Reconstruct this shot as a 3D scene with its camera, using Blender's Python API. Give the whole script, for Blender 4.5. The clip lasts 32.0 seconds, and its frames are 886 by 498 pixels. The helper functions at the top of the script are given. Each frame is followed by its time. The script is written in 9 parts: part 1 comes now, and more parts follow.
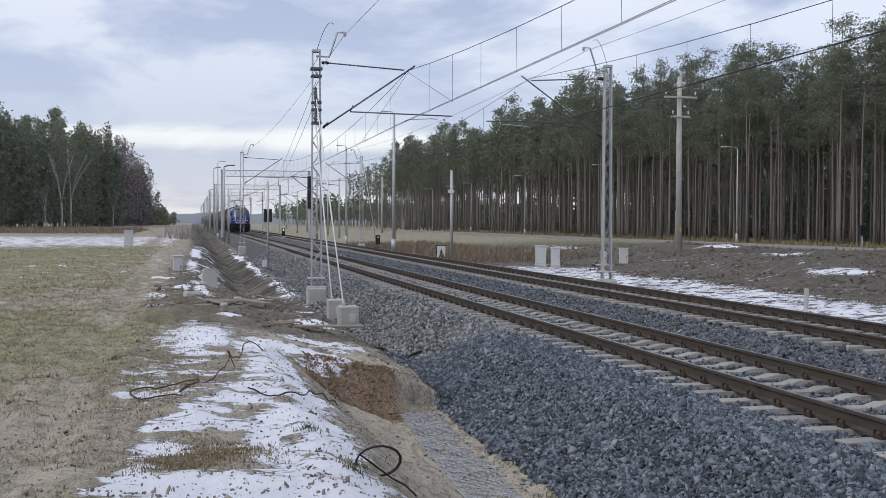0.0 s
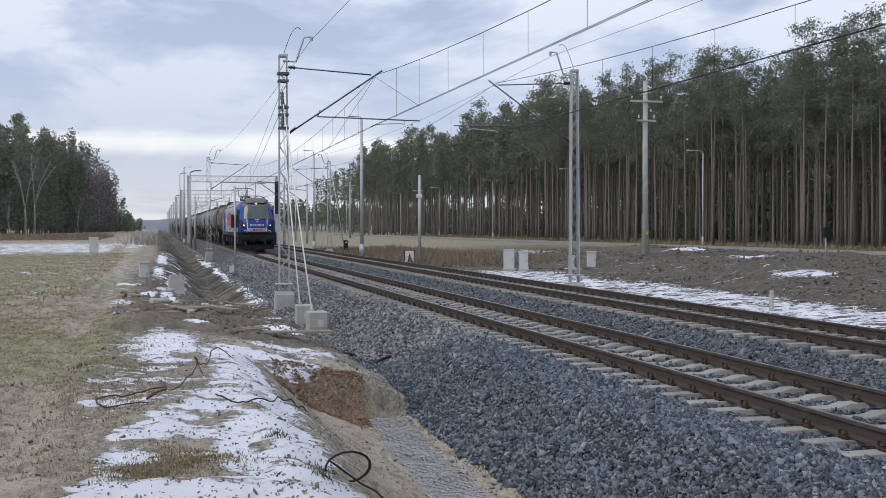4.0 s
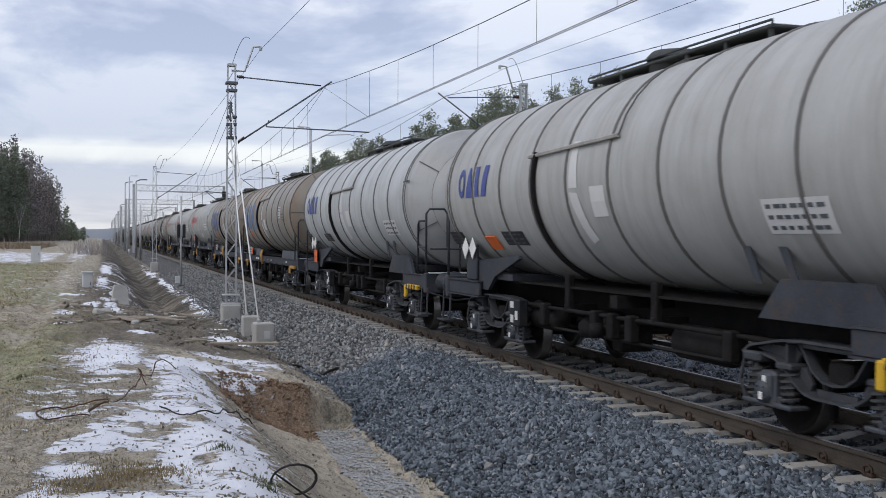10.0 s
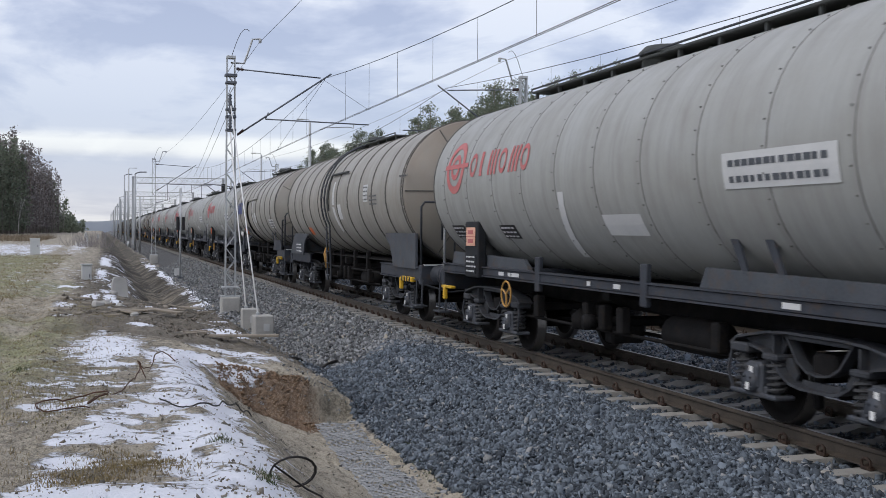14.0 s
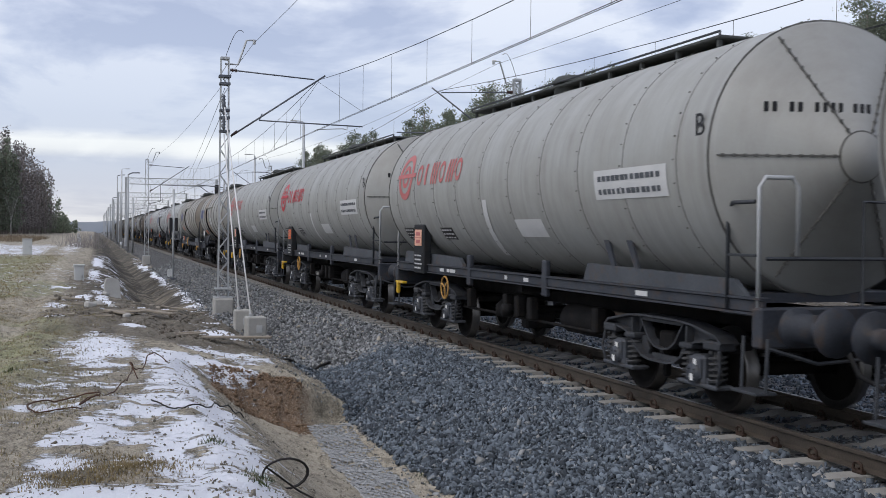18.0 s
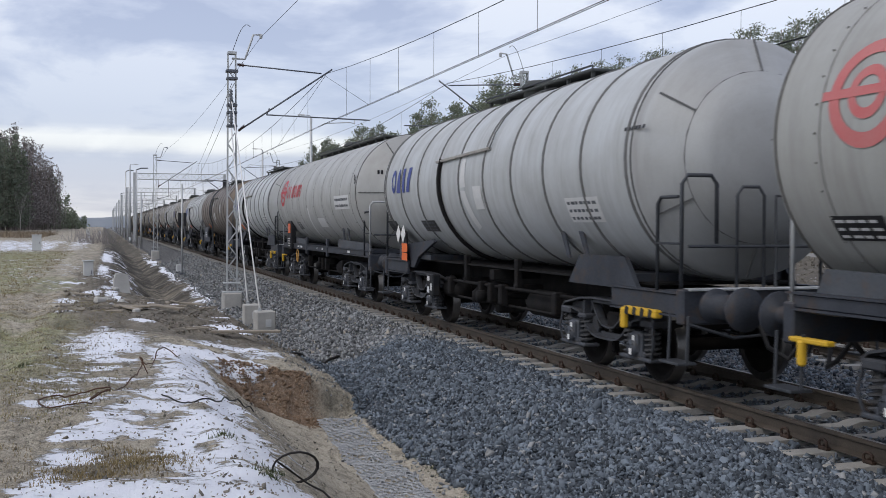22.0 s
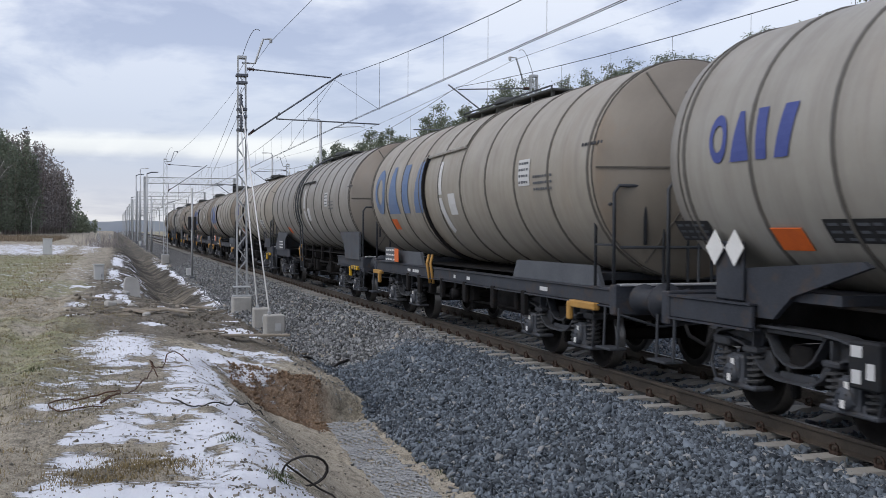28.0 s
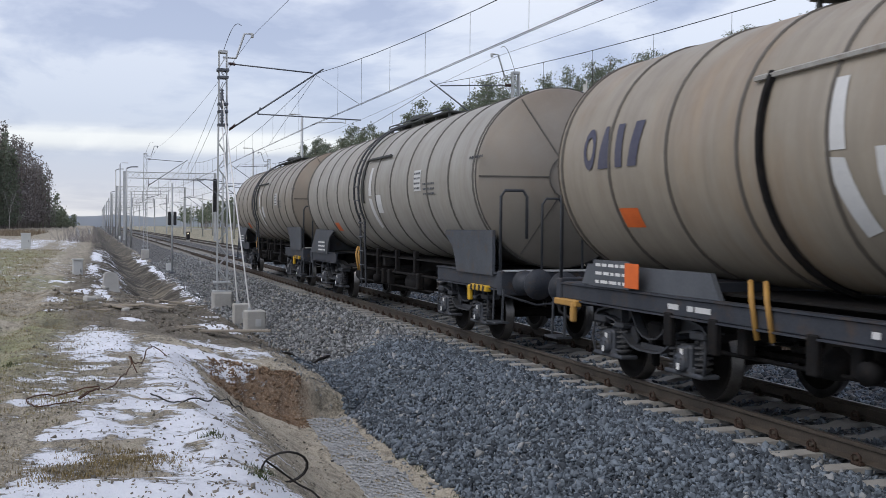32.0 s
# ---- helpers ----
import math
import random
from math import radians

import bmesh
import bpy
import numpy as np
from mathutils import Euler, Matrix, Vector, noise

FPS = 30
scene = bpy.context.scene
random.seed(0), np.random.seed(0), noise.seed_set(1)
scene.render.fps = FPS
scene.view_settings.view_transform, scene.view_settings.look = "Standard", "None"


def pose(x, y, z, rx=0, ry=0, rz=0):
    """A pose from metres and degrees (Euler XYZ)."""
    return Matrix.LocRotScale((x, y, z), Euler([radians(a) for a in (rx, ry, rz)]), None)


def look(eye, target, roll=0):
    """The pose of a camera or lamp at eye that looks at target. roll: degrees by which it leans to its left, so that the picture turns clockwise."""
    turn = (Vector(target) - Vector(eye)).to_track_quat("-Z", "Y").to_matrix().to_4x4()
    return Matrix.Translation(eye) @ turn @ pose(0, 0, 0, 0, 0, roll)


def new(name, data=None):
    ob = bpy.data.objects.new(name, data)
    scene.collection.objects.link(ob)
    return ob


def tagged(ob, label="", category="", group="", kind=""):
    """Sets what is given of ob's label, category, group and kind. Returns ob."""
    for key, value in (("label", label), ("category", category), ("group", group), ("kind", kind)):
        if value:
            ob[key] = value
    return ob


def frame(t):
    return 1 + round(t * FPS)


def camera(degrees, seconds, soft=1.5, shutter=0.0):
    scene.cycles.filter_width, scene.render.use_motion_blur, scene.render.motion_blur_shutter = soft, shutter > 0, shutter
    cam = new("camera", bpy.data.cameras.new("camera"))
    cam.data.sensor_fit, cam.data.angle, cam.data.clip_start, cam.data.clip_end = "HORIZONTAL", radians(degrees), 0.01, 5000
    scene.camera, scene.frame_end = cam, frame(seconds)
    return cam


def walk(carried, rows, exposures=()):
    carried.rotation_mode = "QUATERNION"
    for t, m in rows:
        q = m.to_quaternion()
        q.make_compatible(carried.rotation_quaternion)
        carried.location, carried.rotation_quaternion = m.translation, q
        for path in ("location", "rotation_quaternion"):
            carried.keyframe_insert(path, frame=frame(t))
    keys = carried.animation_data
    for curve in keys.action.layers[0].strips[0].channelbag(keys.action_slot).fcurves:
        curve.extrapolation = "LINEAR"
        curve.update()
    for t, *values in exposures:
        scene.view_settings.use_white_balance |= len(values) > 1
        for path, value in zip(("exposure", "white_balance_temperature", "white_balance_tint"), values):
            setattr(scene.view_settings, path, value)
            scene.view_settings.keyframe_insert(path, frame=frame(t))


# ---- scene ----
import functools

# ---------------------------------------------------------------- camera
# World: y runs along the line away from the viewer, z = 0 is the top of the rails.
EYE = (0.0, 0.0, 1.935)
X1, X2 = 7.403, 12.161          # centre lines of the two tracks
cam = camera(45.93, 32.0, soft=0.7, shutter=0.06)


def held(yaw, pitch, roll):
    """A camera pose at EYE: yaw to the right of the line's direction, pitch upwards, roll in degrees."""
    a, b = radians(yaw), radians(pitch)
    way = Vector((math.sin(a) * math.cos(b), math.cos(a) * math.cos(b), math.sin(b)))
    return look(EYE, Vector(EYE) + way * 10, roll)


PATH = [
    (0.0, 13.487, -1.502, 0.174),
    (0.5, 13.502, -1.440, 0.170),
    (1.0, 13.551, -1.286, 0.173),
    (1.5, 13.699, -1.292, 0.121),
    (2.0, 13.838, -1.408, 0.063),
    (2.5, 14.058, -1.483, 0.011),
    (3.0, 14.411, -1.461, -0.041),
    (3.5, 14.792, -1.341, -0.088),
    (5.5, 16.882, -1.038, -0.260),
    (6.0, 17.540, -0.978, -0.178),
    (6.5, 18.056, -0.970, -0.059),
    (7.0, 18.240, -0.932, 0.020),
    (7.5, 18.291, -0.809, 0.085),
    (8.0, 18.182, -0.665, 0.152),
    (8.5, 18.122, -0.568, 0.145),
    (9.0, 18.153, -0.489, 0.263),
    (9.5, 18.149, -0.555, 0.278),
    (10.0, 18.038, -0.593, 0.322),
    (10.5, 18.012, -0.587, 0.312),
    (11.0, 18.046, -0.609, 0.388),
    (11.5, 18.168, -0.700, 0.392),
    (12.0, 18.123, -0.843, 0.417),
    (12.5, 18.122, -1.001, 0.405),
    (13.0, 18.150, -0.981, 0.427),
    (13.5, 18.104, -0.977, 0.364),
    (14.0, 18.076, -0.989, 0.404),
    (14.5, 18.114, -0.974, 0.380),
    (16.5, 18.180, -0.921, 0.496),
    (17.0, 18.210, -0.963, 0.606),
    (17.5, 18.348, -0.957, 0.651),
    (18.0, 18.440, -0.867, 0.652),
    (18.5, 18.425, -0.841, 0.642),
    (19.0, 18.379, -0.895, 0.689),
    (19.5, 18.238, -0.922, 0.740),
    (20.0, 18.132, -0.961, 0.759),
    (20.5, 18.153, -1.037, 0.666),
    (21.0, 18.159, -1.077, 0.493),
    (21.5, 18.112, -1.113, 0.367),
    (22.0, 17.994, -1.250, 0.239),
    (22.5, 17.857, -1.312, 0.256),
    (23.0, 17.767, -1.314, 0.248),
    (23.5, 17.725, -1.284, 0.263),
    (24.0, 17.731, -1.303, 0.305),
    (24.5, 17.728, -1.351, 0.298),
    (25.0, 17.761, -1.294, 0.397),
    (25.5, 17.802, -1.237, 0.436),
    (27.5, 17.569, -1.180, 0.167),
    (28.0, 17.475, -1.041, 0.227),
    (28.5, 17.378, -0.986, 0.273),
    (29.0, 17.290, -1.011, 0.287),
    (29.5, 17.294, -1.047, 0.302),
    (30.0, 17.382, -1.134, 0.385),
    (30.5, 17.533, -1.217, 0.416),
    (31.0, 17.775, -1.192, 0.509),
    (31.5, 18.041, -1.234, 0.487),
    (32.0, 18.511, -1.235, 0.501),
]
walk(cam, [(t, held(yaw, pitch, roll)) for t, yaw, pitch, roll in PATH])

# ---------------------------------------------------------------- sky and sun
world = bpy.data.worlds.new("overcast_sky")
scene.world = world
world.use_nodes = True
wn, wl = world.node_tree.nodes, world.node_tree.links
wn.clear()
SUN_EL, SUN_AZ = radians(50), radians(250)


def wnode(kind, **values):
    n = wn.new(kind)
    for key, value in values.items():
        n.inputs[key].default_value = value
    return n


sky = wn.new("ShaderNodeTexSky")
sky.sky_type, sky.sun_disc, sky.sun_elevation, sky.sun_rotation = "NISHITA", False, SUN_EL, SUN_AZ
sky.dust_density, sky.ozone_density = 2.0, 2.0
co = wn.new("ShaderNodeTexCoord")
sep = wn.new("ShaderNodeSeparateXYZ")
wl.new(co.outputs["Generated"], sep.inputs[0])
up = wn.new("ShaderNodeMath")
up.operation, up.inputs[1].default_value = "MAXIMUM", 0.0
wl.new(sep.outputs["Z"], up.inputs[0])
lift = wn.new("ShaderNodeMath")
lift.operation, lift.inputs[1].default_value = "ADD", 0.20
wl.new(up.outputs[0], lift.inputs[0])
deck = wn.new("ShaderNodeVectorMath")
deck.operation = "DIVIDE"
cmb = wn.new("ShaderNodeCombineXYZ")
for axis in "XYZ":
    wl.new(lift.outputs[0], cmb.inputs[axis])
wl.new(co.outputs["Generated"], deck.inputs[0])
wl.new(cmb.outputs[0], deck.inputs[1])
big = wnode("ShaderNodeTexNoise", Scale=1.55, Detail=6.0, Roughness=0.56, Distortion=0.35)
wl.new(deck.outputs[0], big.inputs["Vector"])
cloud = wn.new("ShaderNodeValToRGB")
cloud.color_ramp.elements[0].position, cloud.color_ramp.elements[0].color = 0.43, (0.36, 0.385, 0.515, 1)
cloud.color_ramp.elements[1].position, cloud.color_ramp.elements[1].color = 0.575, (0.83, 0.83, 0.865, 1)
mid = cloud.color_ramp.elements.new(0.5)
mid.color = (0.53, 0.55, 0.66, 1)
wl.new(big.outputs["Fac"], cloud.inputs[0])
# a strip of brighter, thinner cloud low over the horizon
wob = wnode("ShaderNodeTexNoise", Scale=2.2, Detail=4.0)
wl.new(co.outputs["Generated"], wob.inputs["Vector"])
wz = wn.new("ShaderNodeMath")
wz.operation, wz.inputs[1].default_value, wz.inputs[2].default_value = "MULTIPLY_ADD", 0.02, -0.010
wl.new(wob.outputs["Fac"], wz.inputs[0])
el = wn.new("ShaderNodeMath")
wl.new(sep.outputs["Z"], el.inputs[0])
wl.new(wz.outputs[0], el.inputs[1])
strip = wn.new("ShaderNodeValToRGB")
e = strip.color_ramp.elements
e[0].position, e[0].color = 0.0, (0.55, 0.55, 0.56, 1)
e[1].position, e[1].color = 1.0, (0, 0, 0, 1)
for place, value in ((0.020, 0.34), (0.040, 0.05), (0.062, 0.05), (0.071, 0.80), (0.079, 0.92), (0.085, 0.10), (0.10, 0.0)):
    s = e.new(place)
    s.color = (value, value, value, 1)
wl.new(el.outputs[0], strip.inputs[0])
glow = wn.new("ShaderNodeMixRGB")
glow.inputs[2].default_value = (0.84, 0.84, 0.85, 1)
wl.new(strip.outputs[0], glow.inputs[0])
# darker blue-grey decks above and below that strip
decks = wn.new("ShaderNodeValToRGB")
e = decks.color_ramp.elements
e[0].position, e[0].color = 0.0, (0.2, 0.2, 0.2, 1)
e[1].position, e[1].color = 1.0, (0, 0, 0, 1)
for place, value in ((0.014, 0.35), (0.032, 0.8), (0.060, 0.9), (0.069, 0.1), (0.080, 0.0), (0.088, 0.80), (0.12, 0.62), (0.17, 0.40), (0.26, 0.0)):
    s = e.new(place)
    s.color = (value, value, value, 1)
wl.new(el.outputs[0], decks.inputs[0])
under = wn.new("ShaderNodeMixRGB")
under.inputs[2].default_value = (0.435, 0.475, 0.625, 1)
wl.new(decks.outputs[0], under.inputs[0])
wl.new(cloud.outputs[0], under.inputs[1])
wl.new(under.outputs[0], glow.inputs[1])
b1, b2, out = wnode("ShaderNodeBackground", Strength=0.05), wnode("ShaderNodeBackground", Strength=0.93), wn.new("ShaderNodeOutputWorld")
add = wn.new("ShaderNodeAddShader")
wl.new(sky.outputs[0], b1.inputs[0])
wl.new(glow.outputs[0], b2.inputs[0])
wl.new(b1.outputs[0], add.inputs[0])
wl.new(b2.outputs[0], add.inputs[1])
wl.new(add.outputs[0], out.inputs[0])

sun = new("sun", bpy.data.lights.new("sun", "SUN"))
sun.data.energy, sun.data.angle, sun.data.color = 0.9, radians(30), (1.0, 0.96, 0.9)
sun.matrix_world = look((-45, -20, 60), (0, 0, 0))
scene.view_settings.exposure = 0.0

# ---------------------------------------------------------------- materials


class Mat:
    """A node material under construction."""

    def __init__(self, name, rough=0.7, metal=0.0):
        self.m = bpy.data.materials.new(name)
        self.m.use_nodes = True
        self.n, self.l = self.m.node_tree.nodes, self.m.node_tree.links
        self.p = self.n["Principled BSDF"]
        self.p.inputs["Roughness"].default_value, self.p.inputs["Metallic"].default_value = rough, metal
        self.c = self.n.new("ShaderNodeTexCoord")

    def coords(self, kind="Object", scale=(1, 1, 1)):
        mp = self.n.new("ShaderNodeMapping")
        mp.inputs["Scale"].default_value = scale
        self.l.new(self.c.outputs[kind], mp.inputs[0])
        return mp.outputs[0]

    def noise(self, scale, detail=4.0, rough=0.55, kind="Object", stretch=(1, 1, 1), low=None, high=None):
        t = self.n.new("ShaderNodeTexNoise")
        t.inputs["Scale"].default_value, t.inputs["Detail"].default_value, t.inputs["Roughness"].default_value = scale, detail, rough
        self.l.new(self.coords(kind, stretch), t.inputs["Vector"])
        return self.ramp(t.outputs["Fac"], low, high) if low is not None else t.outputs["Fac"]

    def cells(self, scale, kind="Object", feature="F1", out="Distance", rand=1.0):
        t = self.n.new("ShaderNodeTexVoronoi")
        t.feature = feature
        t.inputs["Scale"].default_value, t.inputs["Randomness"].default_value = scale, rand
        self.l.new(self.coords(kind), t.inputs["Vector"])
        return t.outputs[out]

    def ramp(self, fac, low, high):
        r = self.n.new("ShaderNodeMapRange")
        r.inputs[1].default_value, r.inputs[2].default_value = low, high
        self.l.new(fac, r.inputs[0])
        return r.outputs[0]

    def math(self, op, a, b):
        q = self.n.new("ShaderNodeMath")
        q.operation = op
        for i, v in enumerate((a, b)):
            if isinstance(v, (int, float)):
                q.inputs[i].default_value = v
            else:
                self.l.new(v, q.inputs[i])
        return q.outputs[0]

    def mix(self, fac, a, b, blend="MIX"):
        q = self.n.new("ShaderNodeMixRGB")
        q.blend_type = blend
        for i, v in enumerate((fac, a, b)):
            if isinstance(v, (int, float)):
                q.inputs[i].default_value = v
            elif isinstance(v, tuple):
                q.inputs[i].default_value = (*v, 1)
            else:
                self.l.new(v, q.inputs[i])
        return q.outputs[0]

    def attr(self, name):
        a = self.n.new("ShaderNodeAttribute")
        a.attribute_name = name
        return a.outputs["Fac"]

    def info(self, out="Random"):
        return self.n.new("ShaderNodeObjectInfo").outputs[out]

    def island(self):
        return self.n.new("ShaderNodeNewGeometry").outputs["Random Per Island"]

    def set(self, socket, value):
        self.l.new(value, self.p.inputs[socket])
        return self

    def bump(self, height, strength=0.3, distance=0.02):
        b = self.n.new("ShaderNodeBump")
        b.inputs["Strength"].default_value, b.inputs["Distance"].default_value = strength, distance
        self.l.new(height, b.inputs["Height"])
        self.l.new(b.outputs[0], self.p.inputs["Normal"])
        return self


def plain(name, a, b, rough=0.7, metal=0.0, s1=2.0, s2=30.0, bump=0.15, dist=0.01, vary=0.0, rust=None, spec=0.35):
    """A worn surface between two colours, at two scales, with fine relief."""
    m = Mat(name, rough, metal)
    m.p.inputs["Specular IOR Level"].default_value = spec
    q = m.mix(m.ramp(m.math("ADD", m.noise(s1, 3), m.math("MULTIPLY", m.noise(s2, 5), 0.8)), 0.55, 1.25), a, b)
    if rust:
        q = m.mix(m.math("MULTIPLY", m.noise(s1 * 2.3, 6, 0.7, low=0.52, high=0.72), 0.75), q, rust)
    if vary:
        q = m.mix(m.math("MULTIPLY", m.info(), vary), q, tuple(c * 0.45 for c in a))
    m.set("Base Color", q)
    if bump:
        m.bump(m.noise(s2 * 2, 4), bump, dist)
    return m.m


STEEL_GREY = plain("galvanised_steel", (0.42, 0.44, 0.45), (0.55, 0.56, 0.56), 0.5, 0.35, 1.5, 20, 0.1, 0.003)
CONCRETE = plain("weathered_concrete", (0.36, 0.35, 0.325), (0.52, 0.51, 0.475), 0.9, 0, 2.5, 40, 0.35, 0.006)
SLEEPER = plain("sleeper_concrete", (0.28, 0.27, 0.245), (0.41, 0.395, 0.36), 0.9, 0, 3.0, 60, 0.4, 0.005, vary=0.35)
RAIL_SIDE = plain("rusty_rail_steel", (0.050, 0.042, 0.034), (0.105, 0.086, 0.068), 0.75, 0.2, 4, 60, 0.3, 0.003)
RAIL_TOP = plain("polished_rail_head", (0.22, 0.21, 0.20), (0.34, 0.33, 0.32), 0.32, 0.9, 3, 80, 0.05, 0.001)
CLIP = plain("oxidised_rail_clip", (0.030, 0.022, 0.018), (0.085, 0.052, 0.036), 0.7, 0.3, 20, 200, 0.2, 0.002)
WIRE = plain("dark_copper_wire", (0.030, 0.032, 0.036), (0.055, 0.055, 0.058), 0.5, 0.7, 5, 50, 0)
TUBE_DARK = plain("dark_grey_tube", (0.10, 0.11, 0.13), (0.16, 0.17, 0.19), 0.5, 0.4, 4, 60, 0.05, 0.002)
INSULATOR = plain("brown_insulator", (0.05, 0.03, 0.03), (0.10, 0.06, 0.05), 0.25, 0, 6, 60, 0)
BOX_GREY = plain("grey_painted_cabinet", (0.50, 0.51, 0.50), (0.60, 0.61, 0.60), 0.55, 0, 1.5, 30, 0.05, 0.002)
WHITE = plain("white_paint", (0.66, 0.66, 0.64), (0.80, 0.80, 0.78), 0.55, 0, 3, 40, 0.05, 0.002)
BLACK = plain("black_paint", (0.012, 0.012, 0.013), (0.030, 0.030, 0.032), 0.5, 0, 3, 40, 0.05, 0.002)
ORANGE = plain("orange_plate_paint", (0.80, 0.17, 0.03), (0.66, 0.13, 0.03), 0.5, 0, 5, 40, 0.03, 0.001)
ORANGE_PALE = plain("faded_orange_plate_paint", (0.82, 0.50, 0.36), (0.72, 0.38, 0.26), 0.55, 0, 5, 40, 0.03, 0.001)
YELLOW = plain("yellow_paint", (0.72, 0.45, 0.03), (0.55, 0.33, 0.03), 0.5, 0, 5, 60, 0.05, 0.001)
TAN_PAINT = plain("ochre_paint", (0.52, 0.29, 0.07), (0.36, 0.20, 0.06), 0.6, 0, 5, 60, 0.05, 0.001)
LETTER_BLUE = plain("blue_lettering", (0.045, 0.065, 0.24), (0.075, 0.10, 0.31), 0.5, 0, 3, 40, 0)
LETTER_FADED = plain("faded_blue_lettering", (0.10, 0.17, 0.33), (0.16, 0.21, 0.31), 0.6, 0, 3, 40, 0)
LETTER_RED = plain("red_lettering", (0.52, 0.035, 0.05), (0.60, 0.07, 0.08), 0.5, 0, 3, 40, 0)
LETTER_PINK = plain("faded_red_lettering", (0.52, 0.13, 0.13), (0.50, 0.20, 0.19), 0.6, 0, 3, 40, 0)
PANEL_GREY = plain("pale_data_panel", (0.55, 0.56, 0.56), (0.66, 0.66, 0.65), 0.6, 0, 3, 40, 0)
FRAME_BLUE = plain("blue_grey_underframe", (0.024, 0.028, 0.038), (0.060, 0.067, 0.080), 0.6, 0.1, 2, 40, 0.2, 0.003, rust=(0.09, 0.06, 0.04))
SADDLE_GREY = plain("grey_saddle_paint", (0.075, 0.083, 0.095), (0.12, 0.13, 0.145), 0.6, 0.05, 2, 30, 0.1, 0.003)
BOGIE = plain("grimy_bogie_steel", (0.006, 0.006, 0.0065), (0.022, 0.021, 0.021), 0.75, 0.0, 4, 60, 0.3, 0.004, rust=(0.030, 0.022, 0.016), spec=0.12)
SPRING = plain("greasy_spring_steel", (0.040, 0.042, 0.045), (0.095, 0.095, 0.096), 0.5, 0.3, 8, 90, 0.1, 0.002)
WHEEL = plain("dark_wheel_steel", (0.007, 0.006, 0.006), (0.018, 0.016, 0.014), 0.8, 0.0, 5, 60, 0.15, 0.002, spec=0.12)
TYRE = plain("bright_tyre_steel", (0.10, 0.098, 0.095), (0.20, 0.195, 0.19), 0.35, 0.9, 5, 60, 0)
RAILING = plain("dark_handrail_paint", (0.035, 0.040, 0.048), (0.075, 0.080, 0.088), 0.5, 0.2, 6, 60, 0)
WALKWAY = plain("dark_walkway_grating", (0.05, 0.055, 0.055), (0.10, 0.105, 0.10), 0.7, 0.3, 6, 60, 0.2, 0.003)
LOCO_BLUE = plain("blue_locomotive_paint", (0.020, 0.050, 0.27), (0.028, 0.062, 0.32), 0.32, 0, 1.0, 30, 0.02, 0.001)
LOCO_GREY = plain("light_grey_locomotive_paint", (0.38, 0.39, 0.385), (0.44, 0.45, 0.445), 0.42, 0, 1.0, 30, 0.02, 0.001)
LOCO_ROOF = plain("dirty_grey_roof_paint", (0.20, 0.20, 0.21), (0.36, 0.36, 0.37), 0.6, 0, 1.2, 20, 0.1, 0.003)
LOCO_DARK = plain("charcoal_skirt_paint", (0.013, 0.0145, 0.017), (0.028, 0.030, 0.034), 0.6, 0.0, 2, 40, 0.1, 0.003, rust=(0.04, 0.033, 0.027), spec=0.2)
LOCO_RED = plain("red_locomotive_lettering", (0.55, 0.025, 0.035), (0.62, 0.04, 0.05), 0.4, 0, 2, 30, 0)
LOCO_NAVY = plain("navy_emblem_paint", (0.025, 0.035, 0.17), (0.03, 0.045, 0.20), 0.4, 0, 2, 30, 0)
RUBBER = plain("black_rubber", (0.010, 0.010, 0.011), (0.022, 0.022, 0.023), 0.7, 0, 5, 60, 0.1, 0.002)
ASPHALT = plain("worn_asphalt", (0.22, 0.215, 0.205), (0.33, 0.32, 0.305), 0.9, 0, 0.6, 30, 0.3, 0.004)
WOOD = plain("grey_weathered_planks", (0.20, 0.17, 0.13), (0.34, 0.30, 0.24), 0.85, 0, 4, 50, 0.4, 0.004)
CABLE = plain("black_cable_sheath", (0.014, 0.013, 0.012), (0.030, 0.026, 0.023), 0.55, 0, 6, 60, 0)
CABLE_RUST = plain("rusty_wire", (0.06, 0.03, 0.018), (0.12, 0.06, 0.035), 0.7, 0.3, 6, 60, 0)

glass = Mat("tinted_cab_glass", 0.05)
glass.p.inputs["Base Color"].default_value = (0.012, 0.015, 0.016, 1)
glass.p.inputs["Specular IOR Level"].default_value = 0.12
GLASS = glass.m
# the windscreen's grey-green sky reflection is put into its base colour
screen = Mat("sky_toned_windscreen", 0.08)
screen.p.inputs["Base Color"].default_value = (0.10, 0.125, 0.125, 1)
SCREEN = screen.m
LOCO_HOOD = plain("sooty_hood_paint", (0.12, 0.115, 0.115), (0.24, 0.235, 0.235), 0.6, 0, 1.5, 20, 0.1, 0.003)
lamp = Mat("lit_headlamp", 0.3)
lamp.p.inputs["Base Color"].default_value = (1.0, 0.9, 0.7, 1)
lamp.p.inputs["Emission Color"].default_value = (1.0, 0.80, 0.50, 1)
lamp.p.inputs["Emission Strength"].default_value = 1.1
LAMP = lamp.m

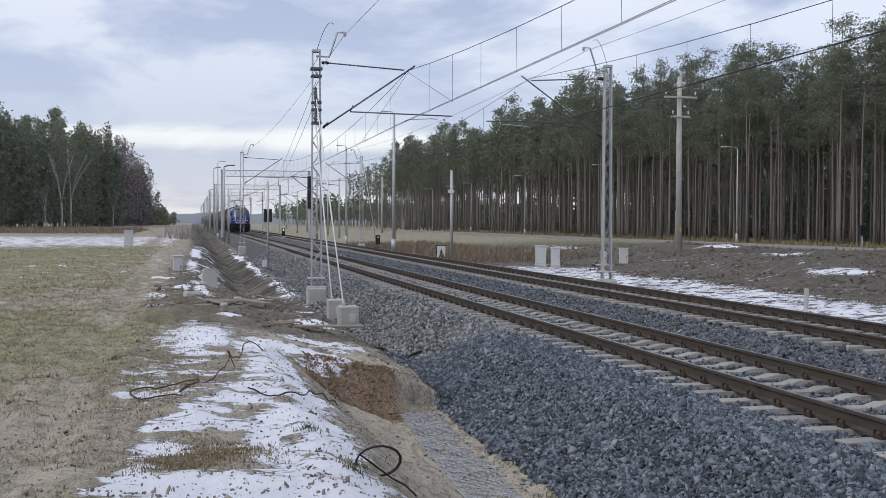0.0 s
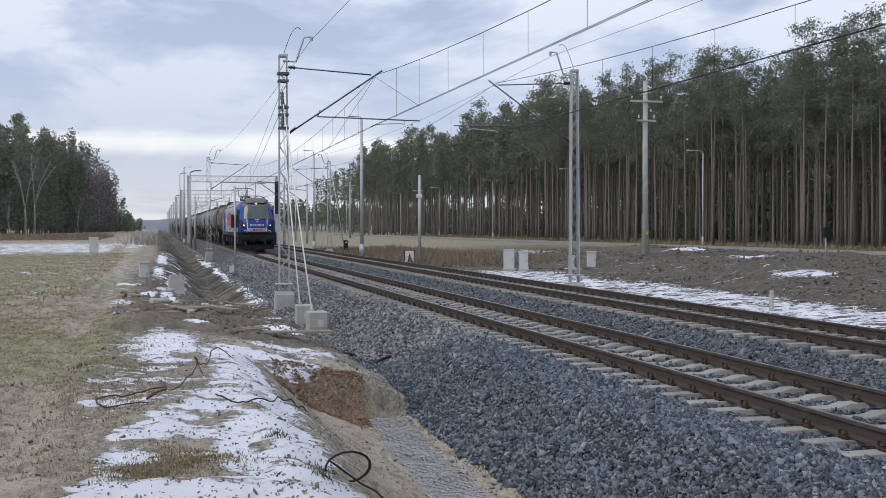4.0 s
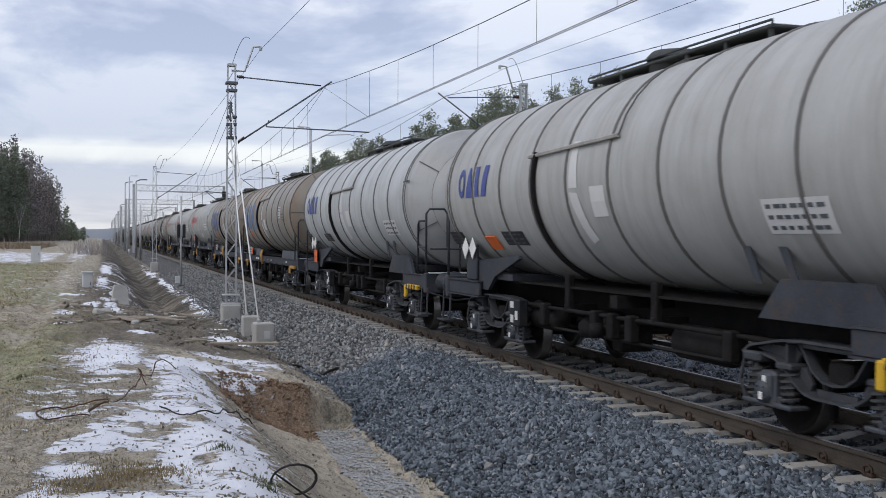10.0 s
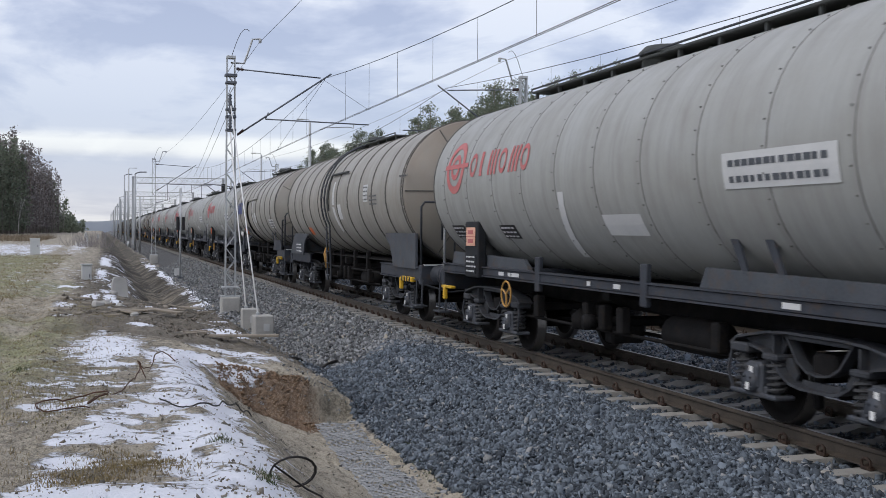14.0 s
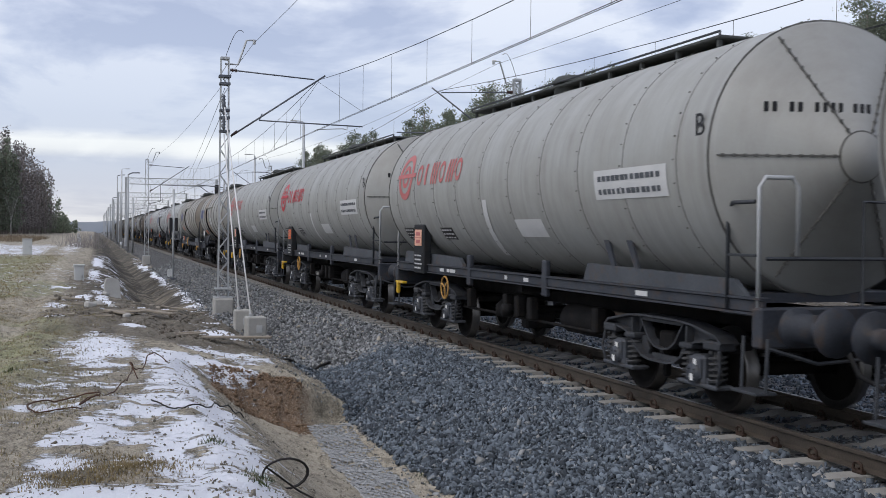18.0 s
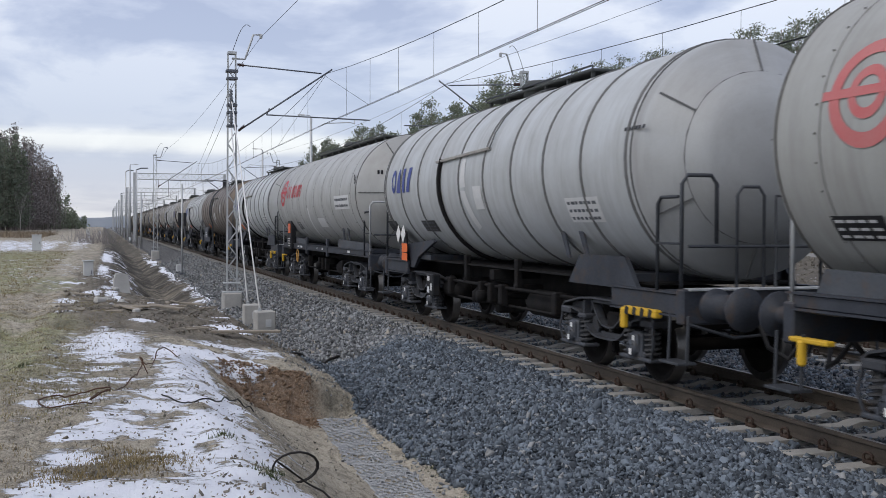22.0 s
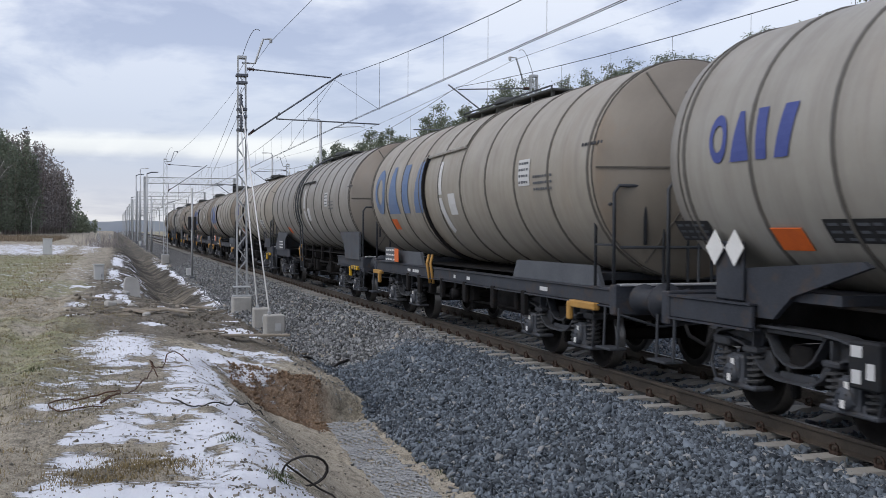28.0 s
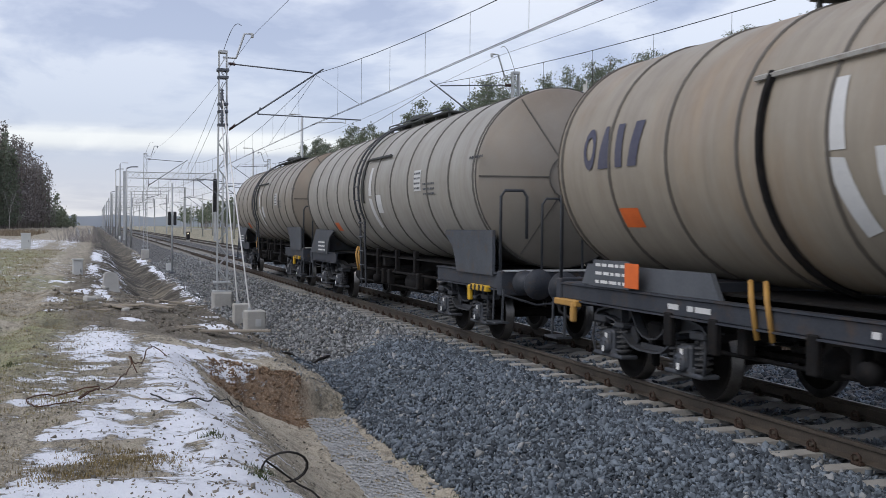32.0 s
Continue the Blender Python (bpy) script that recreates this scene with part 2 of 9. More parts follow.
# tank paint: the object's own colour, grimed and rust-streaked down the flanks
tk = Mat("tank_paint", 0.55)
own = tk.info("Color")
rusty = tk.info("Alpha")
grime = tk.noise(1.3, 5, 0.62, low=0.35, high=0.75)
q = tk.mix(tk.math("MULTIPLY", grime, 0.26), own, (0.19, 0.165, 0.135))
streak = tk.noise(1.0, 6, 0.65, stretch=(0.6, 5.0, 0.45), low=0.44, high=0.70)
q = tk.mix(tk.math("MULTIPLY", streak, 0.28), q, (0.12, 0.10, 0.085))
rs = tk.noise(0.75, 6, 0.66, stretch=(0.35, 0.9, 0.30), low=0.50, high=0.66)
q = tk.mix(tk.math("MULTIPLY", rs, rusty), q, tk.mix(tk.noise(2.2, 4, stretch=(1, 2, 0.5), low=0.4, high=0.65), (0.34, 0.19, 0.065), (0.20, 0.105, 0.05)))
fine = tk.noise(38, 3)
q = tk.mix(tk.math("MULTIPLY", fine, 0.10), q, (0.08, 0.07, 0.06))
tk.set("Base Color", q).bump(tk.noise(3.0, 3), 0.12, 0.03)
tk.set("Roughness", tk.ramp(grime, -2.0, 2.6))
TANK = tk.m

# bands far darker than the tank: each rib's shadow line painted into its colour
bk = Mat("tank_band", 0.6)
bq = bk.mix(bk.math("MULTIPLY", bk.noise(6, 4), 0.5), bk.mix(0.74, bk.info("Color"), (0.045, 0.040, 0.036)), (0.04, 0.035, 0.03))
bk.set("Base Color", bq)
BAND = bk.m

sm = Mat("tank_seam", 0.6)
sm.set("Base Color", sm.mix(sm.math("MULTIPLY", sm.noise(7, 4), 0.6), sm.mix(0.40, sm.info("Color"), (0.05, 0.045, 0.04)), (0.06, 0.05, 0.04)))
SEAM = sm.m

# ---------------------------------------------------------------- mesh building


class Build:
    """Collects faces of one mesh."""

    def __init__(self):
        self.v, self.f, self.s, self.k = [], [], [], []
        self.slot, self.smooth = 0, False

    def add(self, verts, faces, smooth=None):
        o = len(self.v)
        self.v.extend(tuple(p) for p in verts)
        for f in faces:
            self.f.append(tuple(i + o for i in f))
            self.s.append(self.smooth if smooth is None else smooth)
            self.k.append(self.slot)
        return self

    def box(self, c, size, bev=0.0, rot=None):
        hx, hy, hz = (s / 2 for s in size)
        b = min(bev, hx * 0.9, hy * 0.9, hz * 0.9)
        if b <= 0:
            vs = [(x * hx, y * hy, z * hz) for x in (-1, 1) for y in (-1, 1) for z in (-1, 1)]
            fs = [(0, 1, 3, 2), (4, 6, 7, 5), (0, 4, 5, 1), (2, 3, 7, 6), (0, 2, 6, 4), (1, 5, 7, 3)]
        else:
            vs, at = [], {}
            for x in (-1, 1):
                for y in (-1, 1):
                    for z in (-1, 1):
                        for a in range(3):
                            at[x, y, z, a] = len(vs)
                            d = [b, b, b]
                            d[a] = 0
                            vs.append((x * (hx - d[0]), y * (hy - d[1]), z * (hz - d[2])))
            fs = []
            for a in range(3):
                u, w = [i for i in range(3) if i != a]
                for sg in (-1, 1):
                    ring = []
                    for su, sw in ((-1, -1), (1, -1), (1, 1), (-1, 1)):
                        k = [0, 0, 0]
                        k[a], k[u], k[w] = sg, su, sw
                        ring.append(at[k[0], k[1], k[2], a])
                    fs.append(tuple(ring))
                for su in (-1, 1):
                    for sw in (-1, 1):
                        k1, k2 = [0, 0, 0], [0, 0, 0]
                        k1[a], k1[u], k1[w] = -1, su, sw
                        k2[a], k2[u], k2[w] = 1, su, sw
                        fs.append((at[(*k1, u)], at[(*k2, u)], at[(*k2, w)], at[(*k1, w)]))
            for x in (-1, 1):
                for y in (-1, 1):
                    for z in (-1, 1):
                        fs.append(tuple(at[x, y, z, a] for a in range(3)))
        m = Matrix.Translation(c) @ (Euler([radians(a) for a in rot]).to_matrix().to_4x4() if rot else Matrix())
        return self.add([m @ Vector(p) for p in vs], fs, False)

    def tube(self, pts, r, n=8, closed=False, caps=True, r2=None):
        pts = [Vector(p) for p in pts]
        rings, k = [], len(pts)
        side = None
        for i, p in enumerate(pts):
            a, b = pts[i - 1] if (i or closed) else p, pts[(i + 1) % k] if (i < k - 1 or closed) else p
            d = (b - a).normalized()
            if side is None:
                side = d.orthogonal().normalized()
            side = (side - d * side.dot(d)).normalized()
            w = d.cross(side)
            rad = r if r2 is None else r + (r2 - r) * i / (k - 1)
            rings.append([p + (side * math.cos(2 * math.pi * j / n) + w * math.sin(2 * math.pi * j / n)) * rad for j in range(n)])
        vs = [q for ring in rings for q in ring]
        fs = []
        for i in range(k if closed else k - 1):
            for j in range(n):
                a, b = i * n, ((i + 1) % k) * n
                fs.append((a + j, a + (j + 1) % n, b + (j + 1) % n, b + j))
        if caps and not closed:
            fs += [tuple(range(n))[::-1], tuple((k - 1) * n + j for j in range(n))]
        return self.add(vs, fs, n > 5)

    def cyl(self, a, b, r, n=12, r2=None):
        return self.tube([a, b], r, n, r2=r2)

    def lathe(self, profile, m=None, n=24, smooth=True):
        """profile: (radius, height) pairs, turned round the z axis of m."""
        vs, fs = [], []
        for r, h in profile:
            vs += [(r * math.cos(2 * math.pi * j / n), r * math.sin(2 * math.pi * j / n), h) for j in range(n)]
        for i in range(len(profile) - 1):
            for j in range(n):
                fs.append((i * n + j, i * n + (j + 1) % n, (i + 1) * n + (j + 1) % n, (i + 1) * n + j))
        m = m or Matrix()
        return self.add([m @ Vector(p) for p in vs], fs, smooth)

    def quad(self, a, b, c, d, nu=1, nv=1, warp=None):
        """A bilinear patch, bent by warp(point)."""
        a, b, c, d = (Vector(p) for p in (a, b, c, d))
        vs = []
        for i in range(nu + 1):
            for j in range(nv + 1):
                u, v = i / nu, j / nv
                p = (a * (1 - u) + b * u) * (1 - v) + (d * (1 - u) + c * u) * v
                vs.append(warp(p) if warp else p)
        fs = [(i * (nv + 1) + j, (i + 1) * (nv + 1) + j, (i + 1) * (nv + 1) + j + 1, i * (nv + 1) + j + 1) for i in range(nu) for j in range(nv)]
        return self.add(vs, fs)

    def prism(self, outline, depth, m=None):
        """A flat outline (x, y), extruded along z of m by depth."""
        k, m = len(outline), m or Matrix()
        vs = [m @ Vector((x, y, 0)) for x, y in outline] + [m @ Vector((x, y, depth)) for x, y in outline]
        fs = [tuple(range(k))[::-1], tuple(range(k, 2 * k))] + [(i, (i + 1) % k, k + (i + 1) % k, k + i) for i in range(k)]
        return self.add(vs, fs, False)

    def mesh(self, name, *materials):
        me = bpy.data.meshes.new(name)
        me.from_pydata(self.v, [], self.f)
        for m in materials:
            me.materials.append(m)
        me.polygons.foreach_set("use_smooth", self.s)
        if len(materials) > 1:
            me.polygons.foreach_set("material_index", self.k)
        me.update()
        return me


def big_mesh(name, verts, faces, material, smooth=False):
    """A mesh from arrays: verts (n, 3), faces (m, 3 or 4)."""
    me = bpy.data.meshes.new(name)
    k = faces.shape[1]
    me.vertices.add(len(verts))
    me.vertices.foreach_set("co", np.asarray(verts, np.float32).ravel())
    me.loops.add(faces.size)
    me.loops.foreach_set("vertex_index", np.asarray(faces, np.int32).ravel())
    me.polygons.add(len(faces))
    me.polygons.foreach_set("loop_start", np.arange(0, faces.size, k, dtype=np.int32))
    if smooth:
        me.polygons.foreach_set("use_smooth", np.ones(len(faces), bool))
    me.materials.append(material)
    me.update(calc_edges=True)
    me.validate()
    return me


def part(name, b, material, parent, label="", at=None, colour=None):
    """One mesh object under a thing or a part; b is a Build or a finished mesh."""
    me = b.mesh(name, material) if isinstance(b, Build) else b
    ob = new(name, me)
    ob.parent = parent
    if at is not None:
        ob.matrix_basis = at
    if label:
        ob["label"] = label
    if colour:
        ob.color = colour
    return ob


def thing(name, label, category, at=None, group="", kind=""):
    ob = new(name)
    ob.empty_display_size = 0.2
    if at is not None:
        ob.matrix_basis = at
    return tagged(ob, label, category, group, kind)


@functools.lru_cache(maxsize=None)
def noise_table(seed):
    return np.random.RandomState(seed + 11).rand(256, 256)


def soft_noise(x, y, seed=0):
    """Smooth value noise over the plan, 0 to 1, for arrays."""
    table = noise_table(seed)
    xi, yi = np.floor(x).astype(int), np.floor(y).astype(int)
    fx, fy = x - xi, y - yi
    fx, fy = fx * fx * (3 - 2 * fx), fy * fy * (3 - 2 * fy)
    g = lambda a, b: table[a & 255, b & 255]
    return (g(xi, yi) * (1 - fx) + g(xi + 1, yi) * fx) * (1 - fy) + (g(xi, yi + 1) * (1 - fx) + g(xi + 1, yi + 1) * fx) * fy


def fractal(x, y, octaves=4, seed=0):
    total, amp = 0, 0.5
    for o in range(octaves):
        total = total + amp * soft_noise(x * 2 ** o, y * 2 ** o, seed + o * 7)
        amp *= 0.5
    return total

# ---------------------------------------------------------------- ground
NODES_X = [-3000, -60, -5, -2, 0.2, 0.9, 1.35, 2.0, 2.6, 3.3, 3.9, 4.5, 5.65, 13.9, 15.2, 22, 34, 50, 3000]
RIGHT = [-0.24, -0.24, -0.62, -0.55, -0.2, 0.0, 0.0]
CUT = [0.3, 0.3, 0.3, 0.3, 0.3, 0.28, 0.05, -0.50, -0.76, -0.80, -0.66, -0.60] + RIGHT     # open ditch in the foreground
BERM = [0.3, 0.3, 0.3, 0.28, 0.26, 0.2, 0.1, -0.02, -0.14, -0.46, -0.74, -0.70] + RIGHT    # filled with spoil
DITCH = [0.1, 0.15, 0.1, 0.05, -0.16, -0.42, -0.78, -1.24, -1.46, -1.12, -0.98, -0.90] + RIGHT    # the old ditch


def smooth(a, b, x):
    t = np.clip((x - a) / (b - a), 0, 1)
    return t * t * (3 - 2 * t)


def height(x, y):
    x, y = np.asarray(x, float), np.asarray(y, float)
    wob = (fractal(x * 0.5 + 40, y * 0.5 + 9, 3, 5) - 0.44) * 0.5
    face = 14.45 + 0.17 * np.sin(x * 2.1 + 0.6) + 0.5 * (fractal(x * 2.5, x * 0 + 3, 3, 33) - 0.44)
    a = smooth(0, 0.30, y - face)
    b = smooth(25 - 5 * smooth(2.5, 3.6, x), 34 - 7 * smooth(2.5, 3.6, x), y)
    z = (np.interp(x, NODES_X, CUT) * (1 - a) + np.interp(x, NODES_X, BERM) * a) * (1 - b) + np.interp(x, NODES_X, DITCH) * b
    far = smooth(4.9, 3.9, x) + smooth(14.6, 16, x)
    z = z + wob * np.clip(far, 0, 1) * (0.5 + 0.6 * smooth(20, 40, y) * smooth(-3, 0.5, x) * smooth(6, 4.4, x))
    z = z + (fractal(x * 3, y * 3, 3, 9) - 0.44) * 0.14 * np.clip(far, 0, 1)
    rough = np.exp(-((x - 2.1) / 1.0) ** 2 - ((y - 14.7) / 0.9) ** 2)
    z = z + (fractal(x * 7, y * 7, 3, 19) - 0.44) * (0.05 * np.clip(far, 0, 1) + 0.22 * rough)
    # fresh ballast heaped along the shoulder of the near track
    heap = smooth(20.6, 18.2, y + 1.6 * (soft_noise(x * 1.3, x * 0 + 5.0, 61) - 0.5))
    lip = 0.86 + 0.3 * soft_noise(x * 0 + 3.0, y * 0.55, 3)
    z = z + heap * lip * np.interp(x, [3.75, 4.1, 4.5, 4.9, 5.25, 5.6, 6.0], [0, 0.03, 0.15, 0.28, 0.20, 0.08, 0.0])
    # wheel ruts of the path beside the line
    for rut_x in (-1.25, -2.85):
        lane = x - rut_x + 0.012 * (y - 20)
        z = z - 0.045 * np.exp(-(lane / 0.20) ** 2) * smooth(60, 30, y) * (0.5 + soft_noise(y * 0.4, x * 0 + rut_x, 71)) + 0.02 * np.exp(-((np.abs(lane) - 0.36) / 0.14) ** 2) * smooth(60, 30, y)
    # a low spoil heap beyond the far track
    z = z + (0.15 + 0.75 * fractal(x * 0.35, y * 0.35, 4, 96)) * smooth(22, 27, x) * smooth(40, 35, x) * smooth(30, 42, y) * smooth(86, 72, y)
    # gullies washed down the banks of the old ditch
    gully = soft_noise(y * 1.15 + 0.35 * x, x * 0.25, 83) + 0.5 * soft_noise(y * 2.7, x * 0.6, 84) - 0.75
    z = z + 0.30 * gully * smooth(27, 33, y) * smooth(0.0, 0.8, x) * smooth(4.1, 3.5, x)
    # churned mud between the path and the ditch head
    churn = smooth(-1.4, -0.4, x) * smooth(3.6, 2.6, x) * smooth(16.5, 19, y) * smooth(33, 27, y)
    z = z + churn * 0.22 * (fractal(x * 1.6, y * 1.1, 4, 91) - 0.44)
    return z


def ground_at(x, y):
    return float(height(np.array([x]), np.array([y]))[0])


def graded(stops):
    """Coordinates that pass through (start, end, step) stretches."""
    out = []
    for a, b, s in stops:
        out += list(np.arange(a, b, s))
    return np.array(out + [stops[-1][1]])


gx = np.concatenate([-np.geomspace(3000, 14, 24), graded([(-13, -4, 0.6), (-4, 6.4, 0.085), (6.4, 14, 0.4), (14, 24, 0.22), (24, 42, 0.5), (42, 60, 1.5)]), np.geomspace(66, 3000, 18)])
gy = np.concatenate([-np.geomspace(3000, 12, 18), graded([(-10, 4.5, 1.0), (4.5, 24, 0.085), (24, 46, 0.2), (46, 110, 0.6), (110, 300, 4)]), np.geomspace(320, 4000, 22)])
GX, GY = np.meshgrid(gx, gy, indexing="ij")
GZ = height(GX, GY)
nx, ny = GX.shape
idx = np.arange(nx * ny).reshape(nx, ny)
quads = np.stack([idx[:-1, :-1], idx[1:, :-1], idx[1:, 1:], idx[:-1, 1:]], -1).reshape(-1, 4)


def patch(x, y, cx, cy, rx, ry):
    return np.clip(1.25 - np.hypot((x - cx) / rx, (y - cy) / ry), 0, 1)


ragged = fractal(GX * 1.1, GY * 1.1 + 5, 4, 21)
left = np.interp(GY, [5, 6.5, 7.5, 9, 9.8, 11, 12, 15], [-0.85, -0.62, -0.5, -0.37, 0.1, 0.45, 0.5, 0.45])
snow = 0.74 * smooth(-0.2, 0.2, GX - left) * smooth(1.55, 1.15, GX) * smooth(16.3, 14.6, GY)
for cx, cy, rx, ry in ((0.1, 7.25, 0.42, 0.55), (0.42, 9.1, 0.28, 0.4), (0.15, 8.2, 0.3, 0.4), (0.75, 8.0, 0.12, 0.25), (0.8, 9.6, 0.2, 0.3)):
    snow = snow * (1 - 0.62 * patch(GX, GY, cx, cy, rx, ry))
snow = np.maximum(snow, 0.46 * smooth(1.0, 1.2, GX) * smooth(2.1, 1.3, GX) * smooth(13.5, 12, GY))
snow = np.maximum(snow, 0.45 * smooth(-1.2, -0.5, GX) * smooth(0.8, 0.3, GX) * smooth(8.5, 9.5, GY) * smooth(18, 12, GY))
for cx, cy, rx, ry in ((0.05, 15.2, 0.75, 3.2), (0.0, 12.6, 0.4, 0.5), (-0.45, 9.9, 0.45, 0.3), (1.4, 15.0, 1.3, 0.9), (2.0, 16.6, 0.9, 1.0), (0.2, 26, 0.3, 3), (2.3, 20.5, 0.8, 1.4), (0.1, 33, 0.35, 4), (1.0, 32, 0.5, 3), (0.5, 39, 0.4, 5), (0.9, 24.5, 0.45, 0.6), (-0.3, 27.5, 0.35, 1.1), (1.5, 26.2, 0.5, 0.6), (2.3, 22.6, 0.35, 0.4), (0.8, 19.4, 0.5, 0.35), (-0.7, 20.5, 0.3, 0.4),
                       (0.0, 50, 0.4, 8), (-0.8, 24.6, 0.35, 0.7), (-1.0, 37, 0.6, 1.5), (3.9, 46, 0.3, 14), (3.7, 66, 0.4, 12), (2.0, 40, 0.25, 4), (0.2, 68, 0.5, 12), (3.6, 85, 0.5, 12)):
    snow = np.maximum(snow, 0.92 * patch(GX, GY, cx, cy, rx, ry))
snow = np.maximum(snow, 0.40 * smooth(-0.6, 0.2, GX) * smooth(1.9, 1.2, GX) * smooth(26, 32, GY) * smooth(110, 90, GY))
snow = np.maximum(snow, 0.44 * smooth(3.1, 3.5, GX) * smooth(4.2, 3.9, GX) * smooth(28, 34, GY) * smooth(120, 100, GY))
snow = np.maximum(snow, 0.30 * smooth(0.4, -0.2, GX) * smooth(-9, -6, GX) * smooth(20, 28, GY) * smooth(66, 60, GY))
snow = np.maximum(snow, 0.60 * smooth(60, 82, GY) * smooth(150, 112, GY) * smooth(-2.2, -4.5, GX) * smooth(-70, -40, GX))
snow = np.maximum(snow, 0.6 * patch(GX, GY, -2.2, 120, 1.5, 60))
snow = np.maximum(snow, 0.62 * smooth(15.8, 16.8, GX) * smooth(23.0, 19.5, GX) * smooth(14, 22, GY) * smooth(64, 52, GY))
snow = np.maximum(snow, 0.24 * smooth(16, 18, GX) * smooth(38, 26, GX) * smooth(16, 24, GY) * smooth(78, 60, GY))
for cx, cy, rx, ry in ((26, 72, 4, 5), (34, 62, 3, 3), (30, 50, 2, 3), (26, 38, 2, 2)):
    snow = np.maximum(snow, 0.66 * patch(GX, GY, cx, cy, rx, ry))
ballast = smooth(3.45, 3.75, GX + 0.55 * (ragged - 0.47) - 0.55 * smooth(17, 24, GY) + 0.1) * smooth(14.9, 14.3, GX + 0.8 * (ragged - 0.47))
grass = smooth(-1.6, -3.6, GX + (ragged - 0.45) * 3) * smooth(24, 34, GY) * smooth(85, 70, GY) + 0.35 * smooth(15, 17, GX) * smooth(60, 75, GY) + 0.7 * smooth(47, 49, GX)
grass = np.maximum(grass, 0.75 * smooth(-0.5, -2.5, GX + (ragged - 0.45) * 4) * smooth(13, 8, GY))
blot = fractal(GX * 0.35 + 70, GY * 0.22 + 13, 4, 77)
grass = np.maximum(grass, 0.85 * smooth(0.44, 0.56, blot) * smooth(0.0, -1.0, GX) * smooth(60, 40, GY))
path_sand = np.maximum(np.exp(-((GX + 1.35 + 0.012 * (GY - 20)) / 0.42) ** 2), 0.85 * np.exp(-((GX + 2.95 + 0.015 * (GY - 20)) / 0.5) ** 2)) * (0.6 + 0.8 * (ragged - 0.3))
clay = smooth(1.38, 1.55, GX) * smooth(3.1, 2.6, GX) * smooth(13.7, 14.15, GY) * smooth(15.1, 14.75, GY)
path_sand = np.maximum(path_sand, 0.95 * smooth(1.5, 2.2, GX) * smooth(4.2, 3.7, GX) * smooth(14.6, 14.0, GY))
dark = 0.70 * smooth(-1.3, -0.3, GX + (ragged - 0.45) * 1.5) * smooth(3.9, 3.2, GX) * smooth(16.2, 17.6, GY + (ragged - 0.45) * 3) * smooth(90, 34, GY)
dark = np.maximum(dark, 0.9 * smooth(-0.4, 0.3, GX) * smooth(4.2, 3.7, GX) * smooth(28, 34, GY))
dark = dark + 0.35 * patch(GX, GY, -0.2, 12.5, 0.7, 2.2) + 0.3 * patch(GX, GY, 0.0, 7.3, 0.5, 0.6) + 0.95 * smooth(15, 16, GX) * smooth(42.5, 41.0, GX) * smooth(120, 90, GY)

banks = smooth(-0.6, 0.2, GX) * smooth(4.2, 3.7, GX) * smooth(18, 30, GY)
gm = big_mesh("ground", np.stack([GX, GY, GZ], -1).reshape(-1, 3), quads, None, True)
for name, values in (("snow", snow), ("ballast", ballast), ("grass", grass), ("sand", path_sand), ("clay", clay), ("mud", dark), ("banks", banks)):
    gm.attributes.new(name, "FLOAT", "POINT").data.foreach_set("value", np.clip(values, 0, 1).astype(np.float32).ravel())

g = Mat("earth_ballast_and_snow", 0.95)
n_big, n_mid, n_fine = g.noise(0.35, 5), g.noise(2.6, 6, 0.65), g.noise(17, 8, 0.78)
grit = g.noise(75, 3, 0.7, stretch=(1, 0.6, 1))
pale = g.mix(g.ramp(n_fine, 0.38, 0.62), (0.34, 0.295, 0.225), (0.64, 0.575, 0.455))
soil = g.mix(g.ramp(n_mid, 0.35, 0.68), (0.285, 0.248, 0.182), (0.64, 0.575, 0.445))
soil = g.mix(g.math("MULTIPLY", g.ramp(n_fine, 0.44, 0.60), 0.75), soil, (0.13, 0.112, 0.083))
rut = g.noise(1.3, 5, 0.7, stretch=(1.6, 0.10, 1), low=0.46, high=0.60)
soil = g.mix(g.math("MULTIPLY", rut, 0.35), soil, pale)
soil = g.mix(g.math("MULTIPLY", g.attr("sand"), 0.8), soil, pale)
soil = g.mix(g.math("MULTIPLY", g.attr("mud"), g.ramp(n_mid, 0.1, 0.5)), soil, g.mix(g.ramp(n_fine, 0.36, 0.64), (0.042, 0.037, 0.031), (0.150, 0.130, 0.106)))
wash = g.noise(1.0, 5, 0.7, stretch=(0.35, 2.6, 0.35))
soil = g.mix(g.math("MULTIPLY", g.attr("banks"), g.ramp(wash, 0.52, 0.66)), soil, (0.30, 0.265, 0.20))
soil = g.mix(g.math("MULTIPLY", g.attr("banks"), g.ramp(wash, 0.54, 0.44)), soil, (0.050, 0.044, 0.035))
turf = g.mix(g.ramp(n_fine, 0.36, 0.64), (0.125, 0.145, 0.048), (0.385, 0.39, 0.185))
soil = g.mix(g.math("MULTIPLY", g.attr("grass"), g.ramp(n_mid, 0.30, 0.55)), soil, turf)
speck = g.noise(5.0, 9, 0.86, stretch=(1, 0.55, 1))
soil = g.mix(g.math("MULTIPLY", g.ramp(speck, 0.48, 0.58), 0.9), soil, g.mix(0.6, soil, (0.030, 0.029, 0.018)))
dry = g.math("SUBTRACT", 0.62, g.math("MULTIPLY", g.attr("mud"), 0.60))
soil = g.mix(g.math("MULTIPLY", g.ramp(speck, 0.47, 0.36), dry), soil, (0.52, 0.475, 0.385))
soil = g.mix(g.attr("clay"), soil, g.mix(g.ramp(n_fine, 0.36, 0.64), (0.12, 0.080, 0.052), (0.34, 0.235, 0.155)))
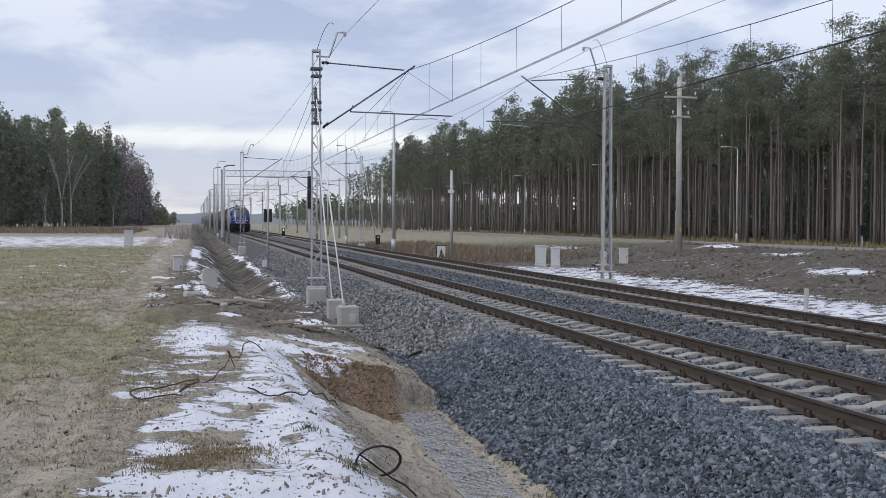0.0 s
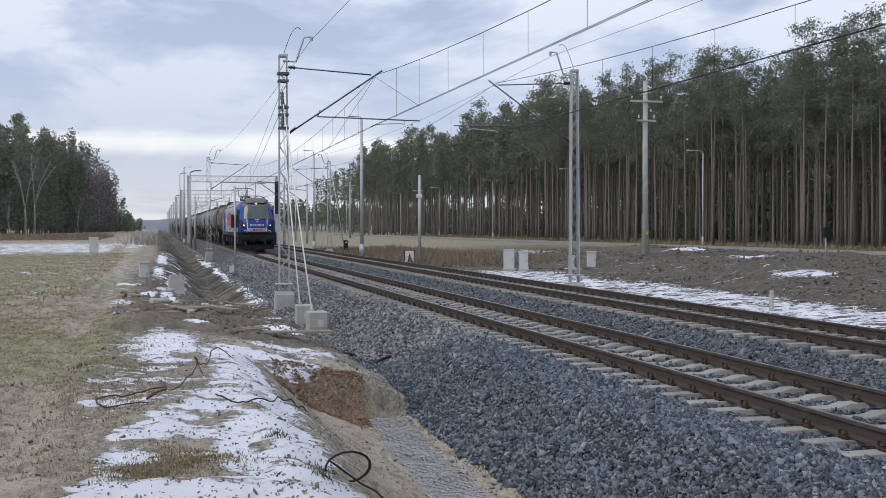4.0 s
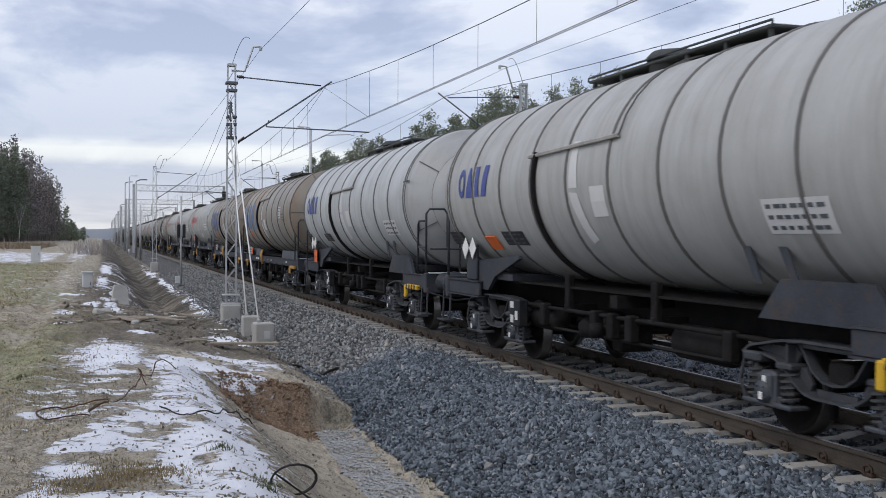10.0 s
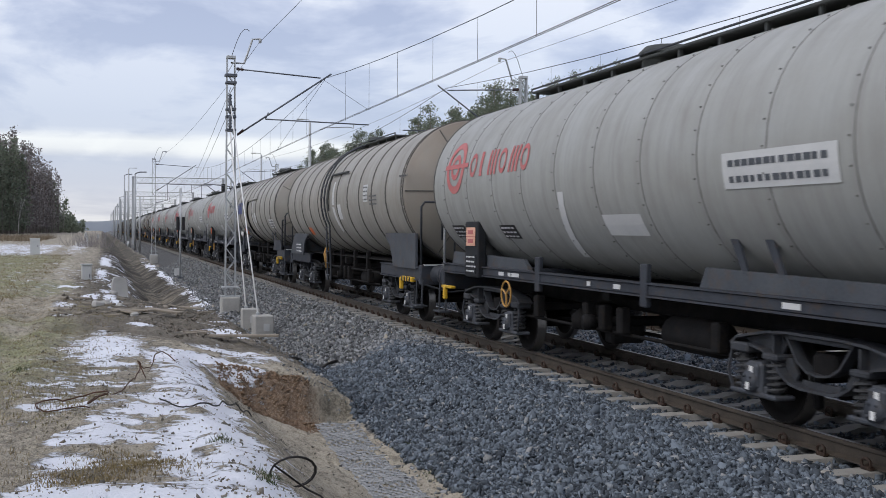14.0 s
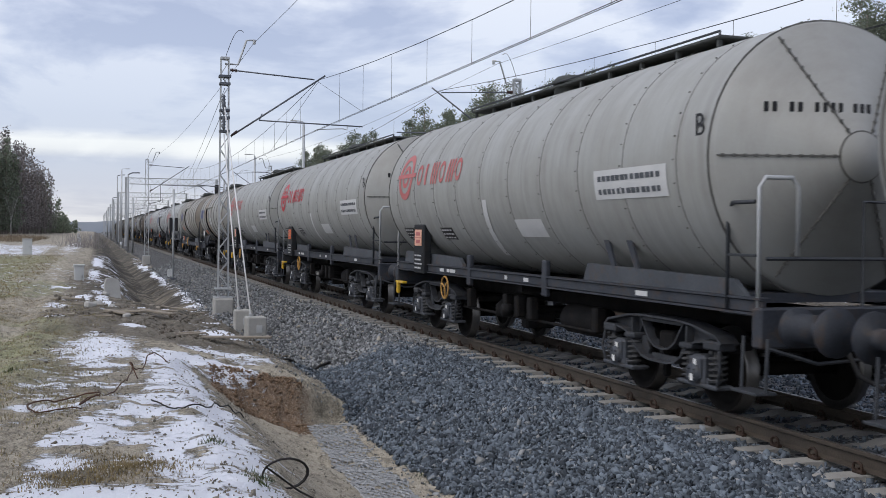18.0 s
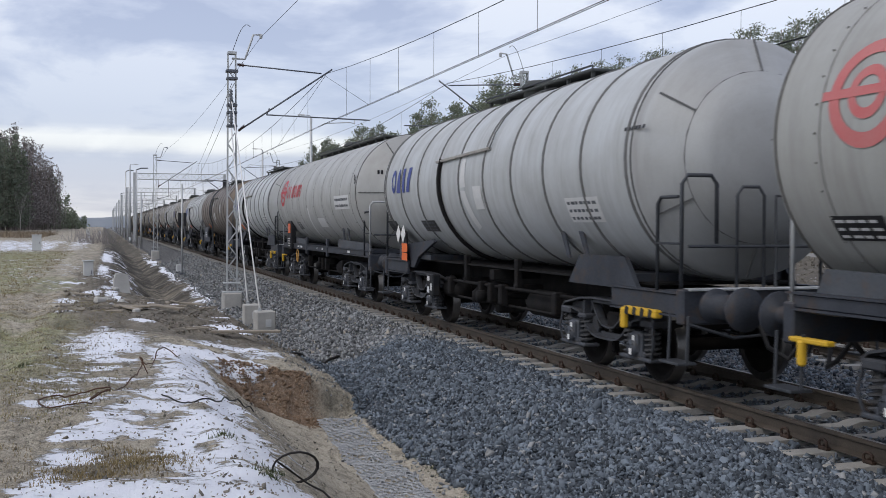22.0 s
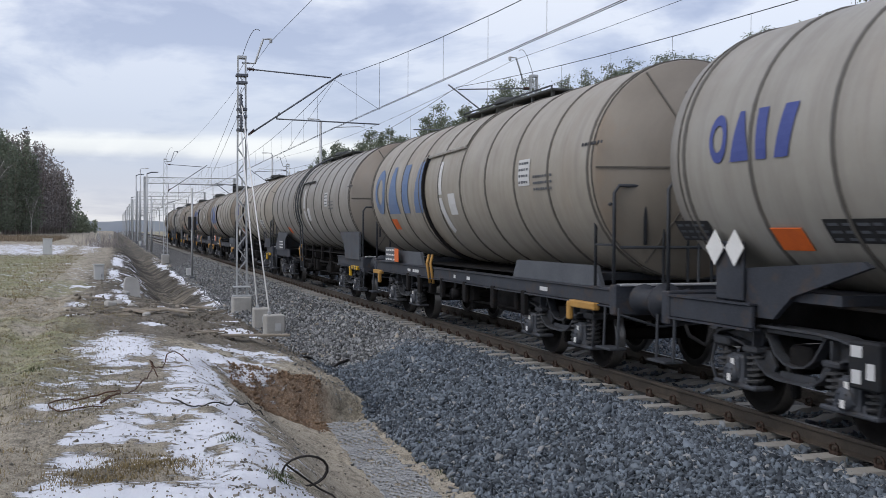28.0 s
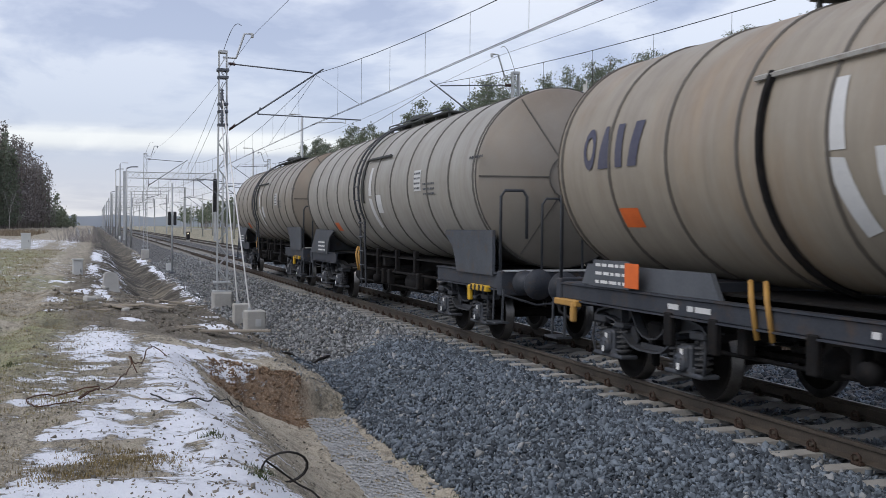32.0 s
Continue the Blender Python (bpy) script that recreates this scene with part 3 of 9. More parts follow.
soil = g.mix(g.math("MULTIPLY", g.ramp(grit, 0.50, 0.66), 0.6), soil, g.mix(0.72, soil, (0.02, 0.018, 0.014)))
soil = g.mix(g.math("MULTIPLY", g.ramp(grit, 0.47, 0.34), g.math("MULTIPLY", dry, 0.75)), soil, (0.58, 0.54, 0.46))
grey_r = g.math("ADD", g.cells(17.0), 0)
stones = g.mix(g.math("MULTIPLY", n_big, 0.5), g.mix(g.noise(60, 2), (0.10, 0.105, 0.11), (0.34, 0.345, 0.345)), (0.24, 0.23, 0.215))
# near-black at the cell edges: shade between the stones, painted in
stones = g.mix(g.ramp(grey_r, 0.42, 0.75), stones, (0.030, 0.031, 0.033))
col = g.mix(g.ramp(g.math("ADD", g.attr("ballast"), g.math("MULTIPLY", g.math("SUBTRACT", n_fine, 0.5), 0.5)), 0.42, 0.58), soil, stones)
s_big = g.math("MULTIPLY", g.math("SUBTRACT", g.noise(1.5, 6, 0.66, stretch=(0.7, 1.8, 1)), 0.5), 1.9)
s_small = g.math("MULTIPLY", g.math("SUBTRACT", g.noise(9, 6, 0.75, stretch=(0.75, 1.7, 1)), 0.5), 1.3)
s_mask = g.ramp(g.math("ADD", g.attr("snow"), g.math("ADD", s_big, s_small)), 0.50, 0.60)
col = g.mix(s_mask, col, g.mix(n_mid, (0.78, 0.81, 0.88), (0.88, 0.90, 0.94)))
g.set("Base Color", col)
rel = g.math("ADD", g.math("MULTIPLY", n_fine, 0.35), g.math("MULTIPLY", s_mask, 0.25))
rel = g.math("ADD", rel, g.math("MULTIPLY", g.math("MULTIPLY", g.attr("ballast"), grey_r), -1.6))
g.bump(rel, 1.0, 0.07)
gm.materials.clear()
gm.materials.append(g.m)
ground = tagged(new("ground", gm), "sandy ground with a ditch, ballast bed and patches of melting snow", "ground", kind="structure")

# the road along the forest
rb = Build()
ry = [-300, -100, 0, 30, 60, 90, 120, 160, 220, 300, 420, 700]
for a, b in zip(ry, ry[1:]):
    ex = lambda y: 42.0 + 1.2 * math.sin(y / 90)
    za = max(ground_at(ex(a) + o, a) for o in (0, 3, 6)) + 0.05
    zb = max(ground_at(ex(b) + o, b) for o in (0, 3, 6)) + 0.05
    rb.quad((ex(a), a, za), (ex(a) + 5.5, a, za), (ex(b) + 5.5, b, zb), (ex(b), b, zb), 2, 4)
    rb.quad((ex(a), a, za - 0.3), (ex(a), a, za), (ex(b), b, zb), (ex(b), b, zb - 0.3), 1, 4)
road = tagged(new("road", rb.mesh("road", ASPHALT)), "worn pale asphalt road along the pine forest", "road", kind="structure")

# ---------------------------------------------------------------- tracks
RAIL_PROFILE = [(-0.075, -0.172), (0.075, -0.172), (0.072, -0.160), (0.012, -0.140), (0.010, -0.050), (0.036, -0.038), (0.036, -0.006), (0.024, 0.0), (-0.024, 0.0),
                (-0.036, -0.006), (-0.036, -0.038), (-0.010, -0.050), (-0.012, -0.140), (-0.072, -0.160)]


def rail(x, parent, y0=-760, y1=1500):
    b = Build()
    k = len(RAIL_PROFILE)
    vs = [(x + px, y, pz) for y in (y0, y1) for px, pz in RAIL_PROFILE]
    for i in range(k):
        b.slot = 1 if i == 7 else 0
        j = (i + 1) % k
        b.f.append((i, j, k + j, k + i))
        b.s.append(False)
        b.k.append(b.slot)
    b.v = vs
    return part("rail", b.mesh("rail", RAIL_SIDE, RAIL_TOP), None, parent)


def sleeper_build(b, x, y, turn=0.0):
    """A pre-stressed concrete sleeper, lower in the middle, with sloping flanks."""
    prof = [(-1.30, 0.205), (-1.28, 0.215), (-0.45, 0.215), (-0.30, 0.175), (0.30, 0.175), (0.45, 0.215), (1.28, 0.215), (1.30, 0.205)]
    vs = []
    for px, h in prof:
        for w, z in ((-0.145, -0.395), (-0.105, h - 0.395), (0.105, h - 0.395), (0.145, -0.395)):
            vs.append((x + px, y + w + turn * px, z))
    fs = [(4 * i + j, 4 * i + j + 1, 4 * i + j + 5, 4 * i + j + 4) for i in range(len(prof) - 1) for j in range(3)]
    fs += [(0, 1, 2, 3), (31, 30, 29, 28)]
    b.add(vs, fs, False)


def clip_build(b, x, y):
    """The two spring clips and shoulders of one rail seat."""
    for s in (-1, 1):
        b.box((x + s * 0.115, y, -0.165), (0.06, 0.13, 0.035), 0.008)
        b.tube([(x + s * (0.135 - 0.012 * a / 6.3), y + 0.056 * math.cos(a), -0.122 + 0.046 * math.sin(a)) for a in np.linspace(-1.2, 5.6, 10)], 0.015, 5)
        b.tube([(x + s * 0.13, y + 0.03, -0.16), (x + s * 0.07, y + 0.03, -0.142)], 0.015, 4)


one_sleeper = Build()
sleeper_build(one_sleeper, 0, 0)
SLEEPER_MESH = one_sleeper.mesh("sleeper", SLEEPER)
SLEEPER_Y0 = 17.31 % 0.6
for tname, tx in (("track_near", X1), ("track_far", X2)):
    track = thing("railway_track", "ballasted railway track with concrete sleepers and brown rails", "railway track", kind="structure", group="running lines")
    for s in (-1, 1):
        rail(tx + s * 0.7535, track)
    rest, fast = Build(), Build()
    rs = random.Random(3 if tx < 9 else 4)
    for i in range(-300, 700):
        y = SLEEPER_Y0 + 0.6 * i + rs.uniform(-0.012, 0.012) + (0 if tx < 9 else 0.27)
        if 3 < y < 99:
            part("sleeper", SLEEPER_MESH, None, track, at=pose(tx, y, rs.uniform(-0.006, 0.004), 0, 0, rs.uniform(-0.3, 0.3)))
        elif y < 330:
            sleeper_build(rest, tx, y)
        if 3 < y < 75:
            for s in (-1, 1):
                clip_build(fast, tx + s * 0.7535, y)
    tagged(part("sleepers", rest, SLEEPER, track), kind="stuff")
    tagged(part("rail_clips", fast, CLIP, track), kind="stuff")

# crossover between the tracks beyond the first masts
xo = thing("crossover", "rusty crossover rails between the two tracks", "railway track", kind="structure")
for s in (-1, 1):
    b = Build()
    pts = [(X1 + s * 0.7535 + (X2 - X1) * float(smooth(118, 172, np.array(y))), y, -0.02) for y in np.linspace(118, 172, 12)]
    b.tube(pts, 0.06, 4)
    part("rail", b, RAIL_SIDE, xo)

# loose crushed stone on the ballast bed
def crushed(count, region, size, seed, lift=0.0):
    """Angular stones as one mesh; region(rng, n) gives plan coordinates."""
    r = np.random.RandomState(seed)
    base = np.array([[x, y, z] for x in (-1, 1) for y in (-1, 1) for z in (-1, 1)], float) * 0.72
    tris = np.array([[0, 1, 3], [0, 3, 2], [4, 6, 7], [4, 7, 5], [0, 4, 5], [0, 5, 1], [2, 3, 7], [2, 7, 6], [0, 2, 6], [0, 6, 4], [1, 5, 7], [1, 7, 3]])
    x, y = region(r, count)
    z = height(x, y)
    n = len(x)
    v = base[None] * (1 + r.uniform(-0.55, 0.25, (n, 8, 3))) + r.uniform(-0.08, 0.08, (n, 8, 3))
    v *= (size * r.lognormal(0, 0.30, n))[:, None, None] * r.uniform(0.7, 1.3, (n, 1, 3)) * np.array([1.5, 0.95, 0.5])
    q = r.normal(size=(n, 4))
    q /= np.linalg.norm(q, axis=1)[:, None]
    w, a, b, c = q.T
    rot = np.stack([np.stack([1 - 2 * (b * b + c * c), 2 * (a * b - c * w), 2 * (a * c + b * w)], -1),
                    np.stack([2 * (a * b + c * w), 1 - 2 * (a * a + c * c), 2 * (b * c - a * w)], -1),
                    np.stack([2 * (a * c - b * w), 2 * (b * c + a * w), 1 - 2 * (a * a + b * b)], -1)], -2)
    v = np.einsum("nij,nkj->nki", rot, v) + np.stack([x, y, z + lift + r.uniform(-1.25, 0.95, n) * size], -1)[:, None]
    return v.reshape(-1, 3), (tris[None] + 8 * np.arange(n)[:, None, None]).reshape(-1, 3)


def granite(name, low, high, odd):
    """Crushed stone whose pieces range between two greys, with a few odd ones."""
    m = Mat(name, 0.8)
    shade = m.island()
    q = m.mix(m.math("POWER", shade, 1.3), low, high)
    q = m.mix(m.ramp(shade, 0.955, 0.97), q, odd)
    q = m.mix(m.math("MULTIPLY", m.noise(30, 4), 0.30), q, tuple(c * 0.45 for c in high))
    m.set("Base Color", q)
    return m.m


STONE = granite("crushed_granite", (0.018, 0.024, 0.032), (0.24, 0.287, 0.335), (0.34, 0.345, 0.34))
STONE_OLD = granite("dusty_granite", (0.042, 0.045, 0.048), (0.42, 0.435, 0.44), (0.42, 0.38, 0.31))


def off_sleepers(x, y):
    """Keeps stones away from the tops of sleepers and the rails."""
    keep = np.ones(len(x), bool)
    for tx, o in ((X1, 0.0), (X2, 0.27)):
        d = np.abs((y - SLEEPER_Y0 - o + 0.3) % 0.6 - 0.3)
        bare = 1.16 + 0.16 * soft_noise(y * 0.9, x * 0 + tx, 45)
        keep &= ~((np.abs(x - tx) < bare) & (d < 0.142))
        keep &= ~(np.abs(np.abs(x - tx) - 0.7535) < 0.10)
    return keep


FRESH_END = 19.2


def shoulder(r, n):
    """Fresh stone on the heaped shoulder."""
    y = 6.0 + 14.2 * r.rand(n) ** 1.35
    x = 3.45 + 2.9 * r.rand(n) ** 0.95
    k = off_sleepers(x, y) & (y + 0.9 * (x - 4.6) < FRESH_END + 1.2 * soft_noise(x * 2, y * 2, 6))
    return x[k], y[k]


def old_shoulder(r, n):
    """Older, dustier stone further along the line."""
    y = 16.0 + 64 * r.rand(n) ** 1.9
    x = 3.75 + 2.6 * r.rand(n) ** 0.92
    k = off_sleepers(x, y) & (y + 0.9 * (x - 4.6) > FRESH_END - 0.6 + 1.2 * soft_noise(x * 2, y * 2, 6))
    return x[k], y[k]


def bed(r, n):
    y = 6.5 + 70 * r.rand(n) ** 2.2
    x = 6.3 + 7.9 * r.rand(n)
    k = off_sleepers(x, y)
    return x[k], y[k]


def toe_scatter(r, n):
    y = 6.5 + 22 * r.rand(n) ** 1.4
    x = 3.9 - 1.3 * r.rand(n) ** 2.6
    return x, y


for cnt, reg, size, seed, lift_, stone_mat in ((80000, shoulder, 0.0245, 1, 0.016, STONE), (46000, old_shoulder, 0.031, 8, 0.012, STONE_OLD), (50000, bed, 0.028, 2, 0.004, STONE), (4500, toe_scatter, 0.017, 3, 0.0, STONE_OLD)):
    sv, sf = crushed(cnt, reg, size, seed, lift_)
    tagged(new("ballast_stones", big_mesh("ballast_stones", sv, sf, stone_mat)),
           "loose blue-grey crushed granite ballast" if stone_mat is STONE else "dusty grey crushed granite of older ballast", "ballast", kind="stuff")


def clods(r, n):
    y = 6 + 30 * r.rand(n) ** 1.5
    return -4 + 7.6 * r.rand(n), y


sv, sf = crushed(14000, clods, 0.008, 5)
CLAY = plain("crumbled_clay", (0.12, 0.078, 0.050), (0.32, 0.22, 0.145), 0.95, 0, 3, 40, 0.3, 0.004)


def pit(r, n):
    return 1.5 + 1.3 * r.rand(n), 13.8 + 1.0 * r.rand(n)


cv_, cf_ = crushed(2200, pit, 0.014, 6)
tagged(new("clay_crumbs", big_mesh("clay_crumbs", cv_, cf_, CLAY)), "crumbling orange clay on the face of the cut", "clay", kind="stuff")


def bank(r, n):
    x, y = -0.9 + 4.6 * r.rand(n), 15.5 + 46 * r.rand(n) ** 1.5
    k = (fractal(x * 0.8, y * 0.5, 3, 52) > 0.45) & (y > 17.5 + 2.5 * soft_noise(x * 1.5, y * 0, 53))
    return x[k], y[k]


cv_, cf_ = crushed(9000, bank, 0.026, 7)
EARTH = plain("earth_crumbs", (0.09, 0.078, 0.06), (0.34, 0.30, 0.235), 0.95, 0, 3, 40, 0.3, 0.004)
tagged(new("soil_clods", big_mesh("soil_clods", cv_, cf_, plain("dark_clods", (0.075, 0.065, 0.053), (0.27, 0.24, 0.195), 0.95, 0, 3, 40, 0.3, 0.004))), "dark muddy clods on the ditch banks", "soil", kind="stuff")
def heap_clods(r, n):
    x, y = 20 + 21 * r.rand(n), 24 + 56 * r.rand(n)
    k = fractal(x * 0.5, y * 0.5, 3, 57) > 0.40
    return x[k], y[k]


hv_, hf_ = crushed(16000, heap_clods, 0.055, 58)
tagged(new("soil_clods", big_mesh("soil_clods", hv_, hf_, plain("spoil_clods", (0.085, 0.075, 0.062), (0.23, 0.205, 0.17), 0.95, 0, 3, 40, 0.3, 0.004))), "lumpy brown soil of a low spoil heap", "soil", kind="stuff")
tagged(new("soil_crumbs", big_mesh("soil_crumbs", sv, sf, EARTH)), "scattered clods of brown earth and grit", "soil", kind="stuff")

# ---------------------------------------------------------------- overhead line
def lattice(b, x, y, z0, z1, w0, w1, d0, d1, pitch=0.42, r=0.016):
    """Zigzag lacing on the two wide faces of a mast."""
    n = int((z1 - z0) / pitch)
    for face in (-1, 1):
        for i in range(n):
            za, zb = z0 + (z1 - z0) * i / n, z0 + (z1 - z0) * (i + 1) / n
            t, u = i / n, (i + 1) / n
            wa, wb = (w0 + (w1 - w0) * t) / 2, (w0 + (w1 - w0) * u) / 2
            da, db = (d0 + (d1 - d0) * t) / 2, (d0 + (d1 - d0) * u) / 2
            s = 1 if i % 2 else -1
            b.append(Build().cyl((x - s * wa, y + face * da, za), (x + s * wb, y + face * db, zb), r, 4))


def mast(x, y, zb, zt, side, tx, label, arm=True, stays=False):
    """A laced steel mast with its bracket arm over the track at tx; side: +1 if the track lies to its right."""
    m = thing("catenary_mast", label, "catenary mast", pose(x, y, zb), "catenary masts")
    h = zt - zb
    for s in (-1, 1):
        for yy in (-0.11, 0.11):
            part("leg", Build().tube([(s * 0.17, yy, 0), (s * 0.125, yy * 0.8, h)], 0.026, 4), STEEL_GREY, m)
        part("web_plate", Build().box((s * 0.148, 0, h / 2), (0.012, 0.16, h), 0, (0, -s * 0.31, 0)), STEEL_GREY, m)
    bars = []
    lattice(bars, 0, 0, 0.5, h - 0.15, 0.33, 0.25, 0.24, 0.18)
    for b in bars:
        part("lacing_bar", b, STEEL_GREY, m)
    part("foundation", Build().box((0, 0, -0.35), (0.64, 0.64, 0.9), 0.04), CONCRETE, m, "grey concrete foundation block")
    part("base_plate", Build().box((0, 0, 0.12), (0.62, 0.5, 0.05), 0.01).box((0, 0, 0.42), (0.58, 0.46, 0.05), 0.01), STEEL_GREY, m)
    part("head_plate", Build().box((0, 0, h - 0.04), (0.30, 0.26, 0.10), 0.015), STEEL_GREY, m)
    z = lambda v: v - zb
    part("horn_bracket", Build().tube([(0, 0, z(zt - 0.22)), (side * 0.44, 0, z(zt - 0.22)), (side * 0.72, 0, z(zt + 0.62)), (side * 0.98, 0, z(zt + 0.64))], 0.035, 6)
         .box((side * 0.98, 0, z(zt + 0.58)), (0.10, 0.09, 0.16), 0.02), STEEL_GREY, m)
    part("jumper", Build().tube([(side * (0.02 + 0.6 * t), 0, z(zt) + 0.95 * math.sin(t * math.pi * 0.62)) for t in np.linspace(0, 1, 9)], 0.010, 5), WIRE, m)
    if stays:
        for zz, w in ((7.15, 0.40), (6.9, 0.36), (6.0, 0.34), (5.75, 0.34), (5.3, 0.34)):
            part("clamp", Build().box((0, 0, z(zz)), (w, 0.32, 0.09), 0.012), TUBE_DARK, m)
        for k, zz in enumerate((6.35, 6.1, 5.6)):
            b = Build()
            b.lathe([(0.02, 0)] + [(r, j * 0.05) for j in range(1, 9) for r in ((0.07, 0.035)[j % 2],)] + [(0.02, 0.46)], pose(-side * 0.05, -0.2 - 0.03 * k, z(zz) - 0.3), 10)
            part("insulator", b, TUBE_DARK, m)
    if arm:
        ex = tx - x
        b = Build().cyl((side * 0.22, 0, z(7.38)), (ex - side * 0.18, 0, z(7.22)), 0.024, 8)
        part("top_tube", b, TUBE_DARK, m)
        part("strut", Build().cyl((side * 0.30, 0, z(5.2)), (ex + side * 0.20, 0, z(7.38)), 0.029, 8), TUBE_DARK, m)
        rx = ex * 0.36
        part("register_tube", Build().cyl((rx, 0, z(5.72)), (ex + side * 1.55, 0, z(5.66)), 0.024, 7)
             .tube([(rx, 0, z(5.72)), (rx + side * 0.1, 0, z(5.95))], 0.02, 5), TUBE_DARK, m)
        part("steady_arm", Build().tube([(ex + side * 1.0, 0, z(5.66)), (ex + side * 1.0, 0, z(5.52)), (ex + side * 0.85, 0, z(5.56)), (ex - side * 0.05, 0, z(5.50)),
                                         (ex - side * 0.18, 0, z(5.43))], 0.016, 6), STEEL_GREY, m)
        for px, pz, qx, qz in ((side * 0.18, 7.385, side * 0.42, 7.37), (side * 0.22, 5.15, side * 0.42, 5.32)):
            b = Build()
            for j in range(5):
                t = (j + 0.5) / 5
                c = Vector((px + (qx - px) * t, 0, z(pz + (qz - pz) * t)))
                b.cyl(c - Vector((0.012, 0, 0)), c + Vector((0.012, 0, 0)), 0.062, 10)
            b.cyl((px, 0, z(pz)), (qx, 0, z(qz)), 0.03, 8)
            part("arm_insulator", b, INSULATOR, m)
    return m


MAST_A = "grey laced steel catenary mast on a concrete block with bracket arm"
mast(4.15, 36.0, -0.45, 7.8, 1, X1, "weathered laced steel catenary mast with stays and dark clamps", stays=True)
mast(4.15, 91.2, -0.35, 7.85, 1, X1, MAST_A)
mast(15.4, 37.4, -0.38, 7.9, -1, X2, "pale galvanised laced catenary mast beside the far track")
mast(15.4, 97.0, -0.3, 8.0, -1, X2, MAST_A)
mast(4.15, -20.0, -0.45, 7.8, 1, X1, MAST_A)
mast(15.4, -19.0, -0.4, 7.9, -1, X2, MAST_A)

# stays of the near mast and their anchor blocks
for i, (ay, ztop) in enumerate(((28.45, 6.2), (30.95, 5.2))):
    blk = thing("anchor_block", "pale concrete anchor block at the foot of a stay", "concrete block", pose(4.15, ay, -0.72, 0, 0, 3 - 5 * i), "anchor blocks")
    part("body", Build().box((0, 0, 0), (0.52, 0.50, 0.68), 0.03), CONCRETE, blk)
    part("recess_plate", Build().box((0.06, -0.254, 0.02), (0.16, 0.012, 0.20), 0.004), BOX_GREY, blk)
    part("lug", Build().box((-0.12, 0.05, 0.37), (0.10, 0.08, 0.10), 0.015), STEEL_GREY, blk)
    st_ = thing("mast_stay", "white steel stay rod from mast to anchor block", "stay rod", pose(0, 0, 0), "stays")
    part("rod", Build().tube([(4.03, ay + 0.05, -0.38), (4.12, 35.85, ztop)], 0.022, 6), WHITE, st_)


def wire(name, label, pts, r=0.011, cat="wire", grp="overhead wires"):
    ob = new(name, Build().tube(pts, r * 0.8, 5).mesh(name, WIRE))
    return tagged(ob, label, cat, grp)


def sag(y, a, b, top, depth):
    u = (y - (a + b) / 2) / ((b - a) / 2)
    return top - depth * (1 - u * u)


SUPPORTS = [-130, -75, -20, 36.2, 91.2, 153, 205, 257, 309, 361, 413]
for tx, side, off in ((X1, 1, 0.0), (X2, -1, 0.8)):
    pts, drops = [], []
    for k, (a, b) in enumerate(zip(SUPPORTS, SUPPORTS[1:])):
        a, b = a + off, b + off
        for t in np.linspace(0, 1, 15)[:-1]:
            y = a + (b - a) * t
            pts.append((tx, y, sag(y, a, b, 7.24, 1.08)))
        if b < 210:
            for t in np.linspace(0.06, 0.94, 17):
                y = a + (b - a) * t
                drops.append((y, sag(y, a, b, 7.24, 1.08)))
    wire("messenger_wire", "sagging dark messenger wire over the track", pts, 0.012)
    zig = [(tx - side * 0.18 * (1 if k % 2 else -1), s + off, 5.42) for k, s in enumerate(SUPPORTS)]
    for d in (-0.03, 0.03):
        wire("contact_wire", "taut contact wire over the track", [(x + d, y, z) for x, y, z in zig], 0.010)
    for y, z in drops:
        wire("dropper", "thin dropper between messenger and contact wire", [(tx, y, z), (tx, y, 5.43)], 0.006, "wire", "droppers")
    hx = 5.13 if side > 0 else 14.42
    rp = []
    for a, b in zip(SUPPORTS, SUPPORTS[1:]):
        for t in np.linspace(0, 1, 9)[:-1]:
            y = a + (b - a) * t
            rp.append((hx, y + off, sag(y, a, b, 8.36, 0.42)))
    wire("return_wire", "earth wire carried on the mast horns", rp, 0.009)
for z0, z1 in ((6.75, 6.35), (6.1, 5.48)):
    wire("tension_wire", "tensioned anchor wire between mast and track", [(4.15 + (X1 - 4.15) * t, 36 + 55 * t, z0 + (z1 - z0) * t - 0.5 * t * (1 - t)) for t in np.linspace(0, 1, 9)], 0.011)
wire("bridle_wire", "slanting bridle wire below the bracket arm", [(X1, 36.3, 7.2), (X1 - 0.1, 29.5, 5.44)], 0.008)
wire("bridle_wire", "slanting bridle wire below the bracket arm", [(X1, 36.1, 7.2), (X1 - 0.1, 46, 5.44)], 0.008)

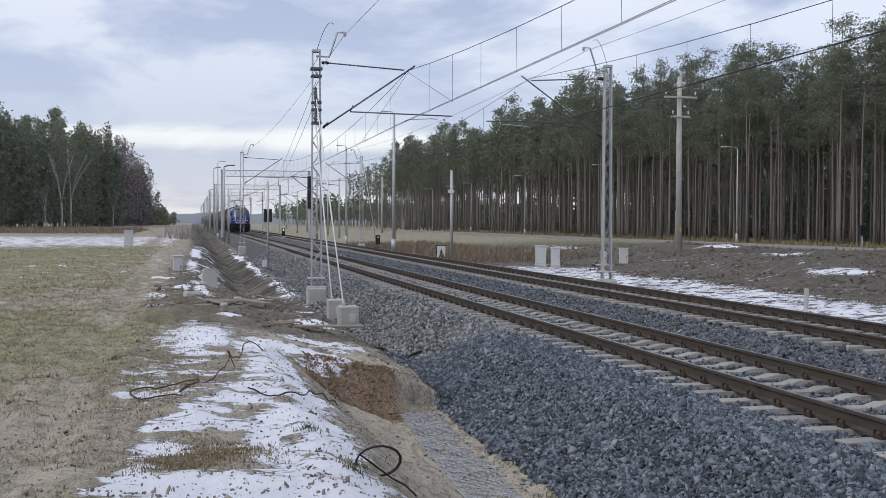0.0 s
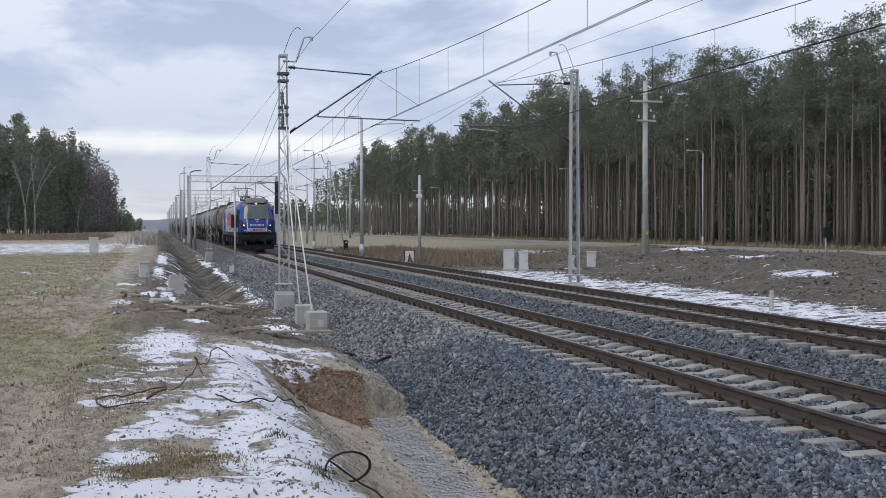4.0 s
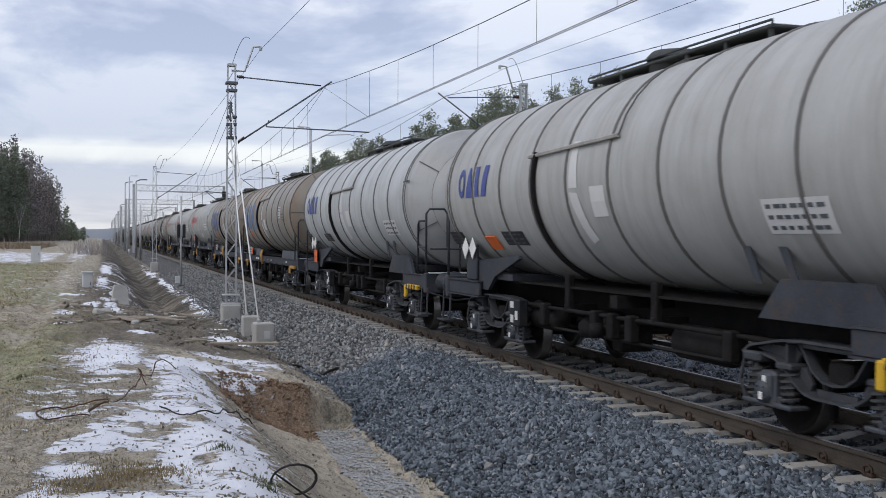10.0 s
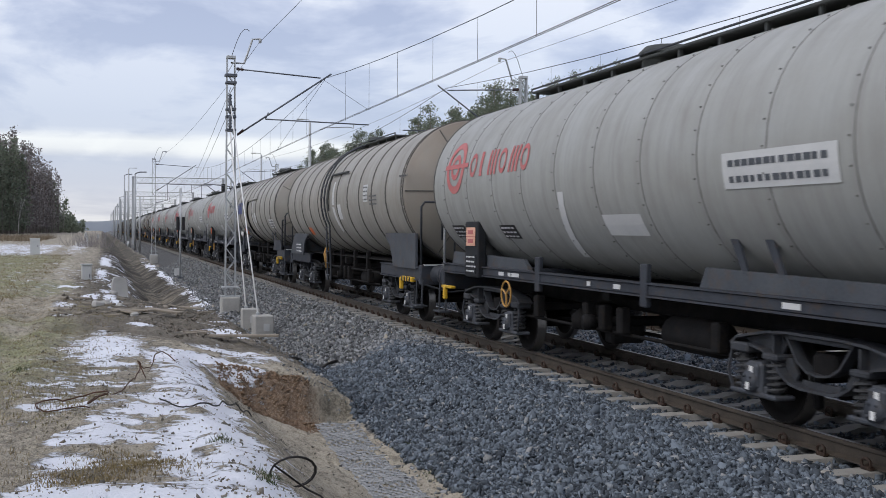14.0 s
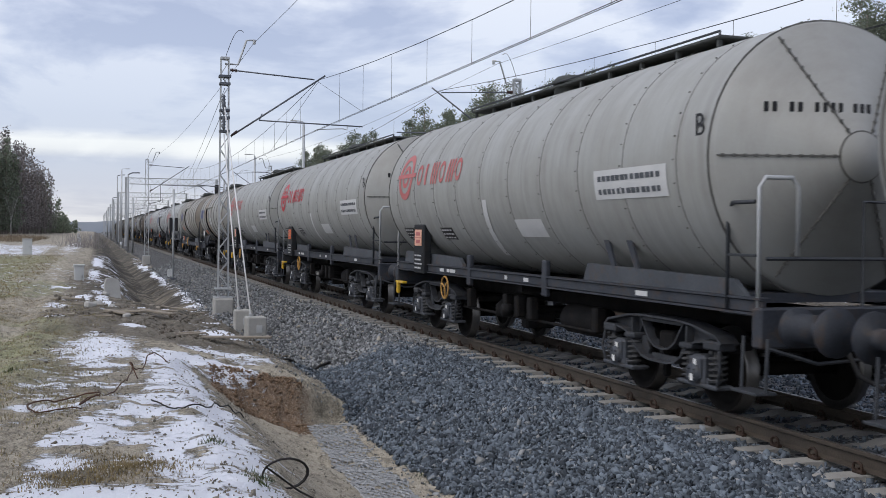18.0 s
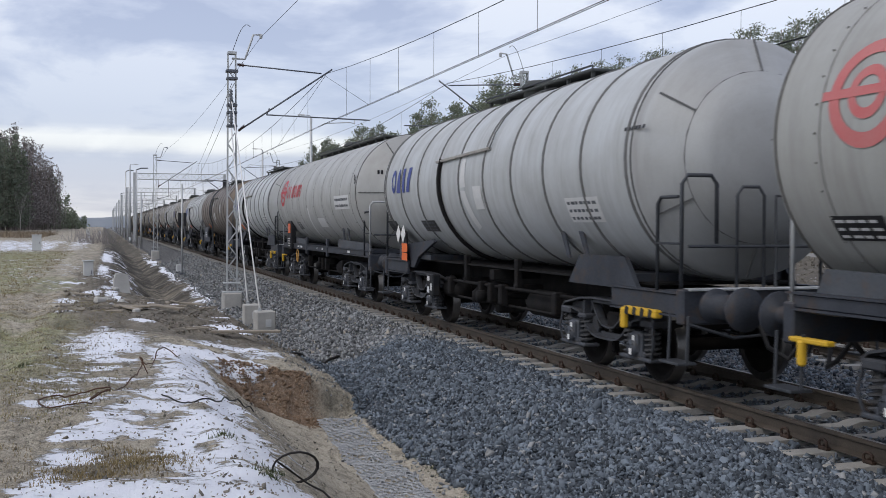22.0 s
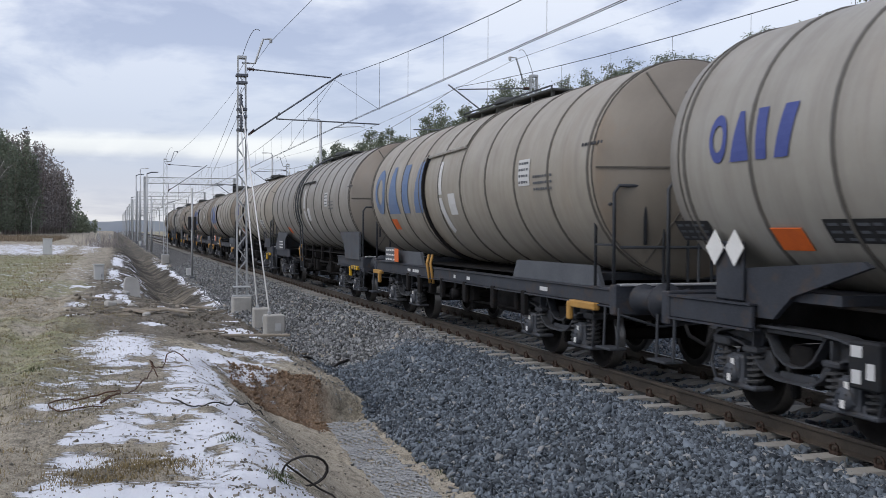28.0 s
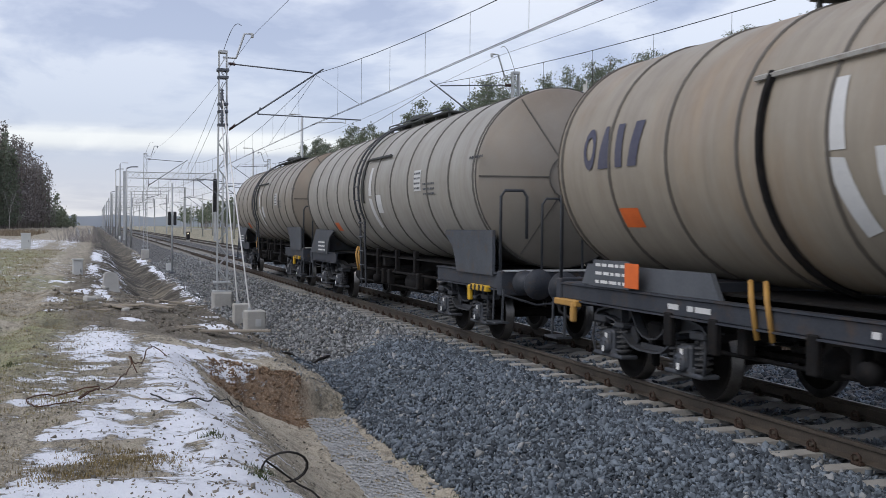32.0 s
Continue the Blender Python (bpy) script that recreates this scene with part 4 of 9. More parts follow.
# portals spanning both tracks
def portal(y, zt=9.2, right=16.6):
    p = thing("catenary_portal", "grey lattice portal spanning both tracks", "catenary portal", pose(0, y, 0), "portals")
    for x in (4.15, right):
        b = Build().box((x, 0, zt / 2 - 0.2), (0.34, 0.30, zt + 0.4), 0.02)
        part("column", b, STEEL_GREY, p)
    b = Build()
    for zz in (zt - 0.1, zt - 0.95):
        for yy in (-0.25, 0.25):
            b.cyl((4.0, yy, zz), (right, yy, zz), 0.045, 5)
    n = 16
    for i in range(n):
        xa, xb = 4.15 + (right - 4.15) * i / n, 4.15 + (right - 4.15) * (i + 1) / n
        z = (zt - 0.1, zt - 0.95)
        b.cyl((xa, -0.25, z[i % 2]), (xb, -0.25, z[1 - i % 2]), 0.03, 4)
        b.cyl((xa, 0.25, z[1 - i % 2]), (xb, 0.25, z[i % 2]), 0.03, 4)
    part("lattice_beam", b, STEEL_GREY, p)
    for tx in (X1, X2):
        part("hanger", Build().tube([(tx + 1.4, 0, zt - 0.9), (tx + 1.4, 0, 6.0), (tx - 0.3, 0, 5.6)], 0.04, 6).cyl((tx, 0, zt - 0.9), (tx, 0, 7.1), 0.03, 6), TUBE_DARK, p)


for y in (153, 205, 257, 309, 361, 413, 470, 530):
    portal(y, 9.3 if y < 160 else 9.0)

# masts of sidings behind the far track
for x, y in ((20.6, 150), (22.5, 178), (20.8, 214), (24.5, 230), (21, 262), (26, 300), (23, 340), (14.8, 128)):
    m = thing("line_mast", "slim grey mast beyond the far track", "mast", pose(x, y, -0.5), "distant masts")
    part("post", Build().tube([(0, 0, 0), (0, 0, 8.6)], 0.15, 6, r2=0.11), STEEL_GREY, m)
    part("arm", Build().cyl((0, 0, 7.6), (-3.2, 0, 7.9), 0.05, 5).cyl((0, 0, 5.6), (-3.0, 0, 7.8), 0.05, 5), TUBE_DARK, m)
for i, y in enumerate((118, 128, 176, 190, 232, 246, 290, 330)):
    m = thing("line_mast", "slim grey post along the near side of the line", "mast", pose(3.9 - 0.2 * (i % 2), y, -0.6), "distant masts")
    hh = (6.0, 9.0, 8.6, 11.8, 8.4, 9.5, 8.6, 9.0)[i]
    part("post", Build().tube([(0, 0, 0), (0, 0, hh)], 0.12, 6, r2=0.09), STEEL_GREY, m)
    if hh > 8.7:
        part("lamp_head", Build().tube([(0, 0, hh), (0.5, 0, hh + 0.2), (1.3, 0, hh + 0.22)], 0.07, 6), TUBE_DARK, m)

# lamps, posts, cabinets and signs
def lamp_post(x, y, top, reach, label, grp, r=0.11, base=None):
    z = ground_at(x, y) - 0.05 if base is None else base
    m = thing("lamp_post", label, "lamp post", pose(x, y, z), grp)
    part("pole", Build().tube([(0, 0, 0), (0, 0, top - z)], r, 8, r2=r * 0.62), STEEL_GREY, m)
    part("sleeve", Build().cyl((0, 0, 0), (0, 0, 1.0), r * 1.35, 8), STEEL_GREY, m)
    part("arm", Build().tube([(0, 0, top - z), (reach * 0.15, 0, top - z + 0.18), (reach, 0, top - z + 0.22)], 0.035, 6), STEEL_GREY, m)
    part("lamp_head", Build().box((reach * 1.05, 0, top - z + 0.2), (0.62, 0.22, 0.10), 0.03), BOX_GREY, m)


lamp_post(16.96, 89.0, 11.2, -0.8, "tall tapered grey yard lamp beside the far track", "yard lamps", 0.17)
lamp_post(17.0, 118, 10.3, -0.8, "tall grey yard lamp beside the far track", "yard lamps", 0.15)
lamp_post(4.0, 172, 11.3, 0.9, "tall grey yard lamp beside the near track", "yard lamps", 0.15)
for y in (86.5, 118, 149, 180, 211, 243, 275):
    lamp_post(48.3, y, 8.6, -1.3, "slim street lamp on the verge of the forest road", "street lamps", 0.085)

post = thing("signal_post", "slim grey post carrying a small dark signal", "signal", pose(4.15, 59.8, -0.8))
part("pole", Build().tube([(0, 0, 0), (0, 0, 5.0)], 0.055, 8), STEEL_GREY, post)
part("signal_head", Build().box((-0.14, 0, 3.05), (0.16, 0.2, 0.75), 0.03).box((0.16, 0, 3.05), (0.16, 0.2, 0.75), 0.03), BLACK, post)
part("base", Build().box((0, 0, 0.04), (0.3, 0.3, 0.1), 0.02), TUBE_DARK, post)
kb = thing("distance_marker", "small white marker block on the ballast shoulder", "marker", pose(4.3, 64, -0.62))
part("body", Build().box((0, 0, 0), (0.38, 0.3, 0.42), 0.02), BOX_GREY, kb)

sg = thing("main_signal", "tall dark colour-light signal on a column", "signal", pose(16.2, 149, -0.4))
part("column", Build().box((0, 0, 3.6), (0.3, 0.3, 7.2), 0.03), STEEL_GREY, sg)
part("signal_board", Build().box((0, -0.2, 6.4), (0.62, 0.14, 4.6), 0.04), BLACK, sg)
for z in (5.0, 6.2, 7.4):
    part("hood", Build().cyl((0, -0.27, z), (0, -0.5, z), 0.16, 10), BLACK, sg)
for x, y in ((17.3, 99.0), (11.0, 131.0)):
    dw = thing("dwarf_signal", "low black dwarf signal on a pale foot", "signal", pose(x, y, ground_at(x, y)), "dwarf signals")
    part("foot", Build().box((0, 0, 0.12), (0.42, 0.3, 0.34), 0.03), CONCRETE, dw)
    part("head", Build().box((0, 0, 0.78), (0.42, 0.28, 0.98), 0.05), BLACK, dw)
    part("lens", Build().cyl((0, -0.145, 1.05), (0, -0.17, 1.05), 0.09, 12), LAMP if x < 12 else BOX_GREY, dw)
part("stay", Build().cyl((-0.2, 0.2, 1.1), (-1.8, -2.2, 8.2), 0.035, 6), WHITE, bpy.data.objects["dwarf_signal"])

tri = thing("warning_board", "white board with a black triangle on a short post", "sign", pose(16.42, 69, -0.58))
part("post", Build().box((0, 0.03, 0.35), (0.07, 0.05, 0.9), 0.01), STEEL_GREY, tri)
part("board", Build().box((0, 0, 0.48), (0.72, 0.03, 0.86), 0.01), BLACK, tri)
part("white_field", Build().prism([(-0.30, 0.10), (-0.16, 0.10), (0, 0.72), (0.16, 0.10), (0.30, 0.10), (0.30, 0.86), (-0.30, 0.86)], 0.004, pose(0, -0.017, 0, 90)), WHITE, tri)
tp = thing("telephone_post", "slim grey post with small white plates at its head", "post", pose(16.84, 67.8, -0.55))
part("pole", Build().tube([(0, 0, 0), (0, 0, 5.9)], 0.11, 8, r2=0.09), STEEL_GREY, tp)
part("plate", Build().box((-0.05, -0.1, 4.5), (0.42, 0.03, 0.22), 0.01), WHITE, tp)
part("bracket", Build().box((-0.1, 0, 4.85), (0.7, 0.05, 0.05), 0.01), STEEL_GREY, tp)


def cabinet(x, y, w, h, d, z, label, turn=0):
    c = thing("trackside_cabinet", label, "cabinet", pose(x, y, z, 0, 0, turn), "trackside cabinets")
    part("body", Build().box((0, 0, h / 2), (w, d, h), 0.015), BOX_GREY, c)
    part("roof_cap", Build().box((0, 0, h + 0.025), (w + 0.08, d + 0.08, 0.05), 0.012), BOX_GREY, c)
    part("door", Build().box((0, -d / 2 - 0.006, h * 0.54), (w * 0.86, 0.014, h * 0.78), 0.005), BOX_GREY, c)
    part("handle", Build().box((w * 0.28, -d / 2 - 0.022, h * 0.55), (0.03, 0.03, 0.13), 0.006), TUBE_DARK, c)
    part("plinth", Build().box((0, 0, 0.0), (w + 0.06, d + 0.06, 0.22), 0.02), CONCRETE, c)


cabinet(18.96, 55.6, 0.58, 1.12, 0.42, -0.55, "grey steel trackside cabinet on a concrete plinth", -14)
cabinet(19.75, 55.4, 0.50, 1.02, 0.42, -0.55, "pale grey trackside cabinet with a shut door", -14)
cabinet(23.6, 54.8, 0.46, 0.95, 0.40, -0.52, "small pale grey cabinet beside a concrete slab", -14)
cabinet(22.8, 55.8, 0.30, 0.75, 0.30, -0.55, "narrow dark-framed trackside cabinet", -14)
cabinet(-4.42, 77.9, 0.62, 1.12, 0.45, 0.06, "pale grey cable cabinet standing in the snowy grass", 3)
cabinet(-0.57, 43.2, 0.36, 0.92, 0.3, -0.42, "slim grey-green cable post cabinet on the ditch bank", 6)
for x, y, h in ((-2.0, 152, 0.95), (-0.7, 205, 0.9), (-3.2, 230, 1.0)):
    cabinet(x, y, 0.45, h, 0.4, ground_at(x, y) - 0.05, "distant pale cable cabinet by the track path", 2)
b = Build().box((0, 0, 0), (2.4, 1.1, 0.12), 0.02)
slab = tagged(new("concrete_slab", b.mesh("concrete_slab", CONCRETE)), "low concrete slab under a trackside cabinet", "slab")
slab.matrix_basis = pose(23.3, 54.9, -0.52, 0, 0, -14)

cp = thing("power_pole", "tapered concrete power pole with two cross-arms", "power pole", pose(28.2, 57.4, -0.4))
part("pole", Build().tube([(0, 0, 0), (0, 0, 11.0)], 0.24, 8, r2=0.13), CONCRETE, cp)
for z, w in ((9.75, 2.1), (8.6, 1.2)):
    part("cross_arm", Build().box((0, -0.16, z), (w, 0.10, 0.12), 0.015), CONCRETE, cp)
for x, z in ((-0.95, 9.9), (0.95, 9.9), (0, 11.0), (-0.5, 8.75), (0.5, 8.75)):
    part("insulator", Build().lathe([(0.02, 0), (0.05, 0.02), (0.03, 0.08), (0.06, 0.11), (0.03, 0.2), (0, 0.2)], pose(x, -0.16, z), 8), WHITE, cp)
part("cable_loop", Build().tube([(-0.95, -0.2, 9.7), (-1.25, -0.2, 9.2), (-1.1, -0.2, 8.8), (-0.6, -0.2, 8.75), (-0.3, -0.2, 8.0), (-0.28, -0.2, 3.0)], 0.018, 5), CABLE, cp)
part("warning_plate", Build().box((0, -0.245, 1.9), (0.16, 0.012, 0.22), 0.003), YELLOW, cp)
for dx, z in ((-0.95, 9.95), (0.95, 9.95), (0, 11.1)):
    for x1, y1, z1 in ((34 + dx, 190, 9.6), (27 + dx, -60, 10.5)):
        pts = [(28.2 + dx + (x1 - 28.2 - dx) * t, 57.2 + (y1 - 57.2) * t, z - 0.4 + (z1 - z + 0.4) * t - 1.6 * 4 * t * (1 - t)) for t in np.linspace(0, 1, 13)]
        wire("power_line", "sagging power line along the forest edge", pts, 0.008, "power line", "power lines")
pp = thing("power_pole", "slim concrete power pole at the far end of the road", "power pole", pose(34, 190, -0.3))
part("pole", Build().tube([(0, 0, 0), (0, 0, 10.4)], 0.22, 8, r2=0.13), CONCRETE, pp)
part("cross_arm", Build().box((0, 0, 9.7), (2.1, 0.1, 0.12), 0.015), CONCRETE, pp)

mp = thing("concrete_post", "short weathered concrete post in the snow strip", "post", pose(17.57, 27.4, -0.68, 2, 0, 12))
part("shaft", Build().box((0, 0, 0.32), (0.11, 0.11, 0.72), 0.015), CONCRETE, mp)
bx = thing("wall_box", "small dark box on a post by the road", "box", pose(46.8, 66.0, -0.15))
part("post", Build().cyl((0, 0, 0), (0, 0, 1.3), 0.05, 8), STEEL_GREY, bx)
part("body", Build().box((0, 0, 1.55), (0.5, 0.3, 0.75), 0.03), LOCO_DARK, bx)

# the marker stone, planks and cables of the foreground
rs = random.Random(8)
b = Build()
outline = [(-0.24, 0), (0.22, 0), (0.24, 0.38), (0.19, 0.56), (0.04, 0.62), (-0.14, 0.60), (-0.22, 0.44)]
b.prism([(x + rs.uniform(-0.015, 0.015), z) for x, z in outline], 0.2, pose(0, 0.1, 0, 90))
stone = tagged(new("marker_stone", b.mesh("marker_stone", CONCRETE)), "worn pale concrete marker stone standing on the ditch bank", "stone")
stone.matrix_basis = pose(0.52, 33.0, max(ground_at(0.52 + a, 33.0 + c) for a in (-0.2, 0, 0.2) for c in (-0.4, 0, 0.2)) + 0.02, 0, -4, 8)
for i, (x, y, l, a, tl) in enumerate(((0.48, 22.6, 0.95, 28, 2), (0.72, 22.5, 0.9, 32, -2), (1.22, 22.3, 1.0, 38, 3), (0.95, 22.9, 1.5, 78, 0), (2.35, 18.3, 1.2, 76, 0), (1.9, 24.0, 0.6, 60, 4))):
    p = new("plank", Build().box((0, 0, 0), (0.17, l, 0.035), 0.006).mesh("plank", WOOD))
    tagged(p, "grey weathered plank lying on muddy ground", "plank", "planks")
    p.matrix_basis = pose(x, y, max(ground_at(x + q * 0.5, y + w) for q in (-1, 0, 1) for w in (-0.2, 0, 0.2)) + 0.03 + 0.02 * (i % 3), tl, 0, a)


rd = random.Random(19)
for i in range(16):
    x, y = rd.uniform(-0.8, 2.6), rd.uniform(18.6, 29.0)
    p = new("plank", Build().box((0, 0, 0), (rd.uniform(0.05, 0.13), rd.uniform(0.25, 0.8), 0.025), 0.005).mesh("plank", WOOD))
    tagged(p, "short broken board lying in the mud", "plank", "broken boards")
    p.matrix_basis = pose(x, y, max(ground_at(x + q * 0.15, y + w * 0.15) for q in (-1, 0, 1) for w in (-1, 0, 1)) + 0.012, rd.uniform(-4, 4), 0, rd.uniform(0, 180))
for i in range(9):
    x, y, q = rd.uniform(-0.6, 2.8), rd.uniform(18.4, 30.0), rd.uniform(0.06, 0.16)
    b = Build().box((0, 0, 0), (q * 1.6, q * 1.2, q), q * 0.25, (rd.uniform(-15, 15), rd.uniform(-15, 15), rd.uniform(0, 90)))
    p = tagged(new("concrete_lump", b.mesh("concrete_lump", CONCRETE)), "broken lump of pale concrete in the mud", "rubble", "concrete lumps")
    p.matrix_basis = pose(x, y, ground_at(x, y) + q * 0.25)


def cable(name, label, pts, r, material, lift=0.012, follow=True):
    out = []
    k = len(pts)
    fine = []
    for i in range(k - 1):
        p0, p1, p2, p3 = (np.array(pts[max(0, min(k - 1, j))], float) for j in (i - 1, i, i + 1, i + 2))
        for t in np.linspace(0, 1, 8)[:-1]:
            fine.append(0.5 * (2 * p1 + (p2 - p0) * t + (2 * p0 - 5 * p1 + 4 * p2 - p3) * t * t + (3 * p1 - p0 - 3 * p2 + p3) * t ** 3))
    fine.append(np.array(pts[-1], float))
    for p in fine:
        out.append((p[0], p[1], ground_at(p[0], p[1]) + r + p[2]))
    ob = new(name, Build().tube(out, r, 6).mesh(name, material))
    return tagged(ob, label, "cable", "cables on the ground")


LOOP = (1.315, 7.48, 0.185)
# the ring stands on edge on the ditch bottom, its two ends crossing at the foot
lx, ly, lz = LOOP
turns = [(lx + (0.170 - 0.006 * k) * math.cos(a), ly - 0.06 * math.sin(a) + 0.01 * k, lz + (0.128 - 0.004 * k) * math.sin(a)) for k, a in ((i / 16, radians(-75 + 360 * i / 16)) for i in range(27))]
turns = turns + [(lx + 0.10, ly - 0.03, lz - 0.125), (lx + 0.19, ly - 0.06, lz - 0.17), (lx + 0.26, ly - 0.12, lz - 0.24)]
tagged(new("cable_loop", Build().tube(turns, 0.0075, 6).mesh("cable_loop", CABLE)), "black cable coiled in a ring at the ditch bottom", "cable", "cables on the ground")
cable("black_cable", "black cable trailing over the snow into the ditch", [(0.52, 10.25, 0), (0.72, 9.95, 0.01), (0.92, 9.75, 0.03), (1.2, 10.6, 0.03), (1.5, 11.5, 0.02), (1.78, 12.3, 0.0)], 0.0075, CABLE)
cable("black_pipe", "black pipe end lying at the toe of the ballast", [(3.3, 19.0, 0.03), (3.6, 19.3, 0.05), (4.0, 19.9, 0.06), (4.45, 20.4, 0.04)], 0.03, CABLE)
cable("rusty_wire", "bent rusty wire springing from the sand", [(-0.1, 9.75, 0.0), (-0.45, 9.7, 0.01), (-0.55, 9.95, 0.02), (-0.3, 10.2, 0.03), (0.0, 10.15, 0.06), (0.05, 10.0, 0.08), (-0.12, 9.85, 0.04), (0.1, 10.6, 0.02), (0.3, 11.6, 0.04), (0.42, 12.3, 0.1), (0.38, 12.1, 0.2), (0.46, 11.9, 0.04)], 0.0065, CABLE_RUST)
cable("rusty_wire", "bent rusty wire springing from the sand", [(0.4, 12.2, 0.12), (0.5, 12.6, 0.05), (0.58, 13.0, 0.04), (0.62, 13.1, 0.17), (0.75, 13.3, 0.13), (0.86, 13.2, 0.05)], 0.0065, CABLE_RUST)

# honeycomb matting on the ditch floor
b = Build()
for i in range(58):
    for j in range(9):
        x0, y0 = 2.45 + 0.066 * j + 0.0065 * i, 7.6 + 0.115 * i + 0.058 * (j % 2)
        if y0 > 14.2 or rs.random() < 0.08:
            continue
        ring = [(x0 + 0.033 * math.cos(a), y0 + 0.048 * math.sin(a)) for a in np.linspace(0, 2 * math.pi, 7)[:-1]]
        b.tube([(x, y, ground_at(x, y) + 0.016) for x, y in ring], 0.010, 3, closed=True)
tagged(new("ground_matting", b.mesh("ground_matting", plain("dusty_matting", (0.27, 0.28, 0.285), (0.42, 0.43, 0.43), 0.8, 0, 4, 40, 0))), "strip of grey honeycomb ground matting on the ditch floor", "matting", kind="stuff")

# ---------------------------------------------------------------- tank wagons
# Local space: origin on the track's centre line at rail height, the wagon runs towards -y, the viewer is on the -x side.
TZ, TR = 2.76, 1.47


def on_tank(R, e=0.008):
    """Bends (y, arc, lift) on to the viewer's flank of a tank."""
    return lambda p: Vector((-(R + e) * math.cos(p.y / R), p.x, TZ + (R + e) * math.sin(p.y / R)))


def mark(b, R, y0, y1, a0, a1, slant=0.0, nv=5, e=0.008):
    """A painted patch between lengths y0, y1 and arcs a0, a1."""
    b.quad((y0, a0, 0), (y1, a0, 0), (y1 - slant, a1, 0), (y0 - slant, a1, 0), 1, nv, on_tank(R, e))


def mark4(b, R, c, nu=2, nv=5, e=0.008):
    b.quad(*[(y, a, 0) for y, a in c], nu, nv, on_tank(R, e))


def mark_ring(b, R, y, a, r0, r1, start=0.0, end=2 * math.pi, n=20, sx=1.0, e=0.008):
    w = on_tank(R, e)
    for i in range(n):
        t0, t1 = start + (end - start) * i / n, start + (end - start) * (i + 1) / n
        b.add([w(Vector((y + sx * r * math.cos(t), a + r * math.sin(t), 0))) for r, t in ((r0, t0), (r1, t0), (r1, t1), (r0, t1))], [(0, 1, 2, 3)])


def along(m=None):
    return (m or Matrix()) @ pose(0, 0, 0, -90)


def ring_mesh(R, w, h, name, n=44):
    return Build().lathe([(R - 0.01, -w), (R + h, -w * 0.8), (R + h, w * 0.8), (R - 0.01, w)], along(), n).mesh(name, BAND)


# bogies
FRAME_IRON = plain("dusty_frame_iron", (0.026, 0.029, 0.035), (0.072, 0.077, 0.086), 0.55, 0.1, 4, 60, 0.3, 0.004, rust=(0.065, 0.052, 0.042), spec=0.35)
AXLE_BOX = plain("grey_axle_box_paint", (0.038, 0.044, 0.054), (0.092, 0.100, 0.115), 0.55, 0.1, 5, 70, 0.2, 0.003, rust=(0.07, 0.058, 0.046), spec=0.35)


def ribbon(b, pts, x0, x1, thick):
    """A flat bar bent along (y, z) points, reaching from x0 to x1."""
    k = len(pts)
    vs = []
    for i, (y, z) in enumerate(pts):
        (ya, za), (yb, zb) = pts[max(0, i - 1)], pts[min(k - 1, i + 1)]
        d = math.hypot(yb - ya, zb - za)
        ny, nz = -(zb - za) / d * thick / 2, (yb - ya) / d * thick / 2
        vs += [(x0, y - ny, z - nz), (x1, y - ny, z - nz), (x1, y + ny, z + nz), (x0, y + ny, z + nz)]
    fs = [(4 * i + j, 4 * i + (j + 1) % 4, 4 * i + 4 + (j + 1) % 4, 4 * i + 4 + j) for i in range(k - 1) for j in range(4)]
    return b.add(vs, fs + [(3, 2, 1, 0), (4 * k - 4, 4 * k - 3, 4 * k - 2, 4 * k - 1)], False)


